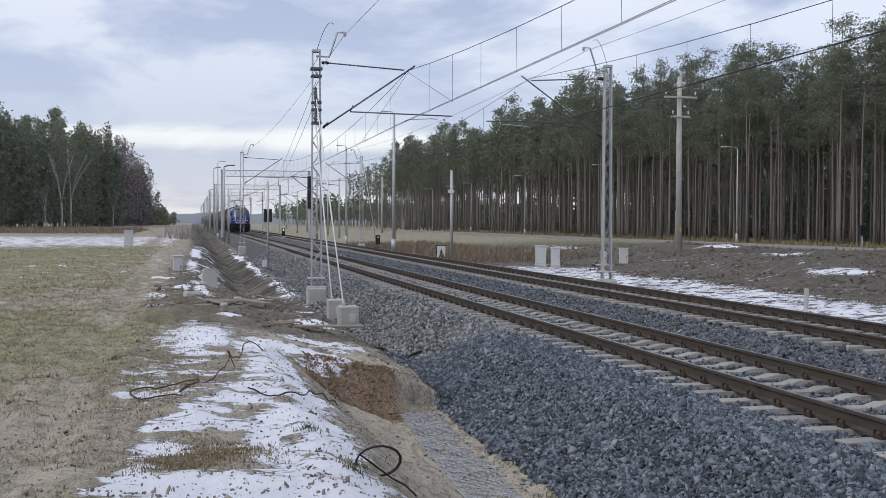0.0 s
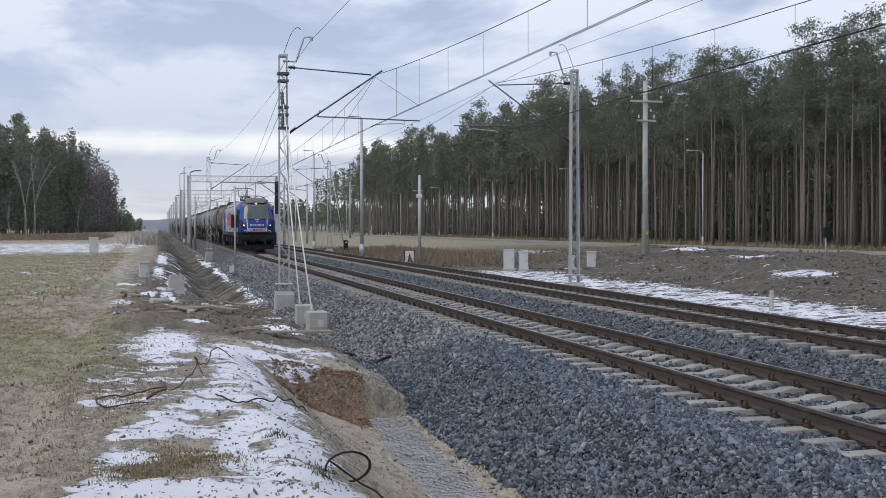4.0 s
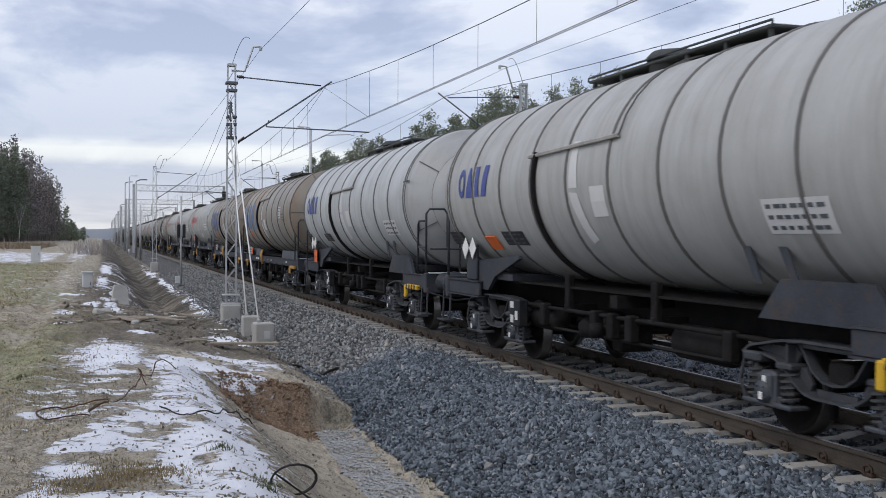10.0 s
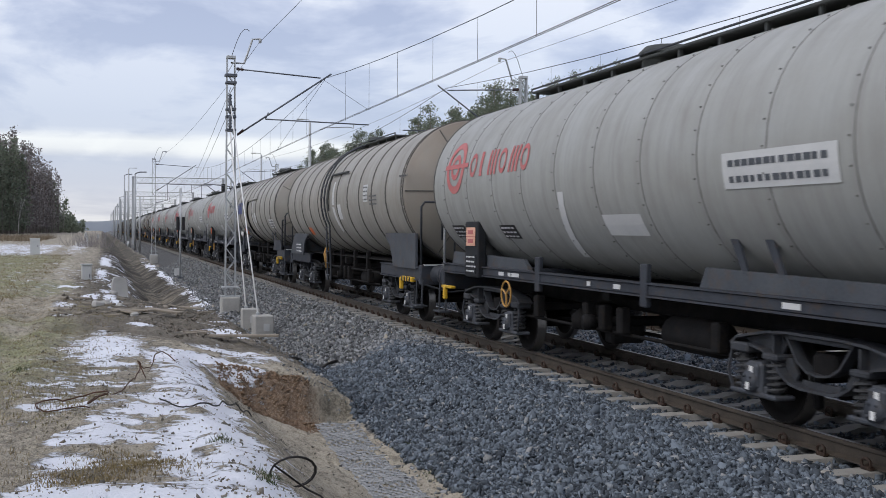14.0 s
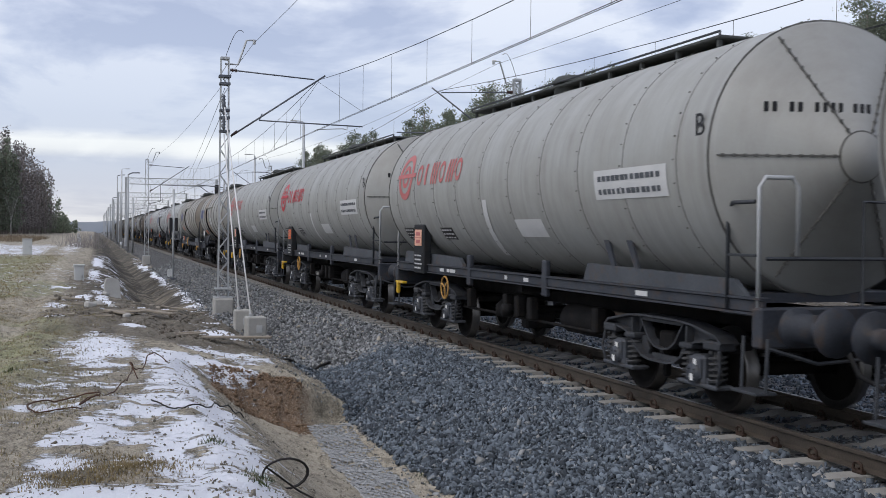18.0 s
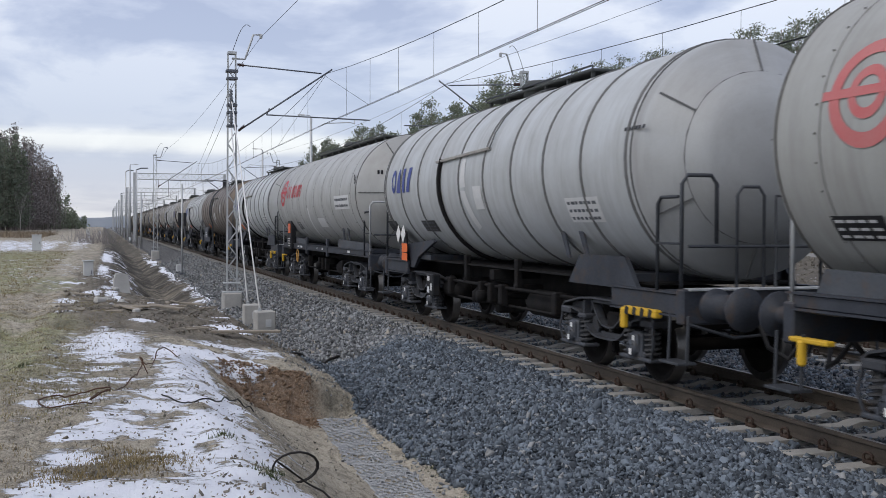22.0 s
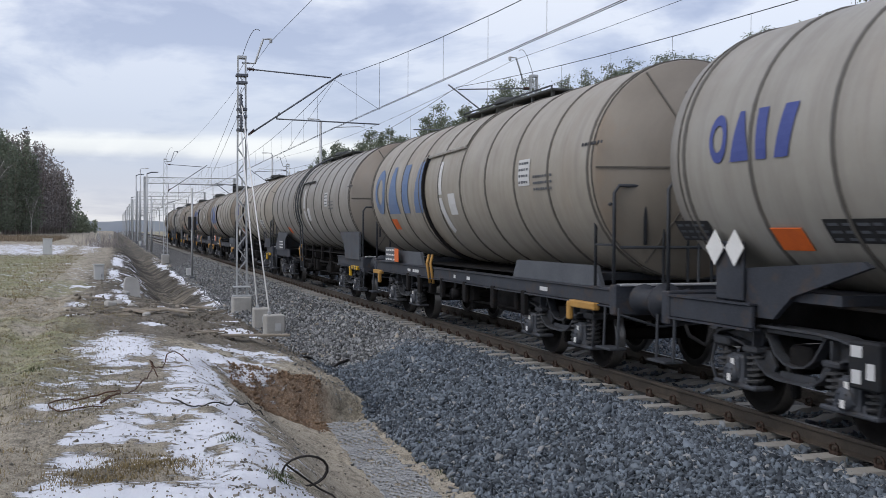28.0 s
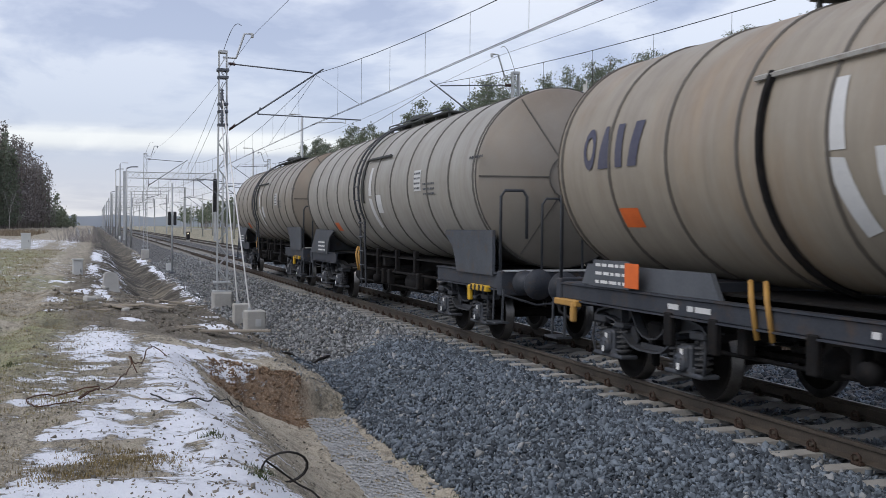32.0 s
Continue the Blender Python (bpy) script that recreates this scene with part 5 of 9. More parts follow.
def bogie_parts():
    """(name, mesh, pose) of one two-axle freight bogie; wheelsets turn."""
    out = [("bolster", Build().box((0, 0, 0.70), (2.0, 0.34, 0.22), 0.03).box((0, 0, 0.86), (0.5, 0.5, 0.12), 0.03).box((0, 1.24, 0.74), (1.9, 0.09, 0.12), 0.02)
            .box((0, -1.24, 0.74), (1.9, 0.09, 0.12), 0.02).mesh("bolster", BOGIE), None)]
    F = Matrix(((0, 0, 1, -0.02), (1, 0, 0, 0), (0, 1, 0, 0), (0, 0, 0, 1)))
    b = Build()
    # top and belly flanges, the web between them with its three openings
    top = [(-1.33, 0.79), (-1.22, 0.865), (-1.0, 0.905), (-0.72, 0.955), (-0.4, 0.975), (0.4, 0.975), (0.72, 0.955), (1.0, 0.905), (1.22, 0.865), (1.33, 0.79)]
    belly = [(-1.02, 0.80), (-0.80, 0.765), (-0.64, 0.68), (-0.50, 0.56), (-0.36, 0.485), (-0.2, 0.46), (0.2, 0.46), (0.36, 0.485), (0.50, 0.56), (0.64, 0.68), (0.80, 0.765), (1.02, 0.80)]
    ribbon(b, top, -0.13, 0.10, 0.026)
    ribbon(b, belly, -0.12, 0.09, 0.026)
    for s in (-1, 1):
        b.prism([(s * y, z) for y, z in ((1.25, 0.84), (0.72, 0.945), (0.60, 0.945), (0.52, 0.84), (0.62, 0.70), (0.80, 0.765), (1.02, 0.80))][::s], 0.03, F)
        b.prism([(s * y, z) for y, z in ((0.62, 0.70), (0.50, 0.57), (0.38, 0.50), (0.34, 0.57), (0.44, 0.72))][::s], 0.03, F)
        ribbon(b, [(s * 0.50, 0.96), (s * 0.30, 0.70), (s * 0.16, 0.62), (0, 0.60)], -0.07, 0.05, 0.022)
        b.box((-0.03, s * 0.62, 0.80), (0.17, 0.03, 0.26), 0.006)
        b.box((-0.03, s * 1.16, 0.76), (0.24, 0.30, 0.10), 0.02).box((-0.03, s * 0.64, 0.71), (0.24, 0.24, 0.07), 0.02)
        b.tube([(-0.12, s * 1.30, 0.72), (-0.14, s * 1.34, 0.50), (-0.12, s * 1.26, 0.30)], 0.018, 5)
    b.box((0.0, 0, 0.50), (0.04, 0.55, 0.07)).box((-0.02, 0, 0.93), (0.10, 0.9, 0.05), 0.01)
    side = b.mesh("side_frame", FRAME_IRON)
    box = Build().box((0, 0, 0.47), (0.26, 0.27, 0.34), 0.035).box((-0.13, 0, 0.50), (0.06, 0.22, 0.24), 0.02).cyl((-0.10, 0, 0.44), (-0.19, 0, 0.44), 0.105, 14)
    box.box((-0.02, 0, 0.315), (0.24, 0.78, 0.05), 0.015).box((-0.02, 0.20, 0.36), (0.2, 0.05, 0.10), 0.01).box((-0.02, -0.20, 0.36), (0.2, 0.05, 0.10), 0.01)
    for a in range(4):
        t = math.pi / 4 + a * math.pi / 2
        box.cyl((-0.18, 0.075 * math.cos(t), 0.44 + 0.075 * math.sin(t)), (-0.205, 0.075 * math.cos(t), 0.44 + 0.075 * math.sin(t)), 0.016, 6)
    box = box.mesh("axle_box", AXLE_BOX)
    b = Build()
    b.tube([(0.088 * math.cos(2 * math.pi * t), 0.088 * math.sin(2 * math.pi * t), 0.35 + 0.34 * t / 5.5) for t in np.linspace(0, 5.5, 50)], 0.019, 5)
    b.cyl((0, 0, 0.33), (0, 0, 0.70), 0.055, 8)
    spring = b.mesh("coil_spring", SPRING)
    plate = Build().box((0, 0, 0), (0.008, 0.06, 0.075), 0.002).mesh("marking_plate", WHITE)
    for s in (-1, 1):
        out.append(("side_frame", side, pose(s * 1.0, 0, 0, 0, 0, 0 if s < 0 else 180)))
        for a in (-0.9, 0.9):
            out.append(("axle_box", box, pose(s * 1.02, a, 0, 0, 0, 0 if s < 0 else 180)))
            for d in (-0.27, 0.27):
                out.append(("coil_spring", spring, pose(s * 1.05, a + d, 0)))
    for a in (-0.9, 0.9):
        for z in (0.56, 0.40):
            out.append(("marking_plate", plate, pose(-1.226 if z < 0.5 else -1.184, a - 0.02, z)))
    out.append(("brake_rigging", Build().box((0, 0, 0.42), (1.6, 0.10, 0.10), 0.02).box((-0.75, 0.38, 0.42), (0.10, 0.07, 0.40), 0.02).box((0.75, 0.38, 0.42), (0.10, 0.07, 0.40), 0.02)
                .box((-0.75, -0.38, 0.42), (0.10, 0.07, 0.40), 0.02).box((0.75, -0.38, 0.42), (0.10, 0.07, 0.40), 0.02).mesh("brake_rigging", BOGIE), None))
    return out


def wheel_build(b, s, r, x=0.75):
    """One flanged wheel at s * x, turning about the x axis."""
    m = pose(s * x, 0, 0, 0, 90 * s, 0)
    b.slot = 0
    b.lathe([(0.09, 0.10), (0.09, 0.05), (0.14, 0.03), (r * 0.62, -0.02), (r * 0.80, 0.0), (r * 0.84, 0.055), (r * 0.975, 0.062)], m, 28)
    b.slot = 1
    b.lathe([(r * 0.975, 0.062), (r, 0.05), (r + 0.005, -0.04), (r + 0.03, -0.055), (r + 0.03, -0.075), (r * 0.86, -0.08)], m, 28)
    b.slot = 0
    b.lathe([(r * 0.86, -0.08), (r * 0.8, -0.03), (0.12, -0.05), (0.09, -0.1)], m, 28)


def wheelset_mesh(r=0.46):
    b = Build()
    for s in (-1, 1):
        wheel_build(b, s, r)
    b.cyl((-1.05, 0, 0), (1.05, 0, 0), 0.08, 10)
    for t in (0.3, 2.4, 4.5):
        b.box((-0.815, 0.26 * math.cos(t), 0.26 * math.sin(t)), (0.012, 0.05, 0.05), 0.004)
    return b.mesh("wheelset", WHEEL, TYRE)


BOGIE_PARTS, WHEELSET = bogie_parts(), wheelset_mesh()


def text_mesh(word, size, material, name):
    """A word in the built-in font, as a thin mesh in the xy plane."""
    c = bpy.data.curves.new(name, "FONT")
    c.body, c.size, c.extrude, c.align_x = word, size, 0.003, "CENTER"
    ob = bpy.data.objects.new(name, c)
    scene.collection.objects.link(ob)
    me = bpy.data.meshes.new_from_object(ob.evaluated_get(bpy.context.evaluated_depsgraph_get()))
    bpy.data.objects.remove(ob)
    me.materials.clear()
    me.materials.append(material)
    return me


LETTER_A, LETTER_B = text_mesh("A", 0.34, BLACK, "letter"), text_mesh("B", 0.34, BLACK, "letter")


def block_word(R, y, a, h, w, gap, material, name):
    """Four plain blocks in the place of a company mark: ring, wedge, bar, hourglass. The first is at the +y end."""
    blocks = [Build() for _ in range(4)]
    e = 0.012
    mark_ring(blocks[0], R, y - w / 2, a, h * 0.28, h * 0.50, sx=w / h * 0.95, e=e)
    y1 = y - w - gap
    mark4(blocks[1], R, [(y1, a - h / 2), (y1 - w, a - h / 2), (y1 - w * 0.62, a + h / 2), (y1 - w * 0.38, a + h / 2)], e=e)
    y2 = y1 - w - gap * 0.6
    mark(blocks[2], R, y2 - w * 0.22, y2 - w * 0.72, a - h / 2, a + h / 2, e=e)
    y3 = y2 - w - gap * 0.6
    mark4(blocks[3], R, [(y3, a - h / 2), (y3 - w * 0.62, a - h / 2), (y3 - w, a + h / 2), (y3 - w * 0.38, a + h / 2)], e=e)
    return [b.mesh(name, material) for b in blocks]


def red_emblem(R, y, a, material, name="emblem"):
    """A round target-shaped mark with a bar through it."""
    b = Build()
    mark_ring(b, R, y, a, 0.34, 0.47, n=28)
    mark_ring(b, R, y, a, 0.14, 0.23, n=24)
    mark(b, R, y + 0.56, y - 0.66, a - 0.03, a + 0.05, nv=1, e=0.011)
    return b.mesh(name, material)


def red_word(R, y, a, material, name="lettering"):
    """Plain rounded blocks in the place of a company name."""
    out = []
    h, w = 0.41, 0.32
    for i, k in enumerate("o|#o#o"):
        yy = y - i * 0.45
        if k == "o":
            out.append(Build())
            mark_ring(out[-1], R, yy - w / 2, a, h * 0.32, h * 0.50, sx=0.78)
        elif k == "|":
            out.append(Build())
            mark(out[-1], R, yy - 0.04, yy - 0.16, a - h / 2, a + h / 2)
        else:
            for d in (0.0, 0.14, 0.28):
                out.append(Build())
                mark(out[-1], R, yy - d + 0.03, yy - d - 0.05, a - h / 2, a + h / 2, slant=0.02 * i)
    return [b.mesh(name, material) for b in out]


def bars_panel(R, y, a, w, h, rows, cols, ground, ink, seed):
    """A pale or dark panel with rows of unreadable writing as bars."""
    rr = random.Random(seed)
    base, bars = Build(), Build()
    if ground:
        mark(base, R, y, y - w, a - h / 2, a + h / 2, nv=4)
    for i in range(rows):
        az = a + h / 2 - h * (i + 0.75) / (rows + 0.25)
        x = y - w * 0.06
        for j in range(cols):
            ww = w * 0.84 / cols * rr.uniform(0.6, 0.95)
            mark(bars, R, x, x - ww, az - h * 0.10 / rows, az + h * 0.26 / rows, nv=1, e=0.012)
            x -= w * 0.88 / cols
    return (base.mesh("data_panel", ground) if ground else None), bars.mesh("inscription", ink)


def flat_panel(y, z, x, w, h, rows, ground, ink, seed):
    rr = random.Random(seed)
    base = Build().box((x, y, z), (0.014, w, h), 0.003)
    bars = Build()
    for i in range(rows):
        zz = z + h / 2 - h * (i + 0.6) / (rows + 0.2)
        yy = y + w * 0.42
        while yy > y - w * 0.36:
            ww = w * rr.uniform(0.06, 0.2)
            bars.box((x - 0.009, yy - ww / 2, zz), (0.004, ww, h * 0.34 / rows))
            yy -= ww + w * 0.05
    return base.mesh("data_panel", ground), bars.mesh("inscription", ink)


SADDLE_C = plain("dark_grey_saddle_paint", (0.050, 0.057, 0.068), (0.095, 0.104, 0.117), 0.6, 0.05, 2, 30, 0.1, 0.003, rust=(0.10, 0.07, 0.05))


GUTTER = plain("pale_gutter_steel", (0.30, 0.29, 0.27), (0.44, 0.43, 0.40), 0.6, 0, 3, 40, 0.1, 0.002, rust=(0.16, 0.10, 0.06))


def wagon_type(kind):
    """All parts of a wagon kind: (name, mesh, pose, level), level 'colour' marks painted tank steel."""
    L = 16.5 if kind == "C" else 14.2
    h, R = L / 2, 1.50 if kind == "C" else TR
    P = []
    T = along(Matrix.Translation((0, 0, TZ)))
    cap = {"A": [(R, h - 1.22), (R * 0.985, h - 1.14), (0.30, h - 0.82), (0, h - 0.80)],
           "D": [(R, h - 1.55), (R * 0.975, h - 1.30), (1.02, h - 1.10), (1.02, h - 1.06), (0.7, h - 0.92), (0.3, h - 0.84), (0, h - 0.83)],
           "E": [(R, h - 1.28), (R * 0.975, h - 1.18), (0.26, h - 0.78), (0.25, h - 0.74), (0, h - 0.735)],
           "C": [(R, h - 1.05), (R * 0.98, h - 0.96), (0.36, h - 0.66), (0, h - 0.64)]}[kind]
    back = {"A": 0.12, "D": 0.22, "E": 0.52, "C": -0.22}[kind]      # how much further the tank reaches at its rear
    lead = {"A": 0.30, "D": 0.05, "E": 0.0, "C": -0.15}[kind]
    rear, cap = [(r, z + back) for r, z in cap], [(r, z + lead) for r, z in cap]
    P.append(("tank", Build().lathe([(R, -cap[0][1]), (R, 0.0), (R, rear[0][1])], T, 56).mesh("tank", TANK), None, "colour"))
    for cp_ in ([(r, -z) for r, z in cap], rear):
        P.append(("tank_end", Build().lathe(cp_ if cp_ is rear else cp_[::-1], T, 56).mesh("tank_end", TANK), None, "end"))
    ring = cap[0][1]
    # seams of the conical ends
    for s, cp_ in ((-1, cap), (1, rear)):
        b = Build()
        for k in range(6):
            t = k * math.pi / 3 + (0 if kind in "ACE" else 0.5)
            (r0, z0), (r1, z1) = cp_[1], cp_[2]
            b.tube([(r * math.cos(t) * 1.003, s * (z + 0.006), TZ + r * math.sin(t)) for r, z in ((r0, z0), (r1, z1))], 0.010 if kind == "E" else 0.014, 4)
            for i in range(11 if kind == "E" else 0):
                f = (i + 0.5) / 11
                r, z = r0 + (r1 - r0) * f, z0 + (z1 - z0) * f
                b.box((r * math.cos(t), s * (z + 0.008), TZ + r * math.sin(t)), (0.03, 0.026, 0.03))
        b.tube([(cp_[2][0] * math.cos(t), s * (cp_[2][1] + 0.012), TZ + cp_[2][0] * math.sin(t)) for t in np.linspace(0, 2 * math.pi, 25)[:-1]], 0.014, 4, closed=True)
        b.tube([(R * 1.003 * math.cos(t), s * cp_[0][1], TZ + R * 1.003 * math.sin(t)) for t in np.linspace(0, 2 * math.pi, 49)[:-1]], 0.014, 4, closed=True)
        P.append(("end_seam", b.mesh("end_seam", BAND), None, "colour"))
    reach = rear[0][1]
    if kind == "E":
        thin = ring_mesh(R, 0.014, 0.005, "seam_ring")
        thin.materials.clear()
        thin.materials.append(SEAM)
        stud = Build()
        for k in range(36):
            t = 2 * math.pi * k / 36
            stud.box((R * 1.005 * math.cos(t), 0, TZ + R * 1.005 * math.sin(t)), (0.016, 0.016, 0.016))
        stud = stud.mesh("rivets", SEAM)
        for k in range(10):
            y = -ring + 0.62 + (ring + reach - 1.24) * k / 9
            P.append(("seam_ring", thin, pose(0, y, TZ), "colour"))
            P.append(("rivets", stud, pose(0, y + 0.06, 0), "colour"))
    else:
        rib = ring_mesh(R, 0.026, 0.020, "band")
        n = 12 if kind == "C" else 10
        for k in range(n):
            y = -ring + 0.12 + (ring + reach - 0.24) * k / (n - 1)
            P.append(("band", rib, pose(0, y, TZ), "colour"))
    # top walkway and filling dome
    wl_, wz = (4.6, TZ + R + 0.09)
    if kind == "E":
        wl_ = 8.6
    P.append(("filling_dome", Build().lathe([(0.34, -0.3), (0.34, 0.12), (0.38, 0.12), (0.38, 0.16), (0.30, 0.24), (0, 0.26)], pose(0.0, 0.4, TZ + R + 0.02), 16).mesh("filling_dome", WALKWAY), None, ""))
    decks = [(-wl_ / 2, wl_ / 2, "short_deck" if kind == "A" else "")] + ([(-ring - 0.25, 2.3, "long_deck")] if kind == "A" else [])
    for w0, w1, which in decks:
        b = Build().box((0, (w0 + w1) / 2, wz), (0.72, w1 - w0, 0.04), 0.01)
        bays = int((w1 - w0) / 0.9)
        for k in range(bays + 1):
            y = w0 + 0.1 + k * (w1 - w0 - 0.2) / bays
            b.box((-0.3, y, wz - 0.11), (0.05, 0.05, 0.2)).box((0.3, y, wz - 0.11), (0.05, 0.05, 0.2))
        P.append(("walkway", b.mesh("walkway", WALKWAY), None, which))
        for sx in (-1, 1):
            rail_ = Build().tube([(sx * 0.36, w0, wz), (sx * 0.36, w0, wz + 0.06), (sx * 0.36, w1, wz + 0.06), (sx * 0.36, w1, wz)], 0.016, 5)
            P.append(("walkway_rail", rail_.mesh("walkway_rail", RAILING), None, which))
    if kind == "A":
        for sx in (-1, 1):
            stile = Build().tube([(sx * 0.24, w0 + 0.02, wz + 0.05), (sx * 0.24, w0 - 0.06, wz - 0.05), (sx * 0.24, -h + 0.62, 1.25)], 0.024, 5)
            P.append(("ladder_rail", stile.mesh("ladder_rail", RAILING), None, "long_deck"))
        rung = Build().cyl((-0.24, 0, 0), (0.24, 0, 0), 0.014, 5).mesh("ladder_rung", RAILING)
        for f in np.linspace(0.06, 0.94, 9):
            P.append(("ladder_rung", rung, pose(0, w0 - 0.06 + (-h + 0.62 - w0 + 0.06) * f, wz - 0.05 + (1.30 - wz) * f), "long_deck"))
    # drip gutter and white stripe at the middle
    if kind in "AD":
        G = on_tank(R, 0.035)
        gy_, ga = (1.75, 0.28) if kind == "D" else (1.5, 0.45)
        pts = [G(Vector((gy_, R * a, 0))) for a in np.linspace(-1.35, ga, 14)]
        P.append(("drip_strip", Build().tube(pts, 0.040, 5).mesh("drip_strip", BOGIE), None, ""))
        pts = [G(Vector((gy_ + 0.25, R * (ga - 0.03), 0))), G(Vector((0.4, R * ga, 0))), G(Vector((-0.75, R * (ga + 0.02), 0)))]
        P.append(("drip_gutter", Build().tube(pts, 0.032, 5).mesh("drip_gutter", GUTTER), None, ""))
        pts = [G(Vector((-0.75, R * a, 0))) for a in np.linspace(ga + 0.02, 1.40, 7)]
        P.append(("gutter_end", Build().tube(pts, 0.014, 4).mesh("gutter_end", BAND), None, "colour"))
    if kind == "C":
        G = on_tank(R, 0.10)
        for d in (-0.21, 0.21):
            pts = [(-R * 0.93, 0.7 + d, 0.55)] + [G(Vector((0.7 + d, R * a, 0))) for a in np.linspace(-0.45, 1.3, 12)]
            P.append(("ladder_rail", Build().tube(pts, 0.026, 5).mesh("ladder_rail", RAILING), None, ""))
        rung = Build().cyl((0, -0.21, 0), (0, 0.21, 0), 0.016, 5).mesh("ladder_rung", RAILING)
        for z in np.linspace(0.7, 2.0, 5):
            P.append(("ladder_rung", rung, pose(-R * 0.95 - 0.04 * (z - 0.5), 0.7, z), ""))
        for a in np.linspace(-0.35, 1.25, 9):
            P.append(("ladder_rung", rung, Matrix.Translation(G(Vector((0.7, R * a, 0)))), ""))
        G = on_tank(R, 0.05)
        pts = [G(Vector((0.3, R * a, 0))) for a in np.linspace(-0.2, 0.45, 5)] + [G(Vector((-1.6, R * 0.45, 0)))]
        P.append(("drip_gutter", Build().tube(pts, 0.032, 5).mesh("drip_gutter", WALKWAY), None, ""))
    if kind == "E":
        stripes = [[(1.08, -1.36), (0.88, -1.36), (0.62, -0.28), (0.80, -0.28)]]
        panel = (-0.35, -1.35, -0.92, -0.62)
    else:
        y = 0.75 if kind != "C" else 0.05
        stripes = [[(y - 0.14, -0.15), (y - 0.40, -0.15), (y - 0.36, 0.48), (y - 0.18, 0.48)],
                   [(y - 0.36, -0.95), (y - 0.58, -0.88), (y - 0.38, -0.22), (y - 0.13, -0.20)]]
        panel = (y - 0.75, y - 1.15, -0.55, -0.15)
    for corners in stripes:
        b = Build()
        mark4(b, R, corners, 2, 6)
        P.append(("white_stripe", b.mesh("white_stripe", PANEL_GREY), None, ""))
    b = Build()
    mark(b, R, *panel, nv=2)
    P.append(("data_panel", b.mesh("data_panel", PANEL_GREY), None, ""))
    # frame
    sz = 1.25 if kind == "E" else 1.06
    runs = [(0, L - 1.3)] if kind in "AE" else [(-(h - 2.3), 3.2), (h - 2.3, 3.2)] if kind == "C" else [(-(h - 1.55), 1.7), (h - 1.55, 1.7)]
    deep = {"A": 0.22, "E": 0.15, "D": 0.26, "C": 0.26}[kind]
    for sx in (-1, 1):
        for yc, run in runs:
            b = Build().box((sx * 1.22, yc, sz), (0.05, run, deep - 0.03), 0.008)
            b.box((sx * 1.20, yc, sz + deep / 2), (0.14, run, 0.022)).box((sx * 1.20, yc, sz - deep / 2), (0.14, run, 0.022))
            P.append(("side_sill", b.mesh("side_sill", FRAME_BLUE), None, ""))
    if kind in "DC":
        for yc in (-2.1, -0.7, 0.9, 2.3) if kind == "C" else (-0.9, 1.6):
            P.append(("sill_bracket", Build().box((-0.98, yc, 1.16), (0.10, 0.14, 0.5), 0.015).box((-0.8, yc, 0.94), (0.5, 0.10, 0.10), 0.015).mesh("sill_bracket", BOGIE), None, ""))
        P.append(("brake_pipe", Build().cyl((-1.02, -(h - 3.6), 0.92), (-1.02, h - 3.6, 0.90), 0.032, 6).mesh("brake_pipe", BOGIE), None, ""))
        P.append(("air_tank", Build().lathe([(0.0, -0.5), (0.14, -0.47), (0.18, -0.40), (0.18, 0.40), (0.14, 0.47), (0, 0.5)], along(pose(-0.85, 2.6, 0.72)), 14).mesh("air_tank", BOGIE), None, ""))
    else:
        for yc in ((-1.3, 1.9) if kind == "E" else (-3.3, -1.9, -0.4, 1.0, 2.6, 3.5)):
            P.append(("sill_bracket", Build().box((-1.235, yc, 1.30 if kind == "E" else 0.80), (0.08, 0.16, 0.52 if kind == "E" else 0.38), 0.015).mesh("sill_bracket", FRAME_BLUE if kind == "E" else BOGIE), None, ""))
        b = Build()
        for q, ww in ((3.4, 0.22), (3.05, 0.12), (2.8, 0.3), (0.2, 0.10), (-0.6, 0.18), (-4.1, 0.28)):
            b.box((-1.252, q, sz), (0.006, ww, 0.06))
        P.append(("inscription", b.mesh("inscription", PANEL_GREY), None, ""))
    P.append(("centre_sill", Build().box((0, 0, 1.0), (0.5, L - 1.4, 0.34), 0.02).box((0, 0, 1.12), (2.2, 0.2, 0.16)).mesh("centre_sill", BOGIE), None, ""))
    P.append(("floor_pan", Build().box((0, 0, 1.235), (2.0, L - 3.5, 0.03)).mesh("floor_pan", BOGIE), None, ""))
    for sy in (-1, 1):
        P.append(("headstock", Build().box((0, sy * (h - 0.70), 1.04), (2.55, 0.16, 0.40), 0.02).box((0, sy * (h - 1.05), 1.17), (2.45, 0.75, 0.05), 0.01).mesh("headstock", FRAME_BLUE), None, ""))
        if kind == "C":
            for sx in (-1, 1):
                cut = [(-1.05, 1.15), (0.7, 1.15), (0.8, 1.40), (0.95, 1.60), (1.35, 1.80), (1.30, 1.88), (-1.05, 1.88)] if sy < 0 else \
                    [(1.15, 1.15), (1.15, 1.30), (0.85, 1.55), (0.50, 1.82), (-1.65, 1.82), (-1.70, 1.76), (-1.25, 1.60), (-1.08, 1.40), (-1.0, 1.15)]
                b = Build().prism(cut, 0.05,
                                  Matrix(((0, 0, 1, sx * 1.27 - 0.02), (1, 0, 0, sy * (h - 2.0)), (0, 1, 0, 0), (0, 0, 0, 1))))
                P.append(("saddle", b.mesh("saddle", SADDLE_C), None, ""))
            P.append(("cross_plate", Build().box((0, sy * (h - 2.6), 1.4), (2.3, 0.06, 0.5)).mesh("cross_plate", SADDLE_C), None, ""))
        else:
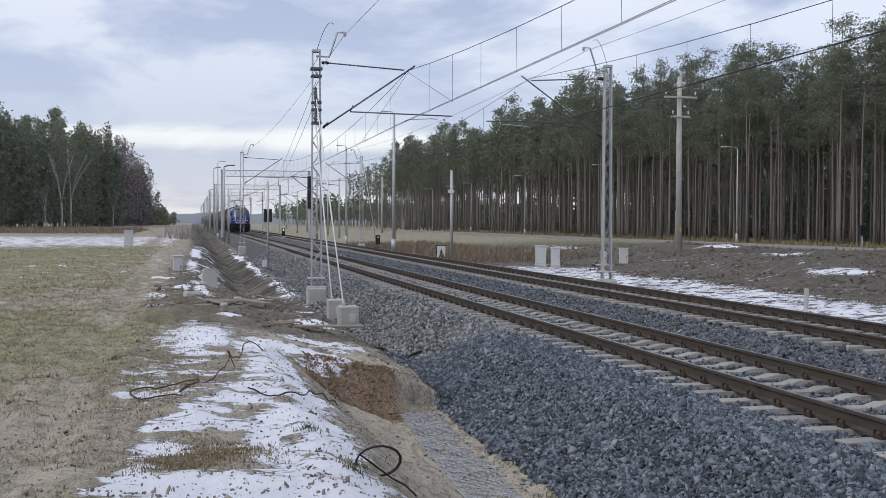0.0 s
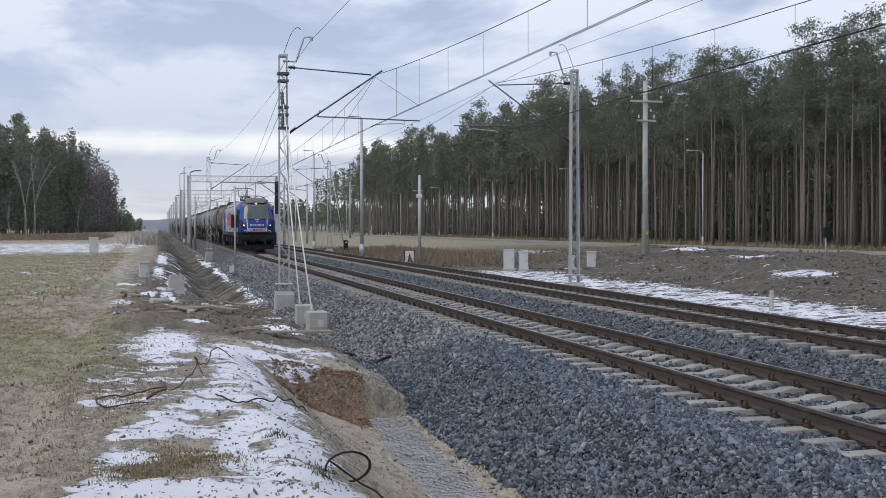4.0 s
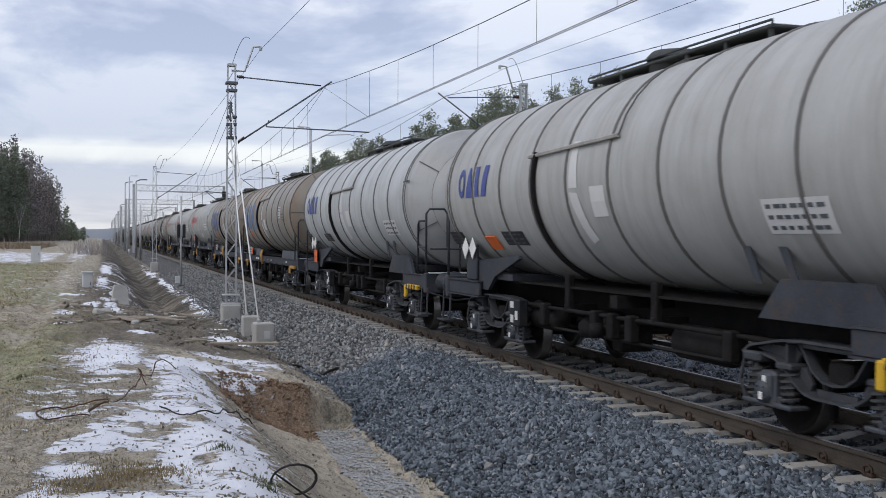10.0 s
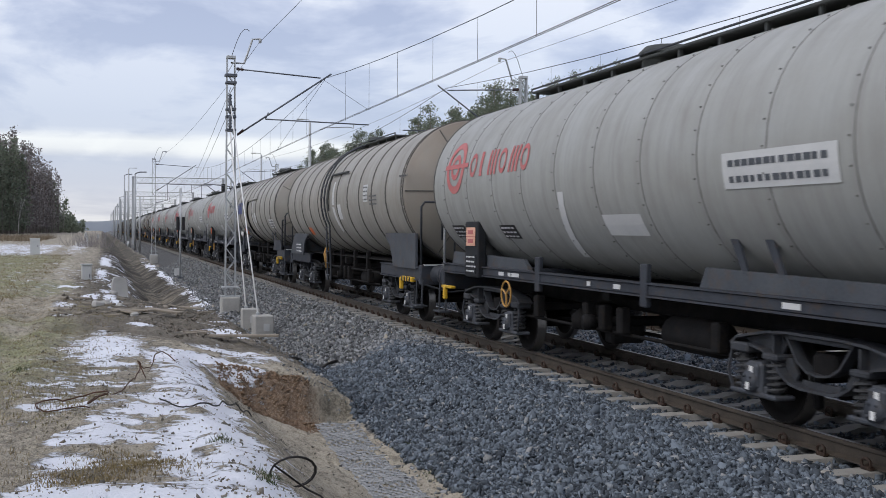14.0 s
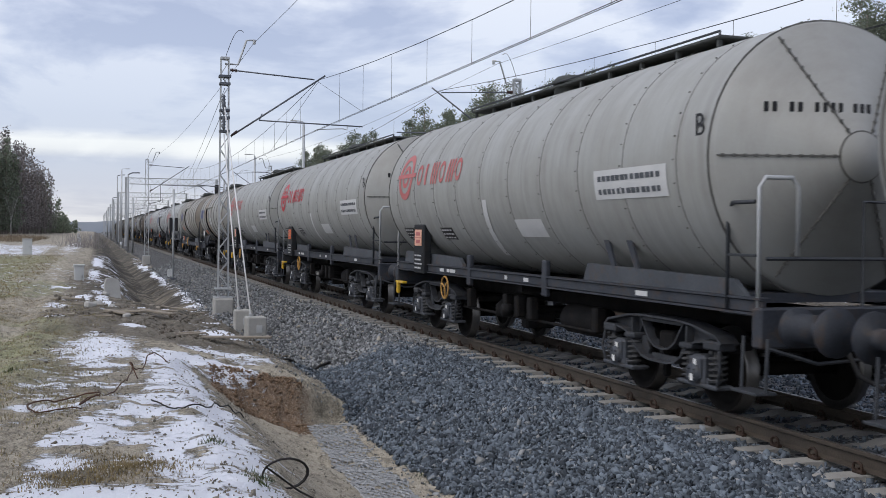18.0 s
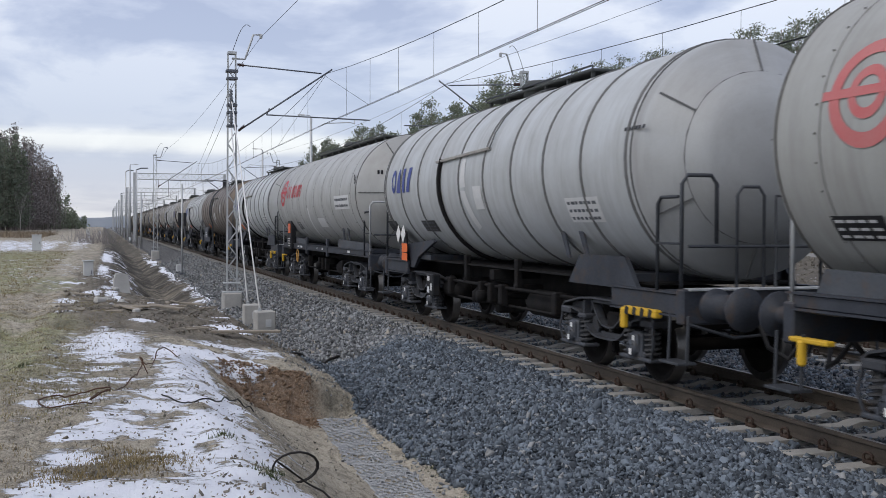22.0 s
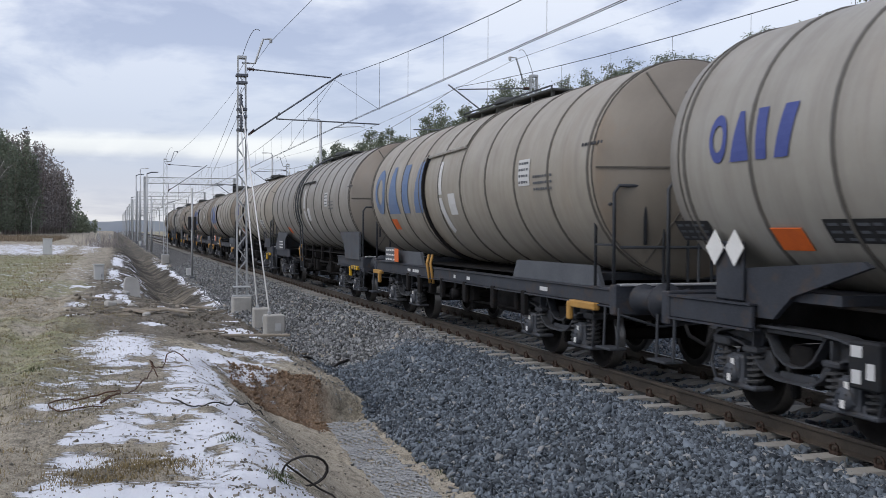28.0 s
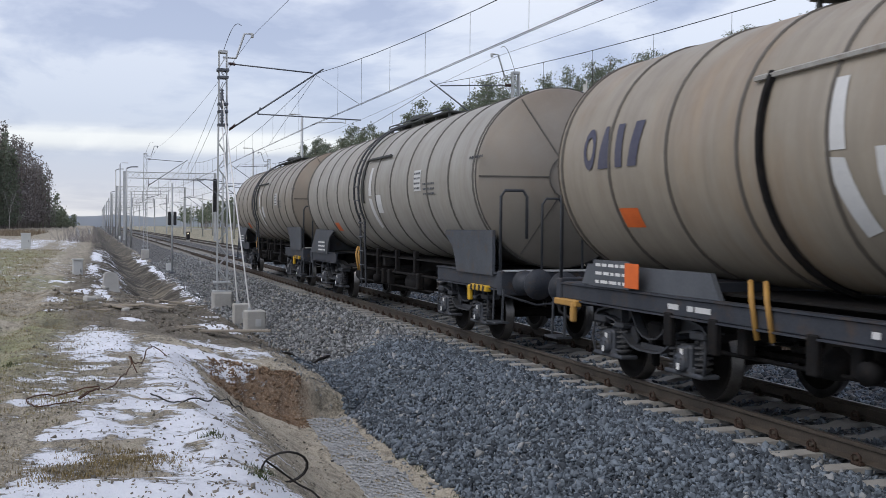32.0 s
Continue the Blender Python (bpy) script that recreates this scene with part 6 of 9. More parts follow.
            w = {"A": 2.6, "D": 1.5, "E": 3.3}[kind]
            paint_ = SADDLE_GREY if kind == "A" else FRAME_BLUE if kind == "D" else SADDLE_C
            for sx in (-1, 1):
                wing = [(-w / 2 - 0.25, 1.16), (w / 2 + 0.25, 1.16), (w / 2 - 0.1, 1.56), (-w / 2 + 0.1, 1.56)]
                if kind == "A":
                    wing = [(-w / 2 - 0.35, 1.16), (w / 2 + 0.35, 1.16), (w / 2 + 0.15, 1.46), (-w / 2 - 0.15, 1.46)]
                if kind == "E":
                    wing = [(-w / 2 - 0.25, 1.28), (w / 2 + 0.25, 1.28), (w / 2 + 0.1, 1.56), (-w / 2 + 0.05, 1.50)]
                if kind == "D" and sy > 0:
                    wing = [(1.05, 1.06), (1.05, 1.50), (0.6, 1.56), (-1.1, 1.67), (-1.2, 1.62), (-0.1, 1.30), (0.2, 1.06)]
                    wing = [(sy * y, z) for y, z in wing]
                b = Build().prism(wing, 0.06,
                                  Matrix(((0, 0, 1, sx * 1.14 - 0.03), (1, 0, 0, sy * (h - 2.85)), (0, 1, 0, 0), (0, 0, 0, 1))))
                P.append(("saddle", b.mesh("saddle", paint_), None, ""))
                for k in (-0.35, 0.25) if kind in "ED" and sy < 0 else ():
                    b = Build().prism([(0, 1.5), (0.10, 1.5), (0.42, 2.0), (0.30, 2.05)], 0.03,
                                      Matrix(((0, 0, 1, sx * 1.17), (-sy * 1.0, 0, 0, sy * (h - 2.85) + k - sy * 0.7), (0, 1, 0, 0), (0, 0, 0, 1))))
                    P.append(("gusset", b.mesh("gusset", FRAME_BLUE), None, ""))
            P.append(("cross_plate", Build().box((0, sy * (h - 2.85), 1.3), (2.2, w, 0.10)).mesh("cross_plate", FRAME_BLUE), None, ""))
        for sx in (-1, 1):
            b = Build().lathe([(0.20, h - 0.62), (0.20, h - 0.56), (0.145, h - 0.56), (0.145, h - 0.30), (0.10, h - 0.30), (0.095, h - 0.06), (0.24, h - 0.05), (0.24, h - 0.01), (0, h)], along(), 16)
            me = b.mesh("buffer", FRAME_BLUE)
            P.append(("buffer", me, pose(sx * 0.875, 0, 1.05, 0, 0, 0 if sy > 0 else 180), ""))
        P.append(("coupling", Build().box((0, sy * (h - 0.42), 1.02), (0.12, 0.5, 0.16), 0.03).tube([(0, sy * (h - 0.2), 1.0), (0.06, sy * (h - 0.02), 0.92), (-0.06, sy * (h - 0.02), 0.86), (0, sy * (h - 0.25), 0.62)], 0.03, 6)
                  .mesh("coupling", BOGIE), None, ""))
        P.append(("air_hose", Build().tube([(-0.35, sy * (h - 0.6), 0.95), (-0.38, sy * (h - 0.3), 0.6), (-0.3, sy * (h - 0.05), 0.5), (-0.2, sy * (h + 0.03), 0.7)], 0.028, 6).mesh("air_hose", RUBBER), None, ""))
        # platform railings and steps
        y = sy * (h - 0.72)
        b = Build().tube([(-1.24, y, 1.2), (-1.24, y, 2.42), (-1.17, y, 2.52), (-0.86, y, 2.52), (-0.79, y, 2.42), (-0.79, y, 1.75)], 0.024, 6)
        P.append(("handrail", b.mesh("handrail", STEEL_GREY if kind == "E" else RAILING), None, ""))
        if kind in "ACD" and sy < 0:
            for x0, x1 in ((-0.52, -0.16), (0.2, 0.62), (0.82, 1.22)):
                b = Build().tube([(x0, y, 1.2), (x0, y, 2.30), (x0 + 0.07, y, 2.40), (x1 - 0.07, y, 2.40), (x1, y, 2.30), (x1, y, 1.2)], 0.020, 6)
                P.append(("handrail", b.mesh("handrail", RAILING), None, ""))
            P.append(("platform_edge", Build().box((0, y - 0.06, 1.235), (2.4, 0.14, 0.03), 0.006).mesh("platform_edge", STEEL_GREY), None, ""))
        if kind == "E" and sy < 0:
            b, q = Build(), 0.0
            for ww in (0.07, 0.07, 0, 0.07, 0.07, 0, 0.06, 0.06, 0.06, 0.06, 0, 0.06, 0.06, 0.06):
                if ww:
                    slope = (cap[2][1] - cap[1][1]) / (cap[1][0] - cap[2][0])
                    xx_, zz_ = -0.95 + q, 0.50
                    b.box((xx_, -(cap[1][1] + (cap[1][0] - math.hypot(xx_, zz_)) * slope + 0.012), TZ + zz_), (ww * 0.75, 0.006, 0.10))
                q += 0.085
            P.append(("number_mark", b.mesh("number_mark", BLACK), None, ""))
        if kind in "ADE" and sy < 0:
            b = Build().tube([(-1.26, y + 0.5, 1.2), (-1.26, y + 0.5, 2.20), (-1.26, y + 0.42, 2.28), (-1.26, y + 0.05, 2.28)], 0.022, 6).cyl((-1.26, y + 0.5, 1.75), (-1.26, y, 1.75), 0.016, 5)
            P.append(("handrail", b.mesh("handrail", RAILING), None, ""))
            P.append(("platform_rail", Build().tube([(-1.15, y, 1.72), (0, y, 1.72), (1.15, y, 1.72)], 0.02, 5).tube([(0, y, 1.2), (0, y, 2.3), (1.2, y, 2.3), (1.2, y, 1.2)], 0.02, 5)
                      .mesh("platform_rail", RAILING), None, ""))
        for sx in (-1, 1):
            b = Build().tube([(sx * 1.26, y - 0.2, 0.95), (sx * 1.28, y - 0.2, 0.42), (sx * 1.28, y + 0.2, 0.42), (sx * 1.26, y + 0.2, 0.95)], 0.020, 5).box((sx * 1.28, y, 0.42), (0.24, 0.42, 0.03), 0.006)
            P.append(("step", b.mesh("step", RAILING), None, ""))
    # brake gear under the floor
    P.append(("air_tank", Build().lathe([(0.0, -0.62), (0.16, -0.58), (0.21, -0.50), (0.21, 0.50), (0.16, 0.58), (0, 0.62)], along(pose(-0.75, -1.7, 0.72)), 16).mesh("air_tank", BOGIE), None, ""))
    P.append(("brake_cylinder", Build().cyl((-0.55, 0.9, 0.74), (-0.55, 1.5, 0.74), 0.19, 14).cyl((-0.55, 1.5, 0.74), (-0.55, 2.2, 0.70), 0.04, 6).mesh("brake_cylinder", BOGIE), None, ""))
    b = Build()
    for yy in (-0.4, 0.1, 0.6, 2.3, -2.6):
        b.box((-1.05, yy, 0.80), (0.14, 0.16, 0.34), 0.02)
    b.cyl((-0.95, -3.2, 0.62), (-0.95, 3.0, 0.60), 0.025, 5).cyl((-0.3, -3.4, 0.55), (-0.3, 3.4, 0.55), 0.03, 5)
    b.lathe([(0.06, 0), (0.16, 0.02), (0.16, 0.2), (0.05, 0.3)], pose(-0.9, 1.1, 0.55), 10)
    b.box((-0.6, 0.4, 0.55), (0.5, 0.25, 0.25), 0.03)
    P.append(("brake_gear", b.mesh("brake_gear", BOGIE), None, ""))
    P.append(("drain_pipe", Build().cyl((0, 0.35, 1.3), (0, 0.35, 0.62), 0.09, 10).tube([(-1.1, 0.35, 0.72), (0, 0.35, 0.72)], 0.07, 8).cyl((-1.1, 0.35, 0.72), (-1.24, 0.35, 0.72), 0.105, 10).mesh("drain_pipe", BOGIE), None, ""))
    if kind in "AC":
        P.append(("hose_loop", Build().tube([(-1.24, 1.6, 0.85), (-1.30, 1.62, 1.25), (-1.22, 1.75, 1.42)], 0.03, 6).tube([(-1.24, 1.85, 0.85), (-1.30, 1.87, 1.25), (-1.22, 2.0, 1.42)], 0.03, 6).mesh("hose_loop", TAN_PAINT), None, ""))
    P.append(("coupler_lever", Build().tube([(-1.2, -(h - 0.62), 0.85), (-0.7, -(h - 0.5), 0.7), (0, -(h - 0.45), 0.75)], 0.02, 5).mesh("coupler_lever", RAILING), None, ""))
    # brake changeover box
    lever = {"A": TAN_PAINT, "C": YELLOW, "D": YELLOW, "E": YELLOW}[kind]
    b = Build().box((-1.27, -(h - 1.55), 0.92), (0.10, 0.80, 0.10), 0.015).box((-1.30, -(h - 1.95), 0.82), (0.08, 0.10, 0.26), 0.02)
    if kind == "E":
        b = Build().box((-1.27, h - 1.05, 0.90), (0.10, 0.55, 0.05), 0.012).box((-1.30, h - 0.95, 0.78), (0.08, 0.08, 0.24), 0.02)
    P.append(("brake_lever", b.mesh("brake_lever", lever), None, ""))
    if kind == "D" or kind == "C":
        b = Build()
        for k in range(4):
            b.box((-1.322, -(h - 1.28 - 0.19 * k), 0.92), (0.006, 0.08, 0.098), 0, (14, 0, 0))
        P.append(("stripe", b.mesh("stripe", BLACK), None, ""))
    if kind == "A":
        P.append(("brake_lever", Build().box((-1.27, h - 1.0, 0.92), (0.10, 0.70, 0.09), 0.015).box((-1.30, h - 1.25, 0.80), (0.08, 0.10, 0.26), 0.02).mesh("brake_lever", TAN_PAINT), None, ""))
    if kind == "E":
        b = Build()
        c = (-1.36, h - 4.2, 0.95)
        b.tube([(c[0], c[1] + 0.20 * math.cos(t), c[2] + 0.20 * math.sin(t)) for t in np.linspace(0, 2 * math.pi, 21)[:-1]], 0.015, 6, closed=True)
        for t in (0.4, 2.5, 4.6):
            b.cyl(c, (c[0], c[1] + 0.20 * math.cos(t), c[2] + 0.20 * math.sin(t)), 0.016, 5)
        P.append(("handbrake_wheel", b.mesh("handbrake_wheel", TAN_PAINT), None, ""))
    # plates and panels
    if kind == "E":
        P.append(("plate_holder", Build().box((-1.26, h - 2.5, 1.62), (0.16, 0.66, 0.96), 0.02).mesh("plate_holder", LOCO_DARK), None, ""))
        P.append(("warning_plate", Build().box((-1.352, h - 2.5, 1.84), (0.012, 0.44, 0.32), 0.006).mesh("warning_plate", ORANGE_PALE), None, "plate"))
        b = Build()
        for zz in (1.915, 1.765):
            b.box((-1.360, h - 2.5, zz), (0.004, 0.26, 0.07))
        b.box((-1.360, h - 2.5, 1.84), (0.004, 0.42, 0.012))
        P.append(("plate_mark", b.mesh("plate_mark", LETTER_PINK), None, ""))
        base, bars = flat_panel(h - 2.5, 1.37, -1.346, 0.5, 0.34, 4, LOCO_DARK, PANEL_GREY, 4)
        P += [("data_panel", base, None, ""), ("inscription", bars, None, "")]
        base, bars = bars_panel(R, -3.25, -0.21, 1.75, 0.36, 2, 13, PANEL_GREY, SADDLE_GREY, 5)
        P += [("data_panel", base, None, ""), ("inscription", bars, None, "")]
        for y in (h - 1.30, h - 3.68):
            base, bars = bars_panel(R, y, -0.88, 0.66, 0.26, 3, 4, BLACK, PANEL_GREY, 6)
            P += [("data_panel", base, None, ""), ("inscription", bars, None, "")]
        P.append(("end_letter", LETTER_B, Matrix(((0, 0, -1, -R * 0.985), (-1, 0, 0, -(ring - 0.20)), (0, 1, 0, TZ + 0.22), (0, 0, 0, 1))), ""))
    elif kind == "D":
        P.append(("warning_plate", Build().box((-1.18, h - 2.97, 1.86), (0.012, 0.48, 0.28), 0.006, (0, -38, 0)).mesh("warning_plate", ORANGE), None, "tank_plate"))
        for zz in (1.47, 1.27):
            P.append(("warning_plate", Build().box((-1.262, h - 2.22, zz), (0.012, 0.40, 0.185), 0.006).mesh("warning_plate", ORANGE), None, "stand_plate"))
        for k, yy in enumerate((h - 1.75, h - 2.12)):
            P.append(("hazard_placard", Build().prism([(0, -0.19), (0.17, 0), (0, 0.19), (-0.17, 0)], 0.012, Matrix(((0, 0, -1, -1.26), (1, 0, 0, yy), (0, 1, 0, 1.76), (0, 0, 0, 1)))).mesh("hazard_placard", WHITE), None, ""))
        P.append(("placard_stand", Build().box((-1.20, h - 1.95, 1.52), (0.05, 0.5, 0.62), 0.015).mesh("placard_stand", FRAME_BLUE), None, ""))
        for y, w in ((h - 0.95, 0.7), (h - 3.55, 0.9)):
            base, bars = bars_panel(R, y, -0.87, w, 0.26, 3, 4, BLACK, SADDLE_GREY, 7)
            P += [("data_panel", base, None, ""), ("inscription", bars, None, "")]
        base, bars = bars_panel(R, -3.6, -0.62, 1.0, 0.36, 3, 7, PANEL_GREY, SADDLE_GREY, 8)
        P += [("data_panel", base, None, ""), ("inscription", bars, None, "")]
        P.append(("number_mark", bars_panel(R, -(ring - 0.25), 0.35, 0.6, 0.12, 1, 6, None, BLACK, 9)[1], None, ""))
        P.append(("marker_box", Build().box((-1.20, h - 4.1, 0.78), (0.16, 0.40, 0.42), 0.02).mesh("marker_box", LOCO_DARK), None, ""))
        b = Build().box((-1.283, h - 4.02, 0.90), (0.006, 0.14, 0.10)).box((-1.283, h - 4.2, 0.74), (0.006, 0.10, 0.14)).box((-1.283, h - 4.02, 0.68), (0.006, 0.12, 0.12))
        P.append(("inscription", b.mesh("inscription", PANEL_GREY), None, ""))
    else:
        base, bars = flat_panel(h - 2.3, 1.36, -1.30, 0.95, 0.34, 3, SADDLE_GREY, WHITE, 10)
        P += [("data_panel", base, None, ""), ("inscription", bars, None, "")]
        if kind == "A":
            P.append(("warning_plate", Build().box((-1.312, h - 2.85, 1.36), (0.012, 0.34, 0.30), 0.006).mesh("warning_plate", ORANGE), None, ""))
        b = Build()
        fore, low = (h - 2.6, -0.86) if kind == "A" else (h - 4.0, -1.04)
        mark(b, R, fore, fore - 0.45, low, low + 0.26, nv=2)
        P.append(("warning_plate", b.mesh("warning_plate", ORANGE), None, ""))
        base, bars = bars_panel(R, -3.6, 0.05, 0.45, 0.40, 4, 4, PANEL_GREY, SADDLE_GREY, 11)
        P += [("data_panel", base, None, ""), ("inscription", bars, None, "")]
        P.append(("inscription", bars_panel(R, -4.15, -0.12, 0.8, 0.30, 3, 8, None, SADDLE_GREY, 12)[1], None, ""))
        P.append(("number_mark", bars_panel(R, -(ring - 0.40), 0.32, 0.75, 0.12, 1, 7, None, BLACK, 13)[1], None, ""))
    return P, L


WAGON_KINDS = {k: wagon_type(k) for k in "ACDE"}
MARKS = {
    "big_faded": block_word(TR, 5.6, 0.05, 1.05, 0.92, 0.22, LETTER_FADED, "lettering"),
    "big_blue": block_word(TR, 5.6, 0.05, 1.05, 0.92, 0.22, plain("worn_blue_lettering", (0.06, 0.12, 0.32), (0.10, 0.16, 0.34), 0.55, 0, 3, 40, 0), "lettering"),
    "small_blue": block_word(TR, 5.15, 0.12, 0.50, 0.34, 0.05, LETTER_BLUE, "lettering"),
    "small_dark": block_word(TR, 5.25, 0.16, 0.52, 0.34, 0.06, plain("dark_lettering", (0.06, 0.06, 0.10), (0.10, 0.10, 0.13), 0.6, 0, 3, 40, 0), "lettering"),
}
MARKS_C = {"small_blue": block_word(1.50, 6.05, 0.2, 0.47, 0.31, 0.05, LETTER_FADED, "lettering")}
RED_NEW = (red_emblem(TR, 5.15, 0.30, LETTER_RED), red_word(TR, 4.38, 0.29, LETTER_RED))
RED_OLD = (red_emblem(TR, 5.15, 0.30, LETTER_PINK), red_word(TR, 4.38, 0.29, LETTER_PINK))
PAINTS = {"brown": (0.193, 0.171, 0.143, 0.25), "darkbrown": (0.140, 0.116, 0.098, 0.15), "beige": (0.365, 0.337, 0.284, 0.15), "taupe": (0.307, 0.279, 0.233, 0.12),
          "rusty": (0.302, 0.288, 0.256, 0.9), "tan": (0.335, 0.295, 0.235, 0.32), "cream": (0.428, 0.400, 0.344, 0.28), "grey": (0.386, 0.395, 0.377, 0),
          "pale": (0.432, 0.442, 0.432, 0.02), "white": (0.498, 0.525, 0.535, 0.02), "mottled": (0.375, 0.378, 0.355, 0.8), "stone": (0.358, 0.344, 0.307, 0.08), "ash": (0.316, 0.302, 0.274, 0.05)}
WAYS = {"brown": "grimy brown", "darkbrown": "dark brown", "beige": "dirty beige", "taupe": "grey-brown", "rusty": "rust-streaked", "tan": "tan", "cream": "cream",
        "grey": "plain grey", "pale": "pale grey", "white": "white", "mottled": "rust-mottled grey", "stone": "stone grey", "ash": "ash grey"}
KIND_WORDS = {"A": "banded tank wagon with ochre brake levers", "C": "banded tank wagon with side ladder and deep saddles",
              "D": "banded tank wagon with white hazard placards", "E": "riveted tank wagon with red mark and handbrake wheel"}
SPEED = 21.4
TRAIN = """C16.7brown.small_blue A14.4beige.big_faded.long D13.8pale.small_blue D14.6white.small_blue A14.2rusty.big_faded A14.3taupe.big_blue E14.2grey.new E14.5grey.old E14.2grey.old
C16.7stone D14.2stone.small_blue E14.1grey.new E14.4grey.old E14.3grey.new E15.0grey.old E13.6grey.new E14.2grey.old D14.7mottled.small_blue A15.0stone.small_blue
E14.9grey.old D14.6white.small_blue E14.2pale.new D14.1white.small_blue C16.5darkbrown D14.4white.small_blue D14.9stone.small_blue D13.9pale.small_blue D13.9ash.small_blue
D13.9stone.small_blue A14.4beige.big_faded C16.4ash D13.5cream.small_blue A14.1beige.big_blue A14.7taupe.big_blue A15.9tan.small_dark C16.5stone C16.4taupe"""
MOVERS = []                      # (object, centre's distance ahead at time 0)
TURNERS = []                     # (wheelset, its own place, wheel radius, distance at time 0)


def wagon(code, ahead):
    kind, size = code[0], float(code[1:5])
    paint, word = (code[5:].split(".") + [""])[:2]
    P, L = WAGON_KINDS[kind]
    w = thing("tank_wagon", WAYS[paint] + " " + KIND_WORDS[kind], "tank wagon", None, "wagons of the train")
    place = ahead + size / 2
    rgba = PAINTS[paint]
    # tank ends: rust and brown grime, plus their shade mixed into the paint
    dirt_shade = {"A": 0.55, "C": 0.5, "D": 0.22, "E": 0.08}[kind]
    stained_shaded = tuple(c + (d - c) * dirt_shade for c, d in zip(rgba[:3], (0.155, 0.127, 0.10))) + (min(1.0, rgba[3] + {"A": 0.3, "C": 0.1, "D": 0.0, "E": 0.0}[kind]),)
    left_out = ("tank_plate" if code.startswith("D14.6white") else "stand_plate", "short_deck" if code.endswith("long") else "long_deck")
    for name, me, at, level in P:
        if level in left_out:
            continue
        ob = part(name, me, None, w, at=at, colour=rgba if level == "colour" else stained_shaded if level == "end" else None)
        if name in ("inscription", "number_mark", "plate_mark", "rivets"):
            ob["kind"] = "stuff"
        if level == "plate" and word == "new":
            ob.material_slots[0].link = "OBJECT"
            ob.material_slots[0].material = ORANGE
    if word in MARKS:
        for me in (MARKS_C if kind == "C" else MARKS)[word]:
            part("lettering", me, None, w, "blue lettering block")
    elif word in ("new", "old"):
        emblem, blocks = RED_NEW if word == "new" else RED_OLD
        part("emblem", emblem, None, w, "red target emblem")
        for me in blocks:
            part("lettering", me, None, w, "red lettering block")
    for sy in (-1, 1):
        c = sy * (L / 2 - 2.85)
        bg = part("bogie", BOGIE_PARTS[0][1], None, w, at=pose(0, c, 0))
        for name, me, at in BOGIE_PARTS[1:]:
            part(name, me, None, bg, at=at)
        for a in (-0.9, 0.9):
            ws = part("wheelset", WHEELSET, None, bg, at=pose(0, a, 0.46))
            TURNERS.append((ws, (0, a, 0.46), place + c + a))
    MOVERS.append((w, place))
    return ahead + size


FRONT = 167.35
ahead = FRONT + 20.85
for code in TRAIN.split():
    ahead = wagon(code, ahead)

# ---------------------------------------------------------------- locomotive
# Local space as for the wagons: the front is at -y. Both cabs are alike.
HALF, BACK = 10.15, 0.35
NOSE = [(1.50, 0.34), (1.58, 0.30), (1.85, 0.28), (2.15, 0.31), (2.38, 0.38), (2.55, 0.48), (2.9, 0.74), (3.3, 0.98), (3.55, 1.15), (3.72, 1.32), (3.90, 1.62), (4.02, 2.0)]
NOSE_W = [1.40, 1.41, 1.42, 1.42, 1.41, 1.39, 1.32, 1.24, 1.18, 1.12, 1.02, 0.92]
MAIN_W = [1.50, 1.50, 1.50, 1.50, 1.50, 1.50, 1.50, 1.49, 1.45, 1.37, 1.20, 1.00]
MAIN_Z = [1.50, 1.56, 1.85, 2.15, 2.38, 2.55, 2.9, 3.2, 3.42, 3.58, 3.76, 3.88]


def nose_at(u, z):
    """The front skin at lateral share u (-1 to 1) and height z; distance from the buffer face in y."""
    zs = [p[0] for p in NOSE]
    y = float(np.interp(z, zs, [p[1] for p in NOSE]))
    w = float(np.interp(z, zs, NOSE_W))
    return Vector((u * w, y + 0.12 * u * u + 0.52 * u ** 4, z))


def loco_side(i, t):
    """The flank between the nose's edge (t = 0) and the straight body (t = 1), at height index i."""
    e = nose_at(1, NOSE[i][0])
    m = Vector((MAIN_W[i], 3.0, MAIN_Z[i]))
    k = 1 - (1 - t) ** 2.2
    return Vector((e.x + (m.x - e.x) * k, e.y + (m.y - e.y) * t, e.z + (m.z - e.z) * t))


def flank_x(y, z):
    """Half width of the cab's flank at a distance behind the buffer face and a height."""
    zs, xs = [], []
    for i in range(len(NOSE)):
        front = nose_at(1, NOSE[i][0]).y
        p = loco_side(i, min(1.0, max(0.0, (y - front) / (3.0 - front))))
        zs.append(p.z)
        xs.append(p.x)
    return float(np.interp(z, zs, xs))


def end(p, s):
    """From distance behind the buffer face to local y at the front (s = -1) or rear (s = 1)."""
    return Vector((p[0], s * (HALF - p[1]) - (BACK if s > 0 else 0.0), p[2]))


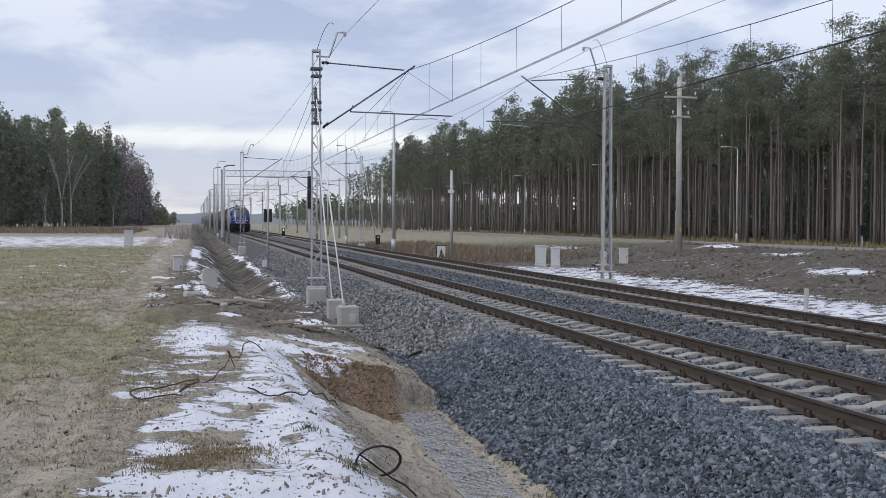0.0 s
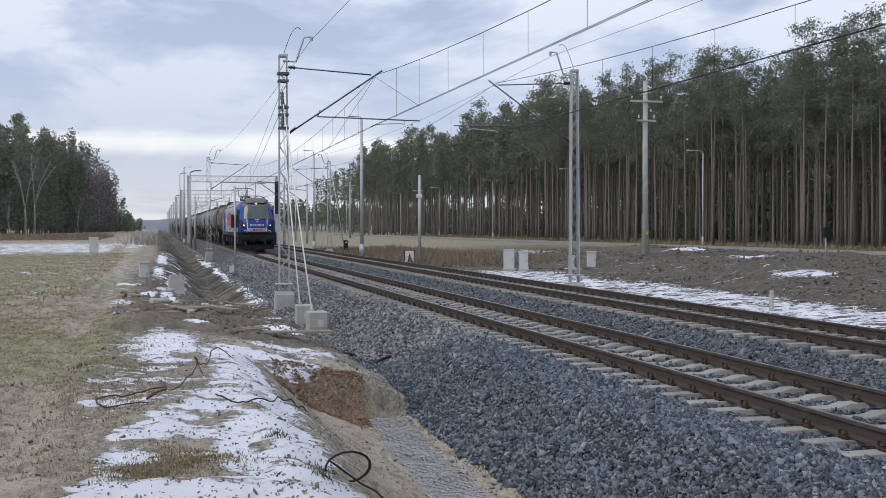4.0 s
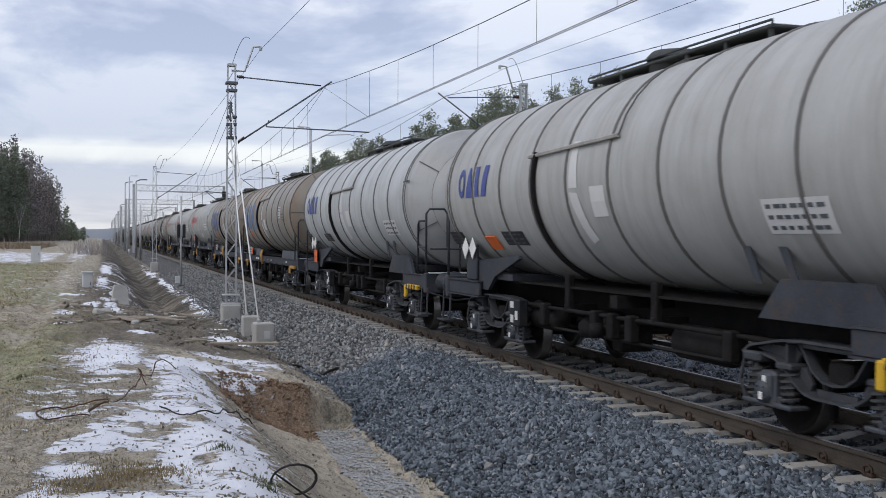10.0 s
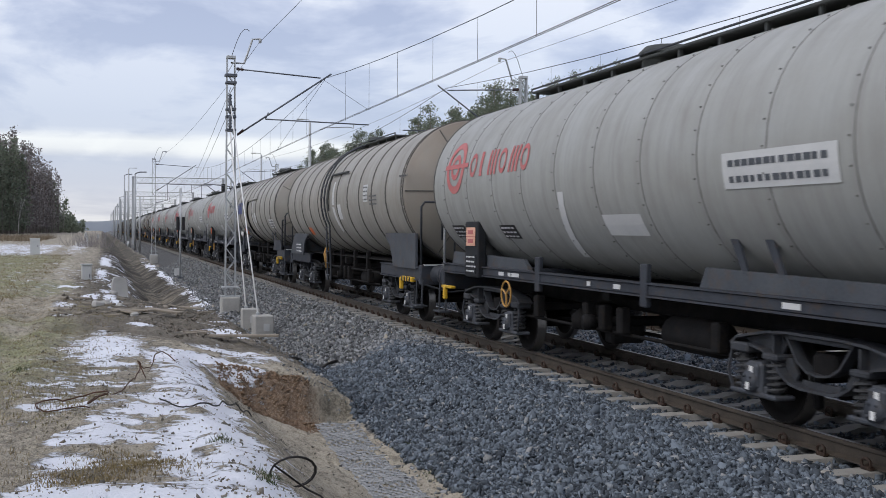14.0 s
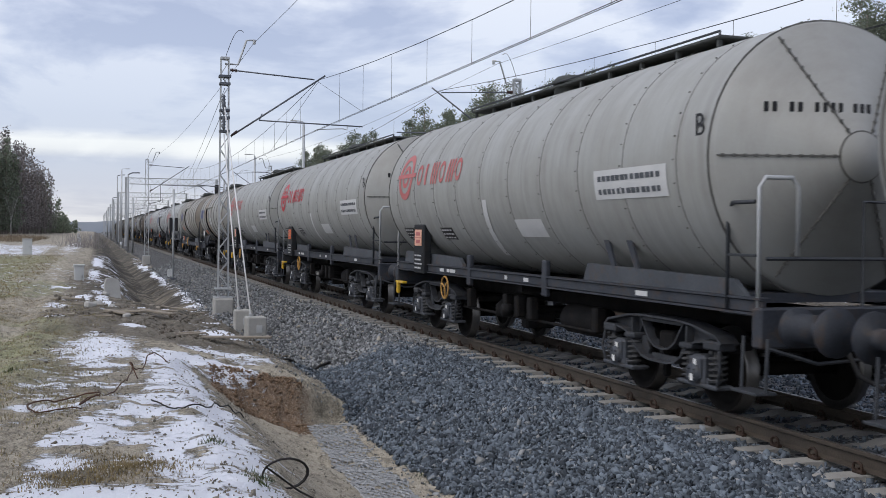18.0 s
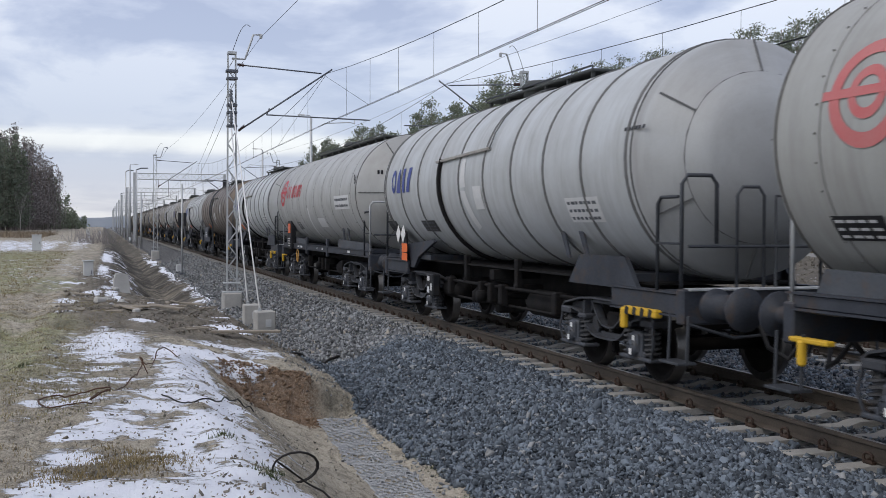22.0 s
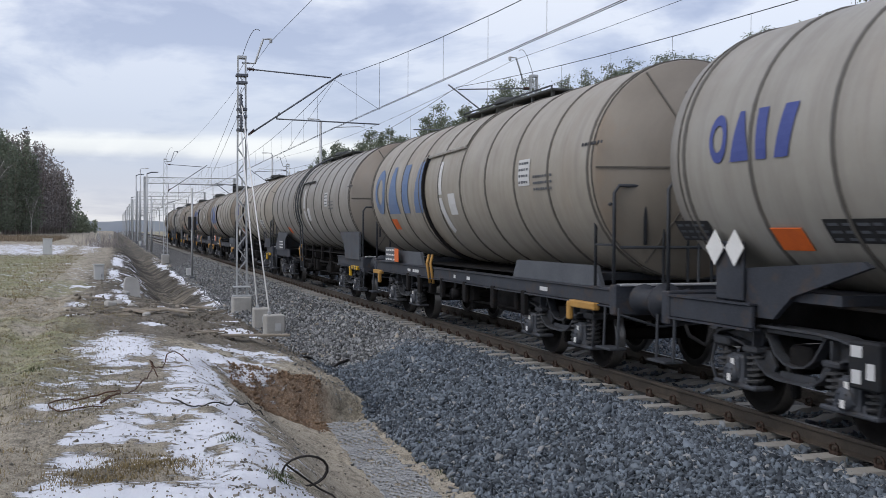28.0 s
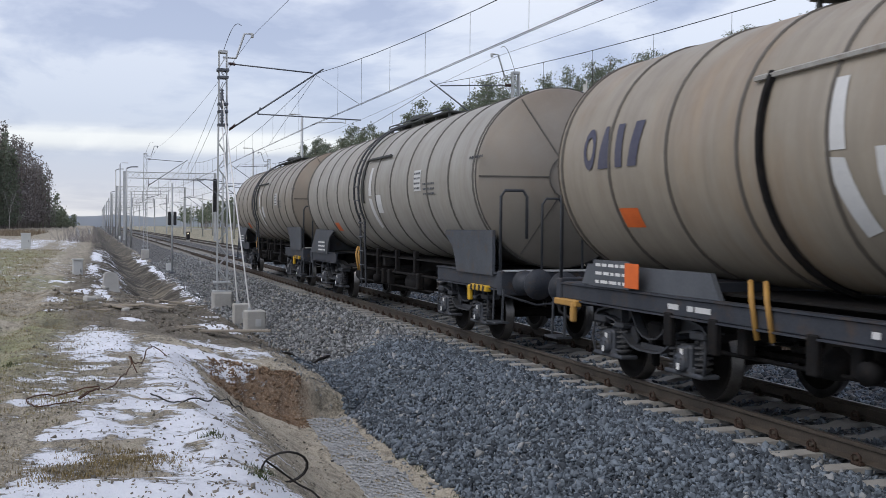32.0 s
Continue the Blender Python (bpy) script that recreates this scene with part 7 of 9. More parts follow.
loco = thing("locomotive", "blue and grey electric freight locomotive with red lettering blocks", "locomotive")
n = len(NOSE)
for s in (-1, 1):
    b = Build()
    b.smooth = True
    us = np.linspace(-1, 1, 17)
    grid = [[end(nose_at(u, NOSE[i][0]), s) for u in us] for i in range(n)]
    vs = [p for row in grid for p in row]
    b.add(vs, [(i * 17 + j, i * 17 + j + 1, (i + 1) * 17 + j + 1, (i + 1) * 17 + j) for i in range(n - 1) for j in range(16)])
    for sx in (-1, 1):
        ts = np.linspace(0, 1, 11)
        vs = []
        for i in range(n):
            for t in ts:
                p = loco_side(i, t)
                vs.append(end((sx * p.x, p.y, p.z), s))
        b.add(vs, [(i * 11 + j, i * 11 + j + 1, (i + 1) * 11 + j + 1, (i + 1) * 11 + j) for i in range(n - 1) for j in range(10)])
    part("cab", b, LOCO_BLUE, loco, "glossy blue driver's cab")
    ts = np.linspace(0, 1, 11)
    b = Build()
    b.smooth = True
    vs = []
    for t in ts:
        p = loco_side(n - 1, t)
        for u in np.linspace(-1, 1, 9):
            y = p.y + (nose_at(u, 4.02).y - nose_at(1, 4.02).y) * (1 - t)
            vs.append(end((u * p.x, y, p.z + 0.05 * (1 - u * u)), s))
    b.add(vs, [(i * 9 + j, i * 9 + j + 1, (i + 1) * 9 + j + 1, (i + 1) * 9 + j) for i in range(10) for j in range(8)])
    part("cab_roof", b, LOCO_HOOD, loco, "dirty grey cab roof")
    # roof hood over the windscreen
    b = Build()
    b.smooth = True
    arch = np.linspace(0, math.pi, 13)
    for y, wide, zb, tall_ in ((1.18, 0.62, 3.78, 0.02), (1.28, 0.80, 3.80, 0.16), (1.5, 0.92, 3.84, 0.27), (1.95, 0.95, 3.90, 0.32), (2.6, 0.95, 3.92, 0.30), (3.1, 0.92, 3.90, 0.20), (3.3, 0.85, 3.88, 0.06)):
        b.v += [tuple(end((wide * math.cos(a_) / (abs(math.cos(a_)) ** 4 + abs(math.sin(a_)) ** 4) ** 0.25 * 0.9, y, zb + tall_ * math.sin(a_) ** 0.6), s)) for a_ in arch]
    for i in range(6):
        for j in range(12):
            b.f.append((i * 13 + j, i * 13 + j + 1, i * 13 + j + 14, i * 13 + j + 13))
            b.s.append(True)
            b.k.append(0)
    part("roof_hood", b, LOCO_HOOD, loco)
    for sx in (-0.92, 0.92):
        part("horn", Build().cyl(end((sx, 1.55, 3.98), s), end((sx, 1.95, 4.0), s), 0.06, 10), BLACK, loco)


    def on_nose(z0, z1, u0, u1, lift, nu=10, nz=8, w0=None, w1=None):
        bb = Build()
        bb.smooth = True
        vs = []
        for a in range(nz + 1):
            f = a / nz
            lo, hi = (u0, u1) if w0 is None else (u0 + (w0 - u0) * f, u1 + (w1 - u1) * f)
            for c in range(nu + 1):
                p = nose_at(lo + (hi - lo) * c / nu, z0 + (z1 - z0) * f)
                vs.append(end((p.x, p.y - lift, p.z + lift * 0.3), s))
        bb.add(vs, [(a * (nu + 1) + c, a * (nu + 1) + c + 1, (a + 1) * (nu + 1) + c + 1, (a + 1) * (nu + 1) + c) for a in range(nz) for c in range(nu)])
        return bb


    part("windscreen_frame", on_nose(2.48, 3.60, -0.77, 0.77, 0.012, w0=-0.80, w1=0.80), RUBBER, loco)
    part("windscreen", on_nose(2.54, 3.54, -0.74, 0.74, 0.022, w0=-0.77, w1=0.77), SCREEN, loco, "large dark windscreen")
    part("hood_visor", on_nose(3.52, 4.0, -0.90, 0.90, 0.026), LOCO_HOOD, loco)
    part("front_panel", on_nose(1.54, 1.82, -0.535, 0.535, 0.016), LOCO_GREY, loco, "pale grey panel below the number")
    for sx in (-1, 1):
        part("front_strip", on_nose(1.56, 2.58, sx * 0.50 - 0.018, sx * 0.50 + 0.018, 0.02, 2, 8, sx * 0.56 - 0.018, sx * 0.56 + 0.018), WHITE, loco)
        part("headlamp_housing", on_nose(1.80, 2.46, sx * 0.60, sx * 0.86, 0.02, 5, 6, sx * 0.80, sx * 0.99), BLACK, loco)
        c = nose_at(sx * 0.715, 2.03)
        part("headlamp", Build().lathe([(0.058, 0), (0.058, 0.03), (0.04, 0.04), (0, 0.045)], Matrix.Translation(end((c.x, c.y - 0.02, 2.03), s)) @ pose(0, 0, 0, 90 if s < 0 else -90), 16),
             LAMP if s < 0 else GLASS, loco, "lit round headlamp" if s < 0 else "")
        b = Build().tube([end((nose_at(sx * x, z).x, nose_at(sx * x, z).y - 0.06, z), s) for x, z in ((0.30, 2.42), (0.36, 2.7), (0.50, 3.3))], 0.010, 5)
        b.tube([end((nose_at(sx * x, z).x, nose_at(sx * x, z).y - 0.05, z), s) for x, z in ((0.26, 2.2), (0.44, 2.62), (0.62, 3.2))], 0.013, 5)
        part("wiper", b, BLACK, loco)
        x0 = sx * 1.5
        part("front_handrail", Build().tube([end((sx * 1.44, 0.72, 1.56), s), end((sx * 1.50, 0.72, 1.62), s), end((sx * 1.50, 0.84, 2.55), s), end((sx * 1.42, 0.88, 2.6), s)], 0.02, 6), WHITE, loco)
        part("tail_lamp", Build().tube([end((sx * 0.82, 0.22, 1.50), s), end((sx * 0.82, 0.16, 1.62), s), end((sx * 1.0, 0.2, 1.62), s), end((sx * 1.0, 0.3, 1.50), s)], 0.022, 6), WHITE, loco)
        # side of the cab: window, door with rails, louvre window
        skin = lambda y, z: end((sx * flank_x(y, z), y, z), s)


        def side_panel(outline, lift):
            bb, k = Build(), len(outline)
            bb.smooth = True
            z0, z1 = min(z for _, z in outline), max(z for _, z in outline)
            rows_, cols_ = 9, 5
            for r in range(rows_ + 1):
                z = z0 + (z1 - z0) * (0.002 + 0.996 * r / rows_)
                cut = [ya + (yb - ya) * (z - za) / (zb - za) for (ya, za), (yb, zb) in zip(outline, outline[1:] + outline[:1]) if min(za, zb) <= z <= max(za, zb) and za != zb]
                lo, hi = min(cut), max(cut)
                bb.v += [tuple(skin(lo + (hi - lo) * c / cols_, z) + Vector((sx * lift, 0, 0))) for c in range(cols_ + 1)]
            for r in range(rows_):
                for c in range(cols_):
                    o = r * (cols_ + 1) + c
                    bb.f.append((o, o + 1, o + cols_ + 2, o + cols_ + 1))
                    bb.s.append(True)
                    bb.k.append(0)
            return bb


        part("cab_side_window", side_panel([(1.22, 2.60), (1.92, 2.60), (1.92, 3.12), (1.86, 3.26), (1.70, 3.30), (1.50, 3.22), (1.34, 2.98)], 0.016), GLASS, loco)
        part("cab_door", side_panel([(2.12, 1.54), (2.93, 1.54), (2.93, 3.34), (2.12, 3.34)], 0.012), LOCO_BLUE, loco)
        part("door_window", side_panel([(2.34, 2.62), (2.72, 2.62), (2.76, 2.68), (2.76, 3.14), (2.70, 3.20), (2.36, 3.20), (2.30, 3.14), (2.30, 2.68)], 0.020), GLASS, loco)
        for y in (2.04, 3.0):
            b = Build().tube([skin(y, 1.52) + Vector((sx * 0.01, 0, 0)), skin(y, 1.58) + Vector((sx * 0.05, 0, 0)), skin(y, 2.4) + Vector((sx * 0.05, 0, 0)), skin(y, 3.1) + Vector((sx * 0.05, 0, 0)),
                              skin(y, 3.16) + Vector((sx * 0.01, 0, 0))], 0.016, 6)
            part("door_handrail", b, STEEL_GREY, loco)
        part("door_handle", Build().box(skin(2.2, 2.3) + Vector((sx * 0.03, 0, 0)), (0.04, 0.05, 0.22), 0.01), STEEL_GREY, loco)
        for z in (0.30, 0.62, 0.94, 1.22):
            part("cab_step", Build().box(end((sx * 1.38, 2.5, z), s), (0.28, 0.62, 0.04), 0.01), LOCO_DARK, loco)
        # buffers
        part("buffer", Build().lathe([(0.16, -0.62), (0.16, -0.25), (0.12, -0.25), (0.12, -0.06)], Matrix.Translation((sx * 0.90, s * HALF, 1.10)) @ pose(0, 0, 0, -90 * s), 16)
             .box((sx * 0.90, s * (HALF - 0.03), 1.10), (0.62, 0.06, 0.36), 0.03), LOCO_DARK, loco)
        part("corner_step", Build().box(end((sx * 1.28, 0.66, 1.02), s), (0.42, 0.62, 0.96), 0.05), LOCO_DARK, loco)
        for z in (0.78, 1.18):
            part("step_hole", Build().box(end((sx * 1.34, 0.345, z), s), (0.20, 0.03, 0.14), 0.01), BLACK, loco)
            part("step_hole", Build().box(end((sx * 1.496, 0.58, z), s), (0.012, 0.22, 0.13), 0.004), BLACK, loco)
    b = on_nose(1.99, 2.11, -0.38, -0.345, 0.02, 1, 1)
    for k in range(10):
        u = -0.32 + k * 0.070
        b2 = on_nose(1.99 + 0.02 * (k % 3), 2.11 - 0.015 * (k % 2), u, u + 0.046, 0.02, 1, 1)
        b.add(b2.v, b2.f)
    part("number_mark", b, WHITE, loco)
    b = Build()
    for k in range(5):
        u = -0.10 + k * 0.085
        b2 = on_nose(1.62, 1.74, u, u + 0.058, 0.022, 1, 1)
        b.add(b2.v, b2.f)
    part("lettering", b, LOCO_RED, loco, "small red lettering blocks")
    part("emblem", Build().lathe([(0.075, 0), (0.075, 0.004), (0, 0.005)], Matrix.Translation(end((-0.27, 0.262, 1.68), s)) @ pose(0, 0, 0, 90 if s < 0 else -90), 14), LOCO_NAVY, loco)
    part("badge", Build().box(end((0, nose_at(0, 2.48).y - 0.02, 2.50), s), (0.34, 0.03, 0.05), 0.008).lathe([(0.055, 0), (0.055, 0.01), (0, 0.012)], Matrix.Translation(end((0, nose_at(0, 2.34).y - 0.01, 2.34), s)) @ pose(0, 0, 0, 90 if s < 0 else -90), 12), WHITE, loco)
    part("top_lamp", Build().lathe([(0.075, 0), (0.075, 0.03), (0, 0.05)], Matrix.Translation(end((0, nose_at(0, 3.72).y - 0.04, 3.74), s)) @ pose(0, 0, 0, 90 if s < 0 else -90), 12), LAMP if s < 0 else GLASS, loco)
    part("buffer_beam", Build().box(end((0, 0.58, 1.12), s), (2.6, 0.34, 0.66), 0.03).box(end((0, 0.72, 1.47), s), (2.86, 0.86, 0.06), 0.01), LOCO_DARK, loco)
    b = Build()
    b.prism([(-1.30, 0), (1.30, 0), (1.36, 0.36), (-1.36, 0.36)], 0.05, Matrix(((1, 0, 0, 0), (0, 0, s * 1.0, s * (HALF - 0.62)), (0, 1, 0, 0.18), (0, 0, 0, 1))))
    part("snow_plough", b, LOCO_DARK, loco)
    part("coupling", Build().box(end((0, 0.25, 1.02), s), (0.14, 0.5, 0.18), 0.03).tube([end((0, 0.05, 1.05), s), end((0.08, -0.02, 0.9), s), end((-0.05, 0.02, 0.75), s), end((0, 0.2, 0.55), s)], 0.035, 6), BOGIE, loco)
    for hx in (-0.55, -0.35, 0.32, 0.48, 0.62):
        part("air_hose", Build().tube([end((hx, 0.4, 0.95), s), end((hx, 0.14, 0.85), s), end((hx + 0.04, 0.1, 0.6), s), end((hx + 0.1, 0.2, 0.45), s)], 0.03, 6), RUBBER, loco)
LOUVRE = plain("dark_louvre_panel", (0.028, 0.034, 0.036), (0.060, 0.068, 0.070), 0.5, 0, 2, 30, 0.05, 0.002)
# the body between the cabs
for sx in (-1, 1):
    b = Build()
    b.smooth = True
    k = HALF - 3.0
    vs = [(sx * MAIN_W[i], y, MAIN_Z[i]) for i in range(0, 10) for y in (-k, k - BACK)]
    b.add(vs, [(2 * i, 2 * i + 1, 2 * i + 3, 2 * i + 2) for i in range(9)])
    part("side_wall", b, LOCO_GREY, loco, "light grey machine-room side")
    b = Build()
    vs = [(sx * MAIN_W[i], y, MAIN_Z[i]) for i in range(9, 12) for y in (-k, k - BACK)]
    b.add(vs, [(0, 1, 3, 2), (2, 3, 5, 4)])
    part("roof_edge", b, LOCO_GREY, loco)
    part("roof_slot", Build().box((sx * 1.355, -0.2, 3.60), (0.06, 2 * k - 0.6, 0.07), 0.005), BLACK, loco)
    b = Build()
    for j in range(44):
        b.box((sx * 1.395, -k + 0.4 + j * (2 * k - 1.2) / 43, 3.60), (0.012, 0.14, 0.05))
    tagged(part("slot_grille", b, TUBE_DARK, loco), kind="stuff")
    part("sill", Build().box((sx * 1.44, -0.15, 1.355), (0.14, 2 * HALF - 1.9, 0.34), 0.02), LOCO_DARK, loco)
    # blue stripes running out of both cabs
    for s in (-1, 1):
        for j in range(30):
            z = 1.57 + j * 0.0595
            tip = 2.3 - 1.4 * j / 29 if s < 0 else 2.0 - 0.6 * j / 29
            root = 1.2 if s < 0 else 0.75 - 0.5 * j / 29
            y0 = s * (HALF - 3.0) - (BACK if s > 0 else 0)
            wx = sx * (1.504 if z < 3.0 else 1.497)
            bb = Build()
            bb.add([(wx, y0, z - 0.0297), (wx, y0 - s * root, z - 0.0297), (wx, y0 - s * (root + tip), z - 0.004), (wx, y0 - s * (root + tip), z + 0.004), (wx, y0 - s * root, z + 0.0297), (wx, y0, z + 0.0297)], [(0, 1, 2, 3, 4, 5)])
            part("stripe", bb, LOCO_BLUE, loco)
    # windows and louvres
    for y, w, z0, z1, mat_ in ((-6.3, 0.86, 1.94, 2.62, GLASS), (-6.3, 0.86, 2.72, 3.22, LOCO_BLUE), (-4.65, 0.80, 1.95, 2.56, LOUVRE), (-4.65, 0.80, 2.66, 3.22, BOX_GREY), (-2.62, 0.78, 1.97, 2.56, LOUVRE),
                               (-2.62, 0.78, 2.66, 3.24, BOX_GREY), (4.0, 0.72, 2.38, 3.12, BOX_GREY), (2.15, 1.6, 2.40, 3.14, BOX_GREY)):
        fr = Build()
        zc, hh, xx = (z0 + z1) / 2, z1 - z0, sx * 1.500
        for dy in (-1, 1):
            fr.box((xx, y + dy * (w / 2 + 0.02), zc), (0.016, 0.045, hh + 0.08))
        for dz in (z0 - 0.02, z1 + 0.02):
            fr.box((xx, y, dz), (0.0165, w + 0.08, 0.045))
        wf = part("window_frame", fr, STEEL_GREY, loco)
        part("pane", Build().box((sx * 1.497, y, zc), (0.014, w, hh)), mat_, wf)
    # red name blocks and the drop-shaped emblem
    xx, d = sx * 1.5045, sx
    for j, (ya, yb) in enumerate(((1.12, 0.80), (0.50, -0.28), (-0.42, -1.05), (-1.14, -1.84), (-2.05, -2.55))):
        ya, yb = (ya, yb) if sx < 0 else (-ya - 0.7, -yb - 0.7)
        bb = Build()
        yc, hw = (ya + yb) / 2, abs(ya - yb) / 2
        if j in (1, 3):
            for q in range(28):
                t0, t1 = 2 * math.pi * q / 28, 2 * math.pi * (q + 1) / 28
                bb.add([(xx, yc + r * hw * math.cos(t), 2.54 + (0.59 if r > 0.9 else 0.36) * math.sin(t)) for r, t in ((0.45, t0), (1.0, t0), (1.0, t1), (0.45, t1))], [(0, 1, 2, 3)])
        else:
            c = 0.16 if j == 4 else 0.01
            ol = [(ya, 1.95 + c), (ya - c * (ya - yb), 1.95), (yb + c * (ya - yb), 1.95), (yb, 1.95 + c), (yb, 3.13 - c), (yb + c * (ya - yb), 3.13), (ya - c * (ya - yb), 3.13), (ya, 3.13 - c)]
            bb.add([(xx, y, z) for y, z in ol], [tuple(range(8))])
        part("lettering", bb, LOCO_RED, loco, "large red lettering block")
    ye = 2.08 if sx < 0 else -2.5


    def drop(ring, sign, cz, r0):
        """A drop-shaped half of the round emblem."""
        vs = []
        for q in range(25):
            t = q / 24
            a_ = math.pi * (0.5 + t)
            vs.append((r0 * 1.0 * math.cos(a_), r0 * 1.05 * math.sin(a_)))
        for q in range(1, 24):
            t = q / 24
            vs.append((0.26 * math.sin(2 * math.pi * t) * r0 / 0.6, -r0 * 1.05 + 2 * r0 * 1.05 * t))
        return [(xx, ye - sign * y * 1.08 * (1 if sx < 0 else -1), cz + sign * z) for y, z in vs]


    for sign, mat_, lab in ((1, LOCO_RED, "red drop of the emblem"), (-1, LOCO_NAVY, "navy drop of the emblem")):
        bb = Build()
        vs = drop(None, sign, 2.57 + 0.02 * sign, 0.56)
        vs = [(x_, y_ + 0.04 * sign * (1 if sx < 0 else -1), z_) for x_, y_, z_ in vs]
        bb.add(vs, [tuple(range(len(vs)))])
        part("emblem", bb, mat_, loco, lab)
    bb = Build()
    rr = random.Random(5)
    for y0, cnt in ((2.5, 9), (0.6, 14), (-1.4, 8)):
        for q in range(cnt):
            bb.box((sx * 1.503, y0 - q * 0.095, 1.74), (0.006, rr.uniform(0.03, 0.075), 0.09))
    tagged(part("inscription", bb, LOCO_DARK, loco), kind="stuff")
    bb = Build()
    for q in range(12):
        y0 = -8.2 + q * 1.45 + rr.uniform(-0.3, 0.3)
        bb.box((sx * 1.512, y0, 1.40 + rr.uniform(-0.06, 0.04)), (0.008, rr.uniform(0.08, 0.3), 0.07))
    tagged(part("sill_mark", bb, PANEL_GREY, loco), kind="stuff")
    # underfloor boxes
    for y, w, h in ((-1.7, 0.6, 0.62), (-0.9, 0.5, 0.85), (1.3, 0.6, 0.80)):
        part("equipment_box", Build().box((sx * 1.15, y, 0.80), (0.5, w, h), 0.04), LOCO_DARK, loco)
b = Build()
k = HALF - 2.9
b.box((0, -BACK / 2, 3.885), (2.0, 2 * k - BACK, 0.07), 0.01)
part("roof_deck", b, LOCO_ROOF, loco)
for y in (-5.2, -1.2, 3.0):
    part("roof_panel", Build().box((0, y, 3.96), (1.9, 3.2, 0.12), 0.05), LOCO_GREY, loco)
part("floor", Build().box((0, -0.15, 1.10), (2.7, 2 * HALF - 2.2, 0.24)), BOGIE, loco)
for y, z, hgt in ((-6.6, 4.02, 0.35), (-6.0, 4.02, 0.35), (1.4, 4.05, 0.32), (2.0, 4.05, 0.36), (-2.6, 4.1, 0.3), (-3.2, 4.1, 0.3)):
    bb = Build()
    for q in range(6):
        bb.lathe([(0.04, z + q * hgt / 6), (0.085, z + (q + 0.4) * hgt / 6), (0.04, z + (q + 1) * hgt / 6)], pose(-0.35, y, 0), 12)
    part("roof_insulator", bb, INSULATOR, loco, "brown ribbed insulator")
part("busbar", Build().tube([(-0.35, -6.6, 4.42), (-0.35, -2.6, 4.45), (-0.35, 2.0, 4.46), (-0.2, 4.2, 4.4)], 0.025, 6), TUBE_DARK, loco)


def pantograph(y, up):
    p = part("pantograph", Build().box((0, y, 4.18), (1.5, 1.5, 0.06), 0.02).box((-0.6, y, 4.1), (0.12, 1.3, 0.2), 0.02).box((0.6, y, 4.1), (0.12, 1.3, 0.2), 0.02), TUBE_DARK, loco)
    knee, head = ((0, y + 0.95, 4.72), (0, y - 0.15, 5.36)) if up else ((0, y + 0.9, 4.32), (0, y - 0.8, 4.40))
    part("lower_arm", Build().cyl((0, y - 0.45, 4.22), knee, 0.07, 8), TUBE_DARK, p)
    part("upper_arm", Build().cyl((-0.25, knee[1], knee[2]), (-0.45, head[1], head[2]), 0.028, 6).cyl((0.25, knee[1], knee[2]), (0.45, head[1], head[2]), 0.028, 6).cyl((-0.3, knee[1], knee[2]), (0.3, knee[1], knee[2]), 0.04, 6), TUBE_DARK, p)
    for d in (-0.25, 0.25):
        part("contact_strip", Build().tube([(-0.98, head[1] + d, head[2] - 0.18), (-0.8, head[1] + d, head[2] - 0.02), (-0.62, head[1] + d, head[2] + 0.04), (0.62, head[1] + d, head[2] + 0.04),
                                            (0.8, head[1] + d, head[2] - 0.02), (0.98, head[1] + d, head[2] - 0.18)], 0.024, 6), TUBE_DARK, p)


pantograph(4.5, True)
pantograph(-4.6, False)
# three-axle bogies
lw = Build()
for s in (-1, 1):
    wheel_build(lw, s, 0.60)
    m = pose(s * 0.815, 0, 0, 0, 90 * s, 0)
    lw.slot = 2
    lw.lathe([(0.30, 0.0), (0.30, 0.016), (0.485, 0.016), (0.485, 0.0)], m, 28)
    lw.slot = 0
    for t in range(12):
        a = math.pi * 2 * t / 12
        lw.cyl((s * 0.832, 0.39 * math.cos(a), 0.39 * math.sin(a)), (s * 0.837, 0.39 * math.cos(a), 0.39 * math.sin(a)), 0.028, 8)
lw.cyl((-1.1, 0, 0), (1.1, 0, 0), 0.10, 10)
DISC = plain("bright_brake_disc", (0.38, 0.38, 0.37), (0.50, 0.50, 0.49), 0.4, 0.6, 5, 60, 0)
LOCO_WHEELS = lw.mesh("wheelset", WHEEL, TYRE, DISC)
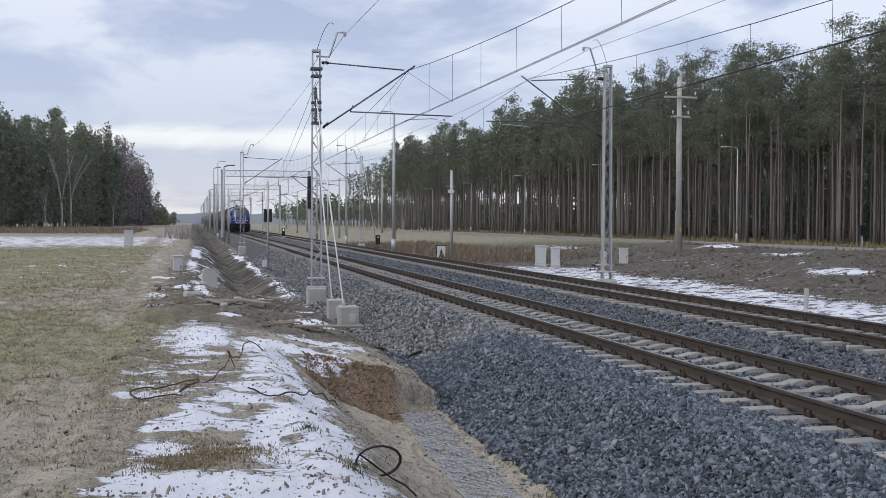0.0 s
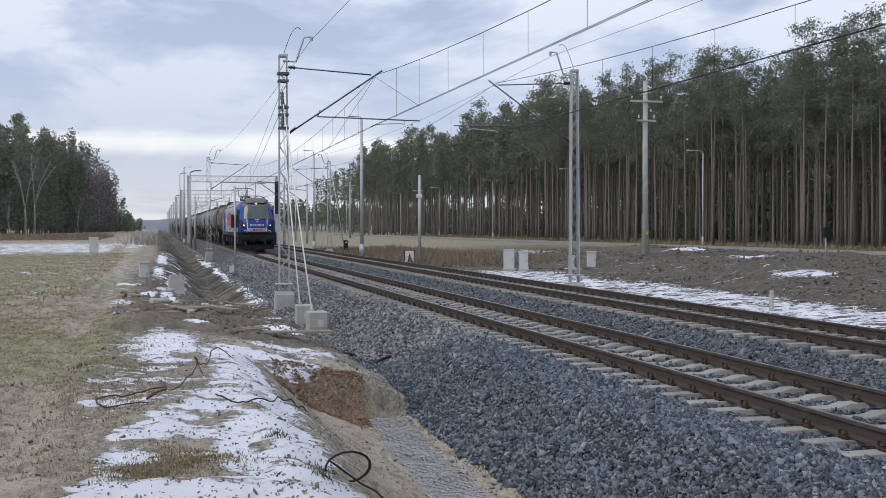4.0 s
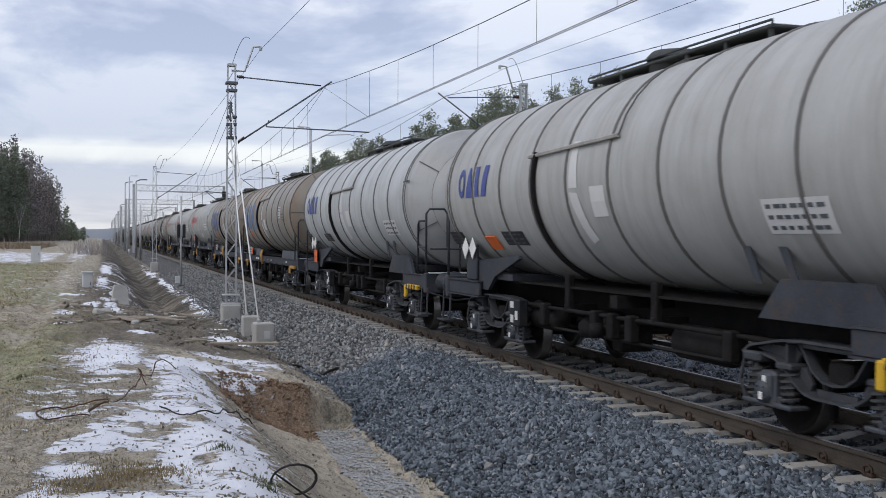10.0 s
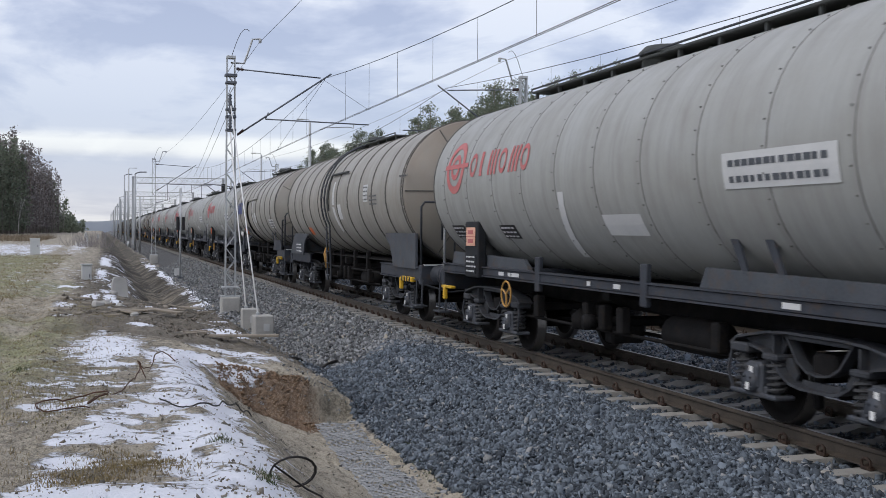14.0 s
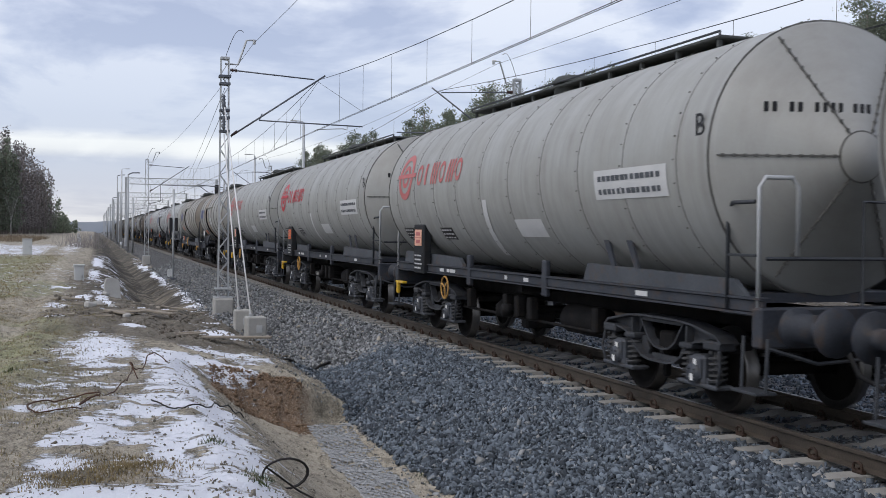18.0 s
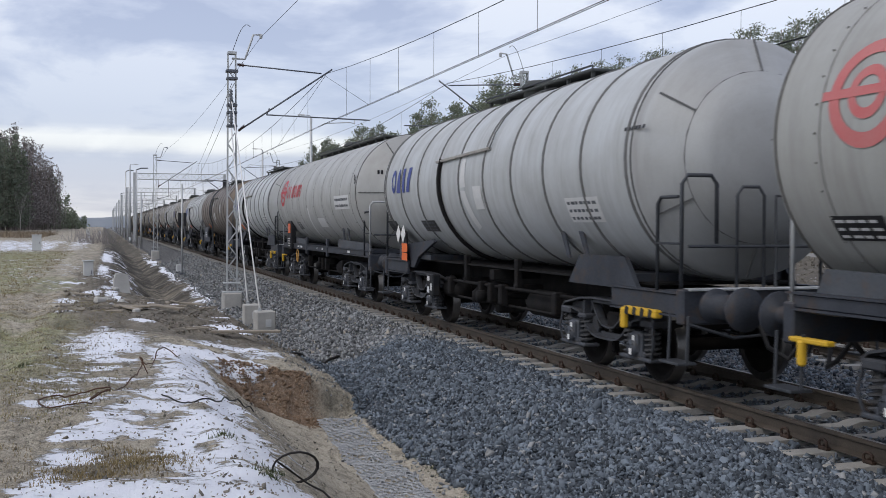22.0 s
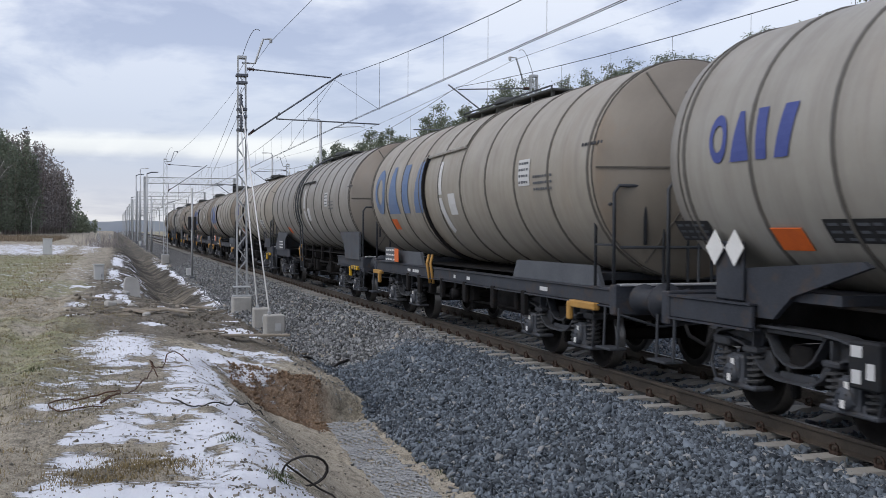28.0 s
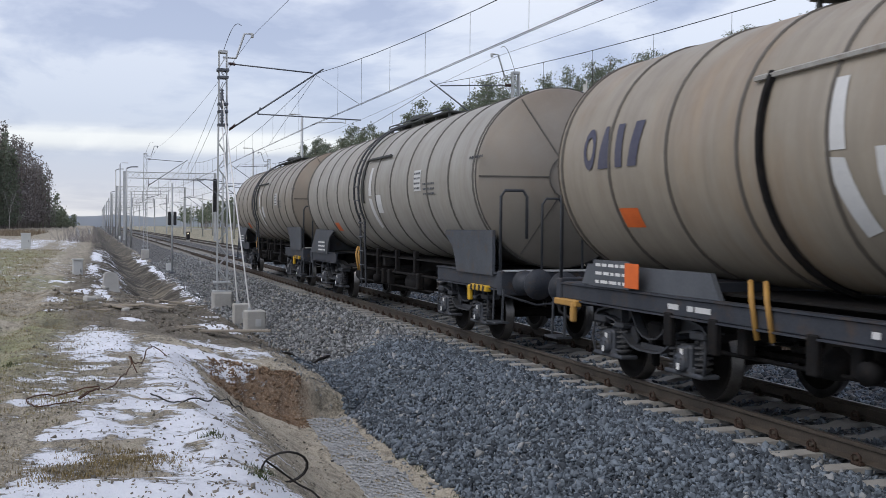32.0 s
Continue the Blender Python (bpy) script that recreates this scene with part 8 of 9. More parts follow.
for s in (-1, 1):
    bg = part("bogie", Build().box((0, 0, 0.74), (2.3, 4.6, 0.14), 0.03).box((0, 1.1, 0.6), (1.9, 0.3, 0.3), 0.03).box((0, -1.1, 0.6), (1.9, 0.3, 0.3), 0.03), BOGIE, loco, at=pose(0, s * 5.55 - (0.2 if s > 0 else 0), 0))
    for sx in (-1, 1):
        o = [(-2.7, 0.62), (-2.5, 0.88), (2.5, 0.88), (2.7, 0.62), (2.2, 0.56), (1.5, 0.72), (0.5, 0.56), (-0.5, 0.56), (-1.5, 0.72), (-2.2, 0.56)]
        part("side_frame", Build().prism(o, 0.12, Matrix(((0, 0, 1, sx * 1.12 - 0.06), (1, 0, 0, 0), (0, 1, 0, 0), (0, 0, 0, 1)))), BOGIE, bg)
        for a in (-1.9, 0, 1.9):
            part("axle_box", Build().box((sx * 1.12, a, 0.58), (0.26, 0.34, 0.34), 0.04).cyl((sx * 1.24, a, 0.58), (sx * 1.30, a, 0.58), 0.13, 12), BOGIE, bg)
            for d in (-0.36, 0.36):
                bb = Build()
                for q in range(4):
                    bb.lathe([(0.07, 0.62 + q * 0.07), (0.11, 0.64 + q * 0.07), (0.11, 0.665 + q * 0.07), (0.07, 0.69 + q * 0.07)], pose(sx * 1.15, a + d, 0), 10)
                part("coil_spring", bb, SPRING, bg)
        for q in (-1, 1):
            part("damper", Build().cyl((sx * 1.28, q * 1.2, 0.95), (sx * 1.3, q * 0.45, 0.62), 0.07, 8), SPRING, bg)
            part("sand_pipe", Build().tube([(sx * 0.95, q * 2.6, 0.8), (sx * 0.9, q * 2.55, 0.3), (sx * 0.76, q * 2.4, 0.12)], 0.03, 6), BOGIE, bg)
    for a in (-1.9, 0, 1.9):
        ws = part("wheelset", LOCO_WHEELS, None, bg, at=pose(0, a, 0.60))
        TURNERS.append((ws, (0, a, 0.60), FRONT + HALF + s * 5.55 - (0.2 if s > 0 else 0) + a))
MOVERS.append((loco, FRONT + HALF))

# ---------------------------------------------------------------- trees
bark = Mat("pine_bark", 0.9)
bz = bark.n.new("ShaderNodeSeparateXYZ")
bark.l.new(bark.c.outputs["Object"], bz.inputs[0])
upper = bark.ramp(bark.math("ADD", bz.outputs["Z"], bark.math("MULTIPLY", bark.noise(0.8, 3), 5.0)), 7.0, 15.0)
lowc = bark.mix(bark.noise(9, 5, stretch=(1, 1, 0.25)), (0.158, 0.138, 0.130), (0.36, 0.312, 0.288))
topc = bark.mix(bark.noise(6, 4, stretch=(1, 1, 0.4)), (0.22, 0.172, 0.142), (0.40, 0.315, 0.262))
bark.set("Base Color", bark.mix(bark.math("MULTIPLY", bark.math("POWER", bark.math("SUBTRACT", 1.0, bark.island()), 0.6), 0.74), bark.mix(upper, lowc, topc), (0.080, 0.070, 0.066))).bump(bark.noise(14, 4, stretch=(1, 1, 0.3)), 0.6, 0.03)
BARK = bark.m
birch = Mat("birch_bark", 0.8)
birch.set("Base Color", birch.mix(birch.noise(3.5, 5, stretch=(1, 1, 2.2), low=0.52, high=0.62), (0.52, 0.50, 0.47), (0.07, 0.06, 0.055)))
BIRCH = birch.m
ned = Mat("pine_needles", 0.75)
ned.set("Base Color", ned.mix(ned.math("MULTIPLY", ned.info(), 0.5), ned.mix(ned.island(), (0.096, 0.120, 0.088), (0.295, 0.328, 0.235)), (0.22, 0.24, 0.19)))
leafy, blend = ned.n.new("ShaderNodeBsdfTranslucent"), ned.n.new("ShaderNodeMixShader")
leafy.inputs["Color"].default_value = (0.17, 0.20, 0.14, 1)
blend.inputs[0].default_value = 0.42
ned.l.new(ned.p.outputs[0], blend.inputs[1])
ned.l.new(leafy.outputs[0], blend.inputs[2])
ned.l.new(blend.outputs[0], ned.n["Material Output"].inputs[0])
NEEDLES = ned.m
twig = Mat("bare_twigs", 0.9)
twig.set("Base Color", twig.mix(twig.island(), (0.17, 0.155, 0.150), (0.28, 0.255, 0.245)))
TWIGS = twig.m


def trunk(b, rr, h, r, lean=0.02, sides=7, limbs=10, first=0.55, reach=2.0, sub=True):
    bend = rr.uniform(-1, 1) * lean * h, rr.uniform(-1, 1) * lean * h
    spine = [(bend[0] * (t ** 2) + 0.06 * math.sin(5 * t + r * 40), bend[1] * (t ** 2), h * t) for t in np.linspace(0, 1, 9)]
    b.tube(spine, r, sides, r2=r * 0.22)
    ends = []
    for i in range(limbs):
        t = first + (0.97 - first) * (i + rr.random()) / limbs
        k = t * 8
        p = Vector(spine[int(k)]).lerp(Vector(spine[min(8, int(k) + 1)]), k - int(k))
        a = rr.uniform(0, 2 * math.pi)
        length = reach * (1.15 - 0.75 * (t - first) / (1 - first)) * rr.uniform(0.55, 1.15)
        tip = p + Vector((math.cos(a) * length, math.sin(a) * length, length * rr.uniform(0.05, 0.55)))
        mid = p.lerp(tip, 0.55) + Vector((0, 0, -0.12 * length))
        b.tube([p, mid, tip], r * 0.22 * (1.1 - t * 0.6), 4, r2=0.012)
        ends.append((p, tip, length))
    return spine, ends


def tufts(v, f, rr, centre, size, count, blade):
    """Adds a loose clump of needle blades round a centre."""
    for _ in range(count):
        d = Vector((rr.gauss(0, 1), rr.gauss(0, 1), rr.gauss(0, 0.7)))
        p = Vector(centre) + d * size * 0.5
        w = Vector((rr.gauss(0, 1), rr.gauss(0, 1), rr.gauss(0.3, 0.8))).normalized()
        s = w.cross(Vector((rr.gauss(0, 1), rr.gauss(0, 1), rr.gauss(0, 1)))).normalized()
        l, wd = blade * rr.uniform(0.7, 1.4), blade * rr.uniform(0.16, 0.34)
        o = len(v)
        v += [p - w * l * 0.5, p + s * wd, p + w * l * 0.6, p - s * wd]
        f.append((o, o + 1, o + 2, o + 3))


def pine_variant(seed, h, dense=1.0, low=0.52, reach=2.1):
    rr = random.Random(seed)
    b = Build()
    spine, ends = trunk(b, rr, h, rr.uniform(0.10, 0.15), limbs=23, first=low, reach=reach)
    for _ in range(6):
        z = rr.uniform(0.2, low) * h
        a = rr.uniform(0, 6.3)
        b.tube([(0, 0, z), (math.cos(a) * rr.uniform(0.3, 0.9), math.sin(a) * rr.uniform(0.3, 0.9), z + rr.uniform(-0.1, 0.3))], 0.018, 4, r2=0.008)
    v, f = [], []
    for p, tip, length in ends:
        for t in (0.45, 0.7, 0.9, 1.05):
            c = p.lerp(tip, t) + Vector((rr.gauss(0, 0.2), rr.gauss(0, 0.2), rr.gauss(0.12, 0.14)))
            tufts(v, f, rr, c, 0.66, int(26 * dense), 0.21 / dense ** 0.6)
    top = Vector(spine[-1])
    for _ in range(7):
        tufts(v, f, rr, top + Vector((rr.gauss(0, 0.35), rr.gauss(0, 0.35), rr.uniform(-1.4, 0.25))), 0.55, int(26 * dense), 0.21 / dense ** 0.6)
    crown = big_mesh("crown", np.array(v), np.array(f), NEEDLES)
    return b.mesh("trunk", BARK), crown


def bare_variant(seed, h, bark_mat, spread=2.2, limbs=16, first=0.35):
    rr = random.Random(seed)
    b = Build()
    spine, ends = trunk(b, rr, h, rr.uniform(0.09, 0.14), 0.03, limbs=limbs, first=first, reach=spread)
    t = Build()
    for p, tip, length in ends:
        for _ in range(9):
            q = p.lerp(tip, rr.uniform(0.35, 1.0))
            e = q + Vector((rr.gauss(0, 0.5), rr.gauss(0, 0.5), rr.uniform(0.1, 0.9))) * length * 0.45
            t.tube([q, e], 0.012, 3, caps=False, r2=0.004)
            for _ in range(3):
                q2 = q.lerp(e, rr.uniform(0.4, 1))
                t.tube([q2, q2 + Vector((rr.gauss(0, 0.3), rr.gauss(0, 0.3), rr.uniform(0, 0.5)))], 0.007, 3, caps=False, r2=0.003)
    return b.mesh("trunk", bark_mat), t.mesh("crown", TWIGS)


def birch_variant(seed, h):
    """A birch that forks low into a few white leaders with fine hanging twigs."""
    rr = random.Random(seed)
    b, t = Build(), Build()
    fork = h * rr.uniform(0.28, 0.42)
    b.tube([(0, 0, 0), (0.1, 0.05, fork * 0.6), (0, 0, fork)], 0.20, 7, r2=0.15)
    for k in range(rr.randint(3, 4)):
        a = rr.uniform(0, 6.3)
        tip = Vector((math.cos(a), math.sin(a), 0)) * h * rr.uniform(0.10, 0.26) + Vector((0, 0, h * rr.uniform(0.75, 1.0)))
        mid = Vector((tip.x * 0.35, tip.y * 0.35, (fork + tip.z) / 2))
        b.tube([(0, 0, fork - 0.1), mid * 0.6 + Vector((0, 0, fork * 0.4)), mid, tip], 0.13, 6, r2=0.03)
        for _ in range(26):
            u = rr.uniform(0.25, 1.0)
            p = Vector((0, 0, fork)).lerp(mid, u * 2) if u < 0.5 else mid.lerp(tip, u * 2 - 1)
            e = p + Vector((rr.gauss(0, 1.1), rr.gauss(0, 1.1), rr.uniform(0.2, 1.6)))
            t.tube([p, e], 0.022, 3, caps=False, r2=0.01)
            for _ in range(6):
                q = p.lerp(e, rr.uniform(0.3, 1))
                t.tube([q, q + Vector((rr.gauss(0, 0.45), rr.gauss(0, 0.45), rr.uniform(-0.5, 0.5)))], 0.010, 3, caps=False, r2=0.005)
    return b.mesh("trunk", BIRCH), t.mesh("crown", TWIGS)


PINES = [pine_variant(20 + i, h, 1.0, low) for i, (h, low) in enumerate(((19.5, 0.60), (20.5, 0.64), (18.2, 0.54), (21.5, 0.62), (19.0, 0.66), (17.2, 0.56), (20.0, 0.50)))]
FAR_PINES = [pine_variant(40 + i, h, 0.4, low) for i, (h, low) in enumerate(((19.5, 0.60), (20.5, 0.55), (18.2, 0.5)))]
YOUNG = [pine_variant(60 + i, h, 1.0, 0.12, 1.7) for i, h in enumerate((5.0, 7.5))]
BARE = [birch_variant(80 + i, h) for i, h in enumerate((15.0, 16.5, 13.0))] + [bare_variant(83 + i, h, BARK) for i, h in enumerate((17.0, 15.5))]
TREE_WORDS = {"pine": "tall Scots pine with bare reddish trunk and high crown", "young": "young dark green pine at the forest edge", "bare": "leafless tree with fine bare twigs at the forest edge"}


def tree(kind, meshes, x, y, scale, turn, grp):
    tr = thing("pine_tree" if kind != "bare" else "bare_tree", TREE_WORDS[kind], "tree", pose(x, y, ground_at(x, y) - 0.1, 0, 0, turn), grp)
    for name, me in zip(("trunk", "crown"), meshes):
        ob = part(name, me, None, tr)
        ob.scale = (scale, scale, scale)
    return tr


def rise(y):
    """How tall the forest edge stands along the road."""
    return float(np.interp(y, [40, 66, 76, 100, 122, 150, 200, 260], [1.0, 1.02, 0.92, 0.95, 1.04, 1.07, 1.06, 1.05]))


rt = random.Random(31)
rows = []
y = 36.0
while y < 250:
    x = 51.5 + 1.5 * math.sin(y / 23) + rt.uniform(-1.5, 2.0) - 0.035 * max(0, y - 150)
    rows.append((x, y))
    y += rt.uniform(1.1, 2.3)
for x, y in rows:
    tree("pine", rt.choice(PINES if y < 130 else FAR_PINES), x, y, rt.uniform(0.84, 1.02) * rise(y), rt.uniform(0, 360), "pines along the road")
for _ in range(120):
    y = 36 + 150 * rt.random() ** 1.4
    x = rt.uniform(53.0, 62)
    tree("pine", rt.choice(PINES if y < 130 else FAR_PINES), x, y, rt.uniform(0.84, 1.02) * rise(y), rt.uniform(0, 360), "pines along the road")
for x, y, s in ((50.2, 71, 0.95), (50.8, 62, 1.0), (49.9, 83, 0.62), (50.5, 96, 0.55)):
    tree("bare", BARE[3], x, y, s, rt.uniform(0, 360), "bare trees by the road")


def wood(name, label, count, place, seed, spread, crown_low, blades=90, blade=0.75, bare=0.0, tall=(16, 21)):
    """A stand of many trees as one mesh for the trunks and one for the crowns."""
    r = np.random.RandomState(seed)
    tv, tf, cv, cf = [], [], [], []
    for i in range(count):
        x, y, *top = place(r)
        h, z0 = (top[0] if top else 1.0) * r.uniform(*tall), ground_at(x, y) - 0.1
        rad, lx, ly = r.uniform(0.06, 0.135), r.normal(0, 0.55), r.normal(0, 0.55)
        o = len(tv)
        for t, q in ((0, 1.0), (0.5, 0.75), (1, 0.2)):
            for k in range(5):
                a = k * 1.2566
                tv.append((x + lx * t * t + rad * q * math.cos(a), y + ly * t * t + rad * q * math.sin(a), z0 + h * t))
        for l in range(2):
            for k in range(5):
                tf.append((o + 5 * l + k, o + 5 * l + (k + 1) % 5, o + 5 * l + 5 + (k + 1) % 5, o + 5 * l + 5 + k))
        nb = blades
        zz = r.uniform(crown_low, 1.0, nb)
        wide = spread * np.sqrt(np.clip(1.12 - zz, 0.03, 1)) * np.clip((zz - crown_low) * 6 + 0.35, 0, 1)
        c = np.stack([x + lx * zz ** 2 + r.normal(0, 1, nb) * wide * 0.5, y + ly * zz ** 2 + r.normal(0, 1, nb) * wide * 0.5, z0 + h * zz + r.normal(0.1, 0.25, nb)], -1)
        w = r.normal(size=(nb, 3))
        w /= np.linalg.norm(w, axis=1)[:, None]
        s = np.cross(w, r.normal(size=(nb, 3)))
        s /= np.linalg.norm(s, axis=1)[:, None]
        l = blade * r.uniform(0.6, 1.4, nb)[:, None]
        q = l * r.uniform(0.18, 0.42, nb)[:, None]
        o = len(cv) * 1
        cv.append(np.stack([c - w * l * 0.5, c + s * q, c + w * l * 0.6, c - s * q], 1).reshape(-1, 3))
    cv = np.concatenate(cv)
    cf = np.arange(len(cv)).reshape(-1, 4)
    th = thing(name, label, "forest", kind="stuff")
    tagged(part("trunks", big_mesh("trunks", np.array(tv), np.array(tf), BARK, True), None, th), kind="stuff")
    tagged(part("crowns", big_mesh("crowns", cv, cf, TWIGS if bare else NEEDLES), None, th), kind="stuff")
    return th


def strip_of(x0, x1, y0, y1):
    def go(r):
        y = y0 + (y1 - y0) * r.rand() ** 1.3
        return r.uniform(x0, x1) - 0.035 * max(0, y - 150), y, rise(y)
    return go


wood("pine_forest", "dense pine forest behind the road", 900, strip_of(55, 84, 25, 340), 3, 2.2, 0.52, 150, 0.50, tall=(15.5, 18.5))
wood("pine_forest", "deep stand of pines inside the forest", 900, strip_of(70, 150, 10, 260), 13, 2.2, 0.45, 80, 0.8, tall=(14, 18))
wood("pine_forest", "dark pine undergrowth inside the forest", 560, strip_of(70, 150, 10, 170), 4, 2.8, 0.05, 70, 1.0, tall=(5, 10))
wood("pine_forest", "low dark undergrowth deep between the pines", 420, strip_of(66, 140, 95, 340), 14, 2.8, 0.02, 70, 0.9, tall=(3.0, 6.5))
wood("far_woods", "distant pine woods beyond the line", 420, lambda r: (r.uniform(46, 150), r.uniform(380, 620)), 5, 2.4, 0.3, 60, 1.1, tall=(8, 13))

# the wood on the open side
def edge(u):
    """A point on the edge of the wood across the field, from its near end (0) to its far end (1)."""
    return -47 + 37 * u, 196 + 240 * u


def canopy(u):
    """The height of the wood along that edge."""
    return float(np.interp(u, [-0.1, 0.17, 0.25, 0.3, 0.38, 0.45, 0.55, 0.615, 0.7, 0.795, 0.88, 0.95, 1.05, 1.5], [30, 30, 27, 26.5, 30, 32, 32, 31, 28, 24, 18, 10, 5, 3]))


for i in range(26):
    u = 0.05 + 0.6 * rt.random()
    x, y = edge(u)
    d = rt.uniform(3, 12)
    tree("pine", rt.choice(FAR_PINES), x - d, y + 0.4 * d, canopy(u) / 19.5 * rt.uniform(0.85, 1.02), rt.uniform(0, 360), "pines across the field")
for u, k, s in ((0.10, 1, 1.1), (0.335, 0, 1.35), (0.37, 1, 1.3), (0.28, 2, 0.8), (0.56, 0, 0.8)):
    x, y = edge(u)
    tree("bare", BARE[k], x + 3.5, y - 6, s, rt.uniform(0, 360), "birches across the field")
for u, k, s in ((0.08, 0, 1.1), (0.11, 1, 0.9), (0.05, 1, 1.0), (0.15, 0, 1.0)):
    x, y = edge(u)
    tree("young", YOUNG[k], x + 2.5, y - 4, s, rt.uniform(0, 360), "young pines across the field")


def behind(u0, u1, d0, d1):
    def go(r):
        u = r.uniform(u0, u1)
        x, y = edge(u)
        d = r.uniform(d0, d1)
        return x - d, y + 0.4 * d, canopy(u)
    return go


wood("pine_wood", "dense dark pine wood across the field", 330, behind(-0.1, 0.66, 4, 45), 7, 2.4, 0.22, 180, 0.8, tall=(0.82, 0.98))
wood("pine_wood", "dark green edge of the pine wood across the field", 250, behind(-0.1, 0.64, -1, 5), 17, 2.6, 0.06, 260, 0.75, tall=(0.55, 0.95))
wood("bare_wood", "leafless brown wood at the end of the field", 170, behind(0.6, 0.86, -1, 12), 8, 2.4, 0.08, 240, 0.6, bare=1.0, tall=(0.85, 1.05))
wood("pine_wood", "distant pine wood beside the line", 120, behind(0.82, 1.1, 0, 20), 9, 2.4, 0.1, 110, 0.9, tall=(0.85, 1.1))

# low ridge of far woods at the horizon, the haze put into its base colour
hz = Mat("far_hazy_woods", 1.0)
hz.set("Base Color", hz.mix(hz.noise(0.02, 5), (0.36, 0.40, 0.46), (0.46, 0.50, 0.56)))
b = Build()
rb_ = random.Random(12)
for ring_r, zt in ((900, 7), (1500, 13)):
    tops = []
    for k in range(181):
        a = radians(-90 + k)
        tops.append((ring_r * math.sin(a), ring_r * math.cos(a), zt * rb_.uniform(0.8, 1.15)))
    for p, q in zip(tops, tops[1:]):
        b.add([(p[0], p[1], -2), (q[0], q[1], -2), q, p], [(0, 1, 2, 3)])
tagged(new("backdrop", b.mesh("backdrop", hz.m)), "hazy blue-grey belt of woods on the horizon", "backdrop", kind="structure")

# dry grass, weeds and bushes
def blades_mesh(count, place, seed, tall, material, name, label, cat="grass", width=0.012):
    r = np.random.RandomState(seed)
    x, y = place(r, count)
    z = height(x, y)
    n = len(x)
    a, l = r.uniform(0, 2 * np.pi, n), tall * r.uniform(0.4, 1.3, n)
    lean = r.normal(0, 0.45, (n, 2)) * l[:, None]
    wx, wy = np.cos(a) * width, np.sin(a) * width
    v = np.stack([np.stack([x - wx, y - wy, z - 0.01], -1), np.stack([x + wx, y + wy, z - 0.01], -1), np.stack([x + lean[:, 0], y + lean[:, 1], z + l], -1)], 1).reshape(-1, 3)
    return tagged(new(name, big_mesh(name, v, np.arange(3 * n).reshape(-1, 3), material)), label, cat, kind="stuff")


def grass_mat(name, a, b_):
    m = Mat(name, 0.85)
    m.set("Base Color", m.mix(m.island(), a, b_))
    return m.m


DRY, GREEN, REED = grass_mat("dry_grass", (0.14, 0.105, 0.05), (0.34, 0.27, 0.14)), grass_mat("green_weed", (0.035, 0.055, 0.02), (0.10, 0.12, 0.04)), grass_mat("brown_reeds", (0.13, 0.10, 0.07), (0.30, 0.24, 0.165))


def clumps(spots, spread):
    def go(r, n):
        k = r.randint(0, len(spots), n)
        c = np.array(spots)[k]
        return c[:, 0] + r.normal(0, spread, n), c[:, 1] + r.normal(0, spread, n)
    return go


def snow_edge(y):
    return np.interp(y, [5, 6.5, 7.5, 9, 9.8, 11, 12, 15, 18], [-0.85, -0.62, -0.5, -0.37, 0.0, 0.2, 0.2, -0.2, 0.3])


rg = np.random.RandomState(5)
near = [(x, y) for x, y in ((-4.2 + 4.5 * rg.rand(), 6 + 20 * rg.rand() ** 1.3) for _ in range(420)) if x < float(snow_edge(y)) - 0.15]


def stubble(r, n):
    x, y = -5.5 + 7.0 * r.rand(n), 5.8 + 22 * r.rand(n) ** 1.5
    k = (fractal(x * 0.8 + 7, y * 0.5, 4, 131) > 0.46) & (np.abs(x + 1.3) > 0.35 * soft_noise(y, x * 0, 5)) & (x < snow_edge(y) - 0.1 + 0.2 * soft_noise(y * 1.5, x * 0 + 2, 7))
    return x[k], y[k]


STUBBLE = grass_mat("olive_stubble", (0.10, 0.093, 0.038), (0.43, 0.38, 0.20))
blades_mesh(80000, stubble, 21, 0.028, STUBBLE, "dry_grass", "trampled olive and straw-coloured grass beside the path", width=0.005)
sv, sf = crushed(5200, lambda r, n: (-5.0 + 8.2 * r.rand(n), 5.8 + 26 * r.rand(n) ** 1.5), 0.011, 78)
tagged(new("pebbles", big_mesh("pebbles", sv, sf, granite("mixed_pebbles", (0.05, 0.045, 0.035), (0.42, 0.38, 0.31), (0.5, 0.48, 0.44)))), "scattered pebbles and crumbs on the sandy ground", "pebbles", kind="stuff")
blades_mesh(26000, clumps(near, 0.20), 1, 0.035, DRY, "dry_grass", "short dry grass tufts on sandy ground", width=0.004)
blades_mesh(2600, clumps([(0.02, 7.2), (0.2, 7.4), (-0.2, 7.1), (0.35, 7.5), (0.1, 7.8)], 0.16), 2, 0.028, DRY, "dry_grass", "yellowed grass patch beside the snow", width=0.005)
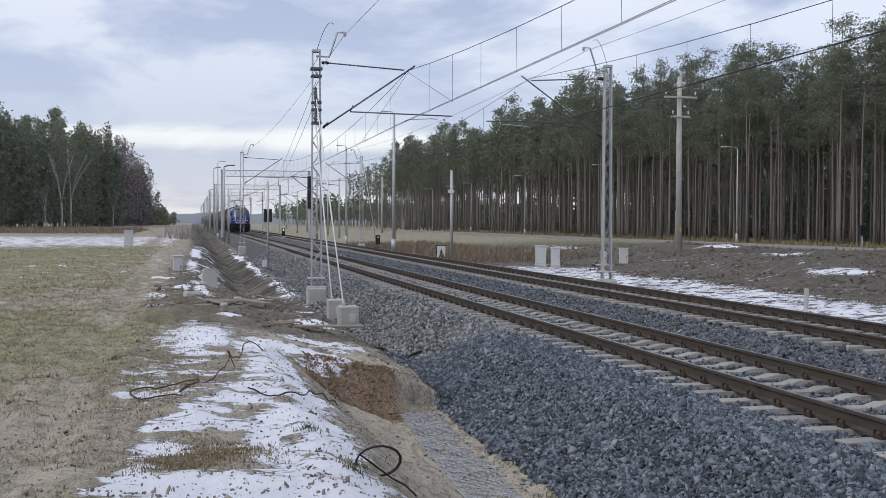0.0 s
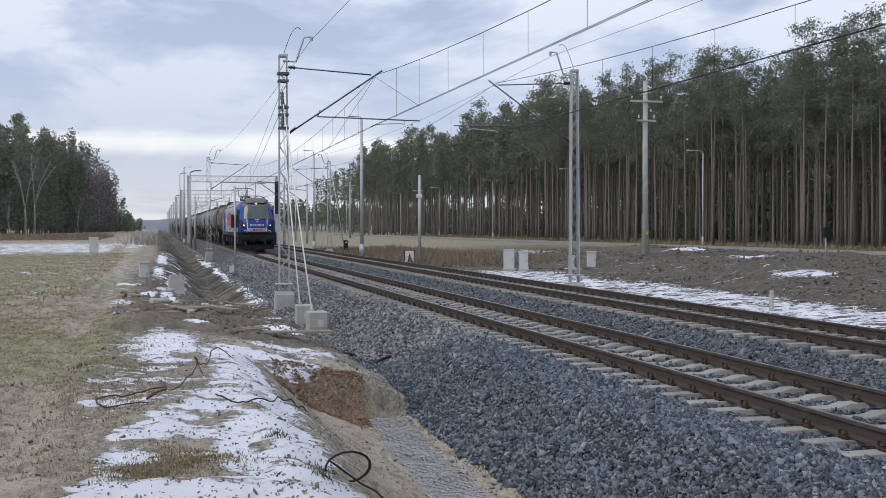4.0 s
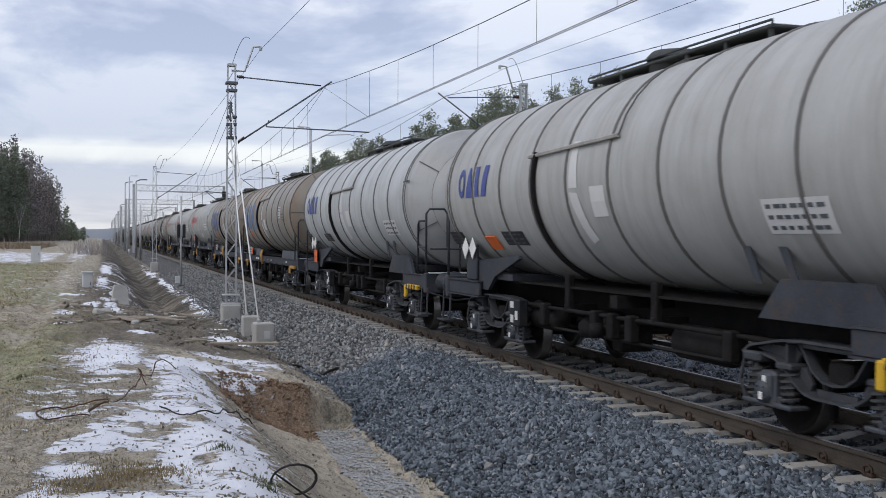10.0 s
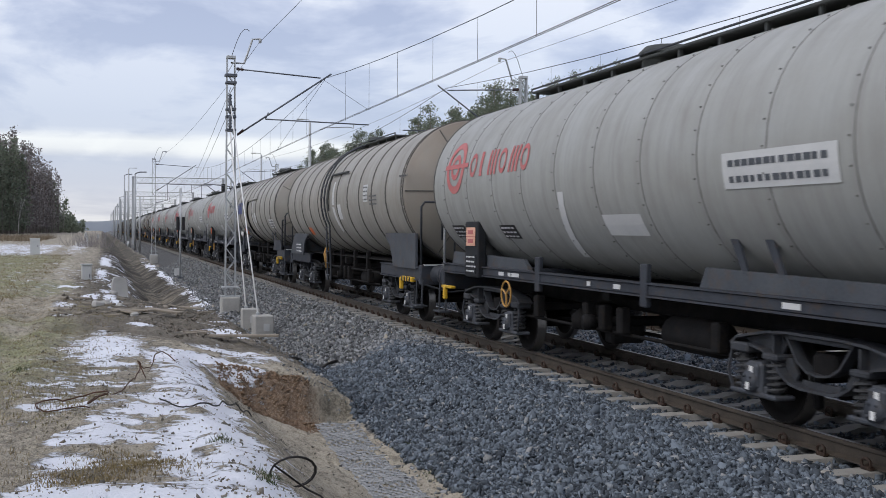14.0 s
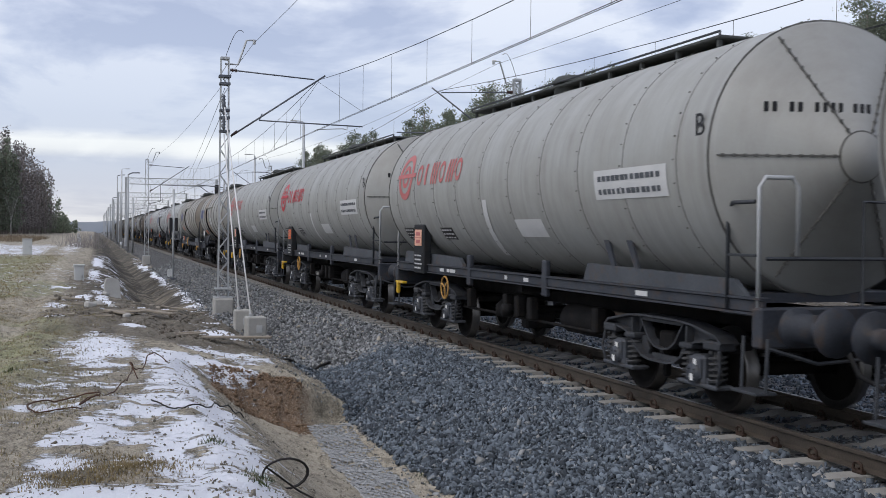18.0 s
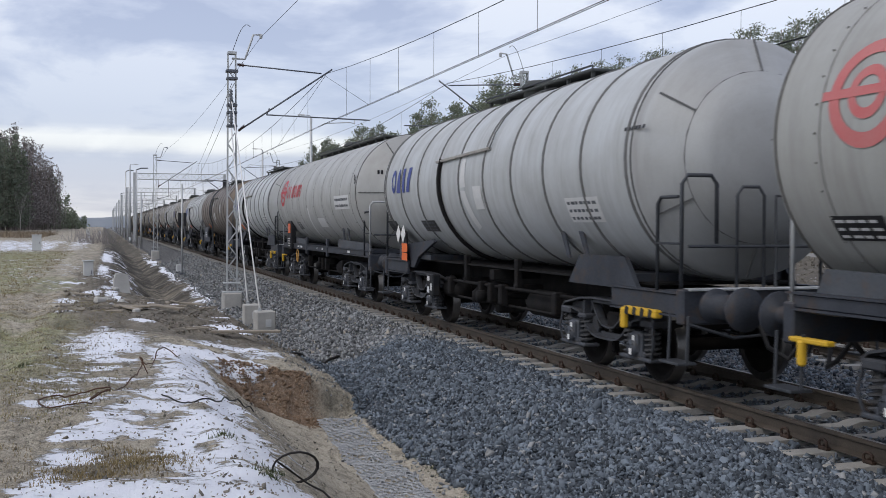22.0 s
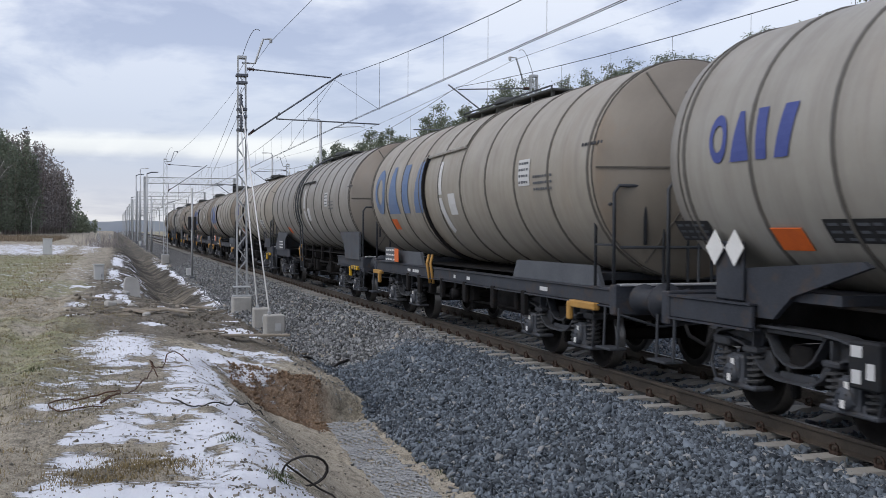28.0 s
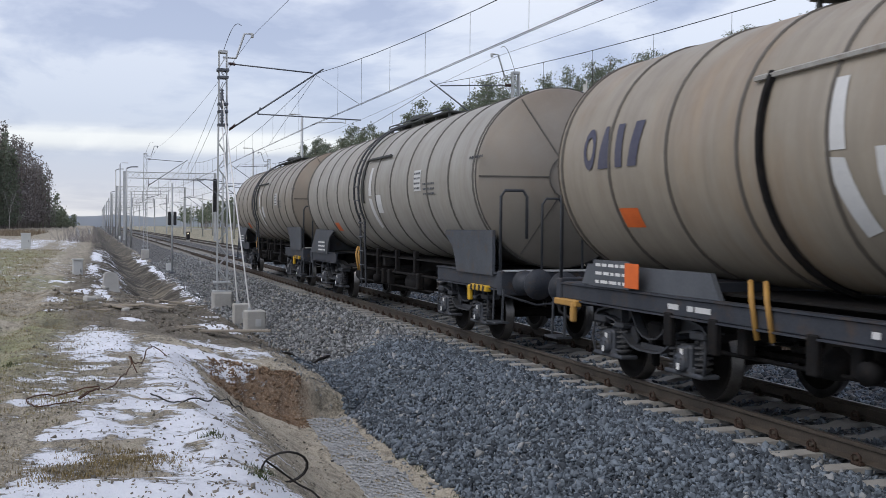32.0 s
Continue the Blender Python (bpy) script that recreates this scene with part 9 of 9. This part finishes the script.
blades_mesh(900, clumps([(3.60, 12.4), (3.66, 12.5), (3.63, 12.45), (3.45, 10.9), (3.5, 10.7), (1.05, 7.0), (1.2, 7.6), (0.9, 8.3), (3.3, 9.6), (-0.9, 12.6), (3.55, 11.6)], 0.06), 3, 0.04, GREEN, "weeds", "small green weeds on the bank", width=0.005)
blades_mesh(20000, lambda r, n: (-2 - 16 * r.rand(n) ** 1.2, 24 + 55 * r.rand(n)), 4, 0.07, DRY, "dry_grass", "thin dry grass of the field", width=0.014)
blades_mesh(12000, lambda r, n: (-8 - 50 * r.rand(n), 150 + 55 * r.rand(n)), 6, 0.8, REED, "dry_reeds", "brown dry reeds before the wood", "reeds", width=0.05)
blades_mesh(9000, lambda r, n: (16 + 9 * r.rand(n), 62 + 50 * r.rand(n)), 7, 0.5, REED, "dry_reeds", "brown dry weeds beyond the far track", "reeds", width=0.03)
blades_mesh(8000, lambda r, n: (47.6 + 4 * r.rand(n), 40 + 160 * r.rand(n)), 8, 0.45, DRY, "dry_grass", "tall dry grass on the road verge", width=0.04)
bs = thing("bush", "low brown leafless bush beside the ditch path", "bush", pose(-1.4, 118, -0.1))
bt = Build()
for _ in range(160):
    p = Vector((rb_.gauss(0, 1.0), rb_.gauss(0, 2.5), 0))
    bt.tube([p, p + Vector((rb_.gauss(0, 0.5), rb_.gauss(0, 0.5), rb_.uniform(0.8, 1.9)))], 0.022, 3, r2=0.008)
tagged(part("branchwork", bt, TWIGS, bs), kind="stuff")


# ---------------------------------------------------------------- what moves
def motions():
    # the train: one steady run along the near track
    for ob, place in MOVERS:
        walk(ob, [(t, pose(X1, place - SPEED * t, 0)) for t in (0, 8, 16, 24, 32)])
    # wheels roll while their wagon passes the viewer
    step = radians(88.5)
    for ws, (x, y, z), place in TURNERS:
        t0, t1 = (place - 46) / SPEED, (place + 3) / SPEED
        f0, f1 = max(1, round(t0 * FPS)), min(32 * FPS - 1, round(t1 * FPS))
        base = Matrix.Translation((x, y, z))
        rows, k = [(0, base)], 0
        if f1 > f0:
            for f in range(f0, f1 + 1):
                rows.append((f / FPS, base @ Matrix.Rotation(step * k, 4, "X")))
                k += 1
        rows.append((32, base @ Matrix.Rotation(step * max(0, k - 1), 4, "X")))
        walk(ws, rows)


motions()
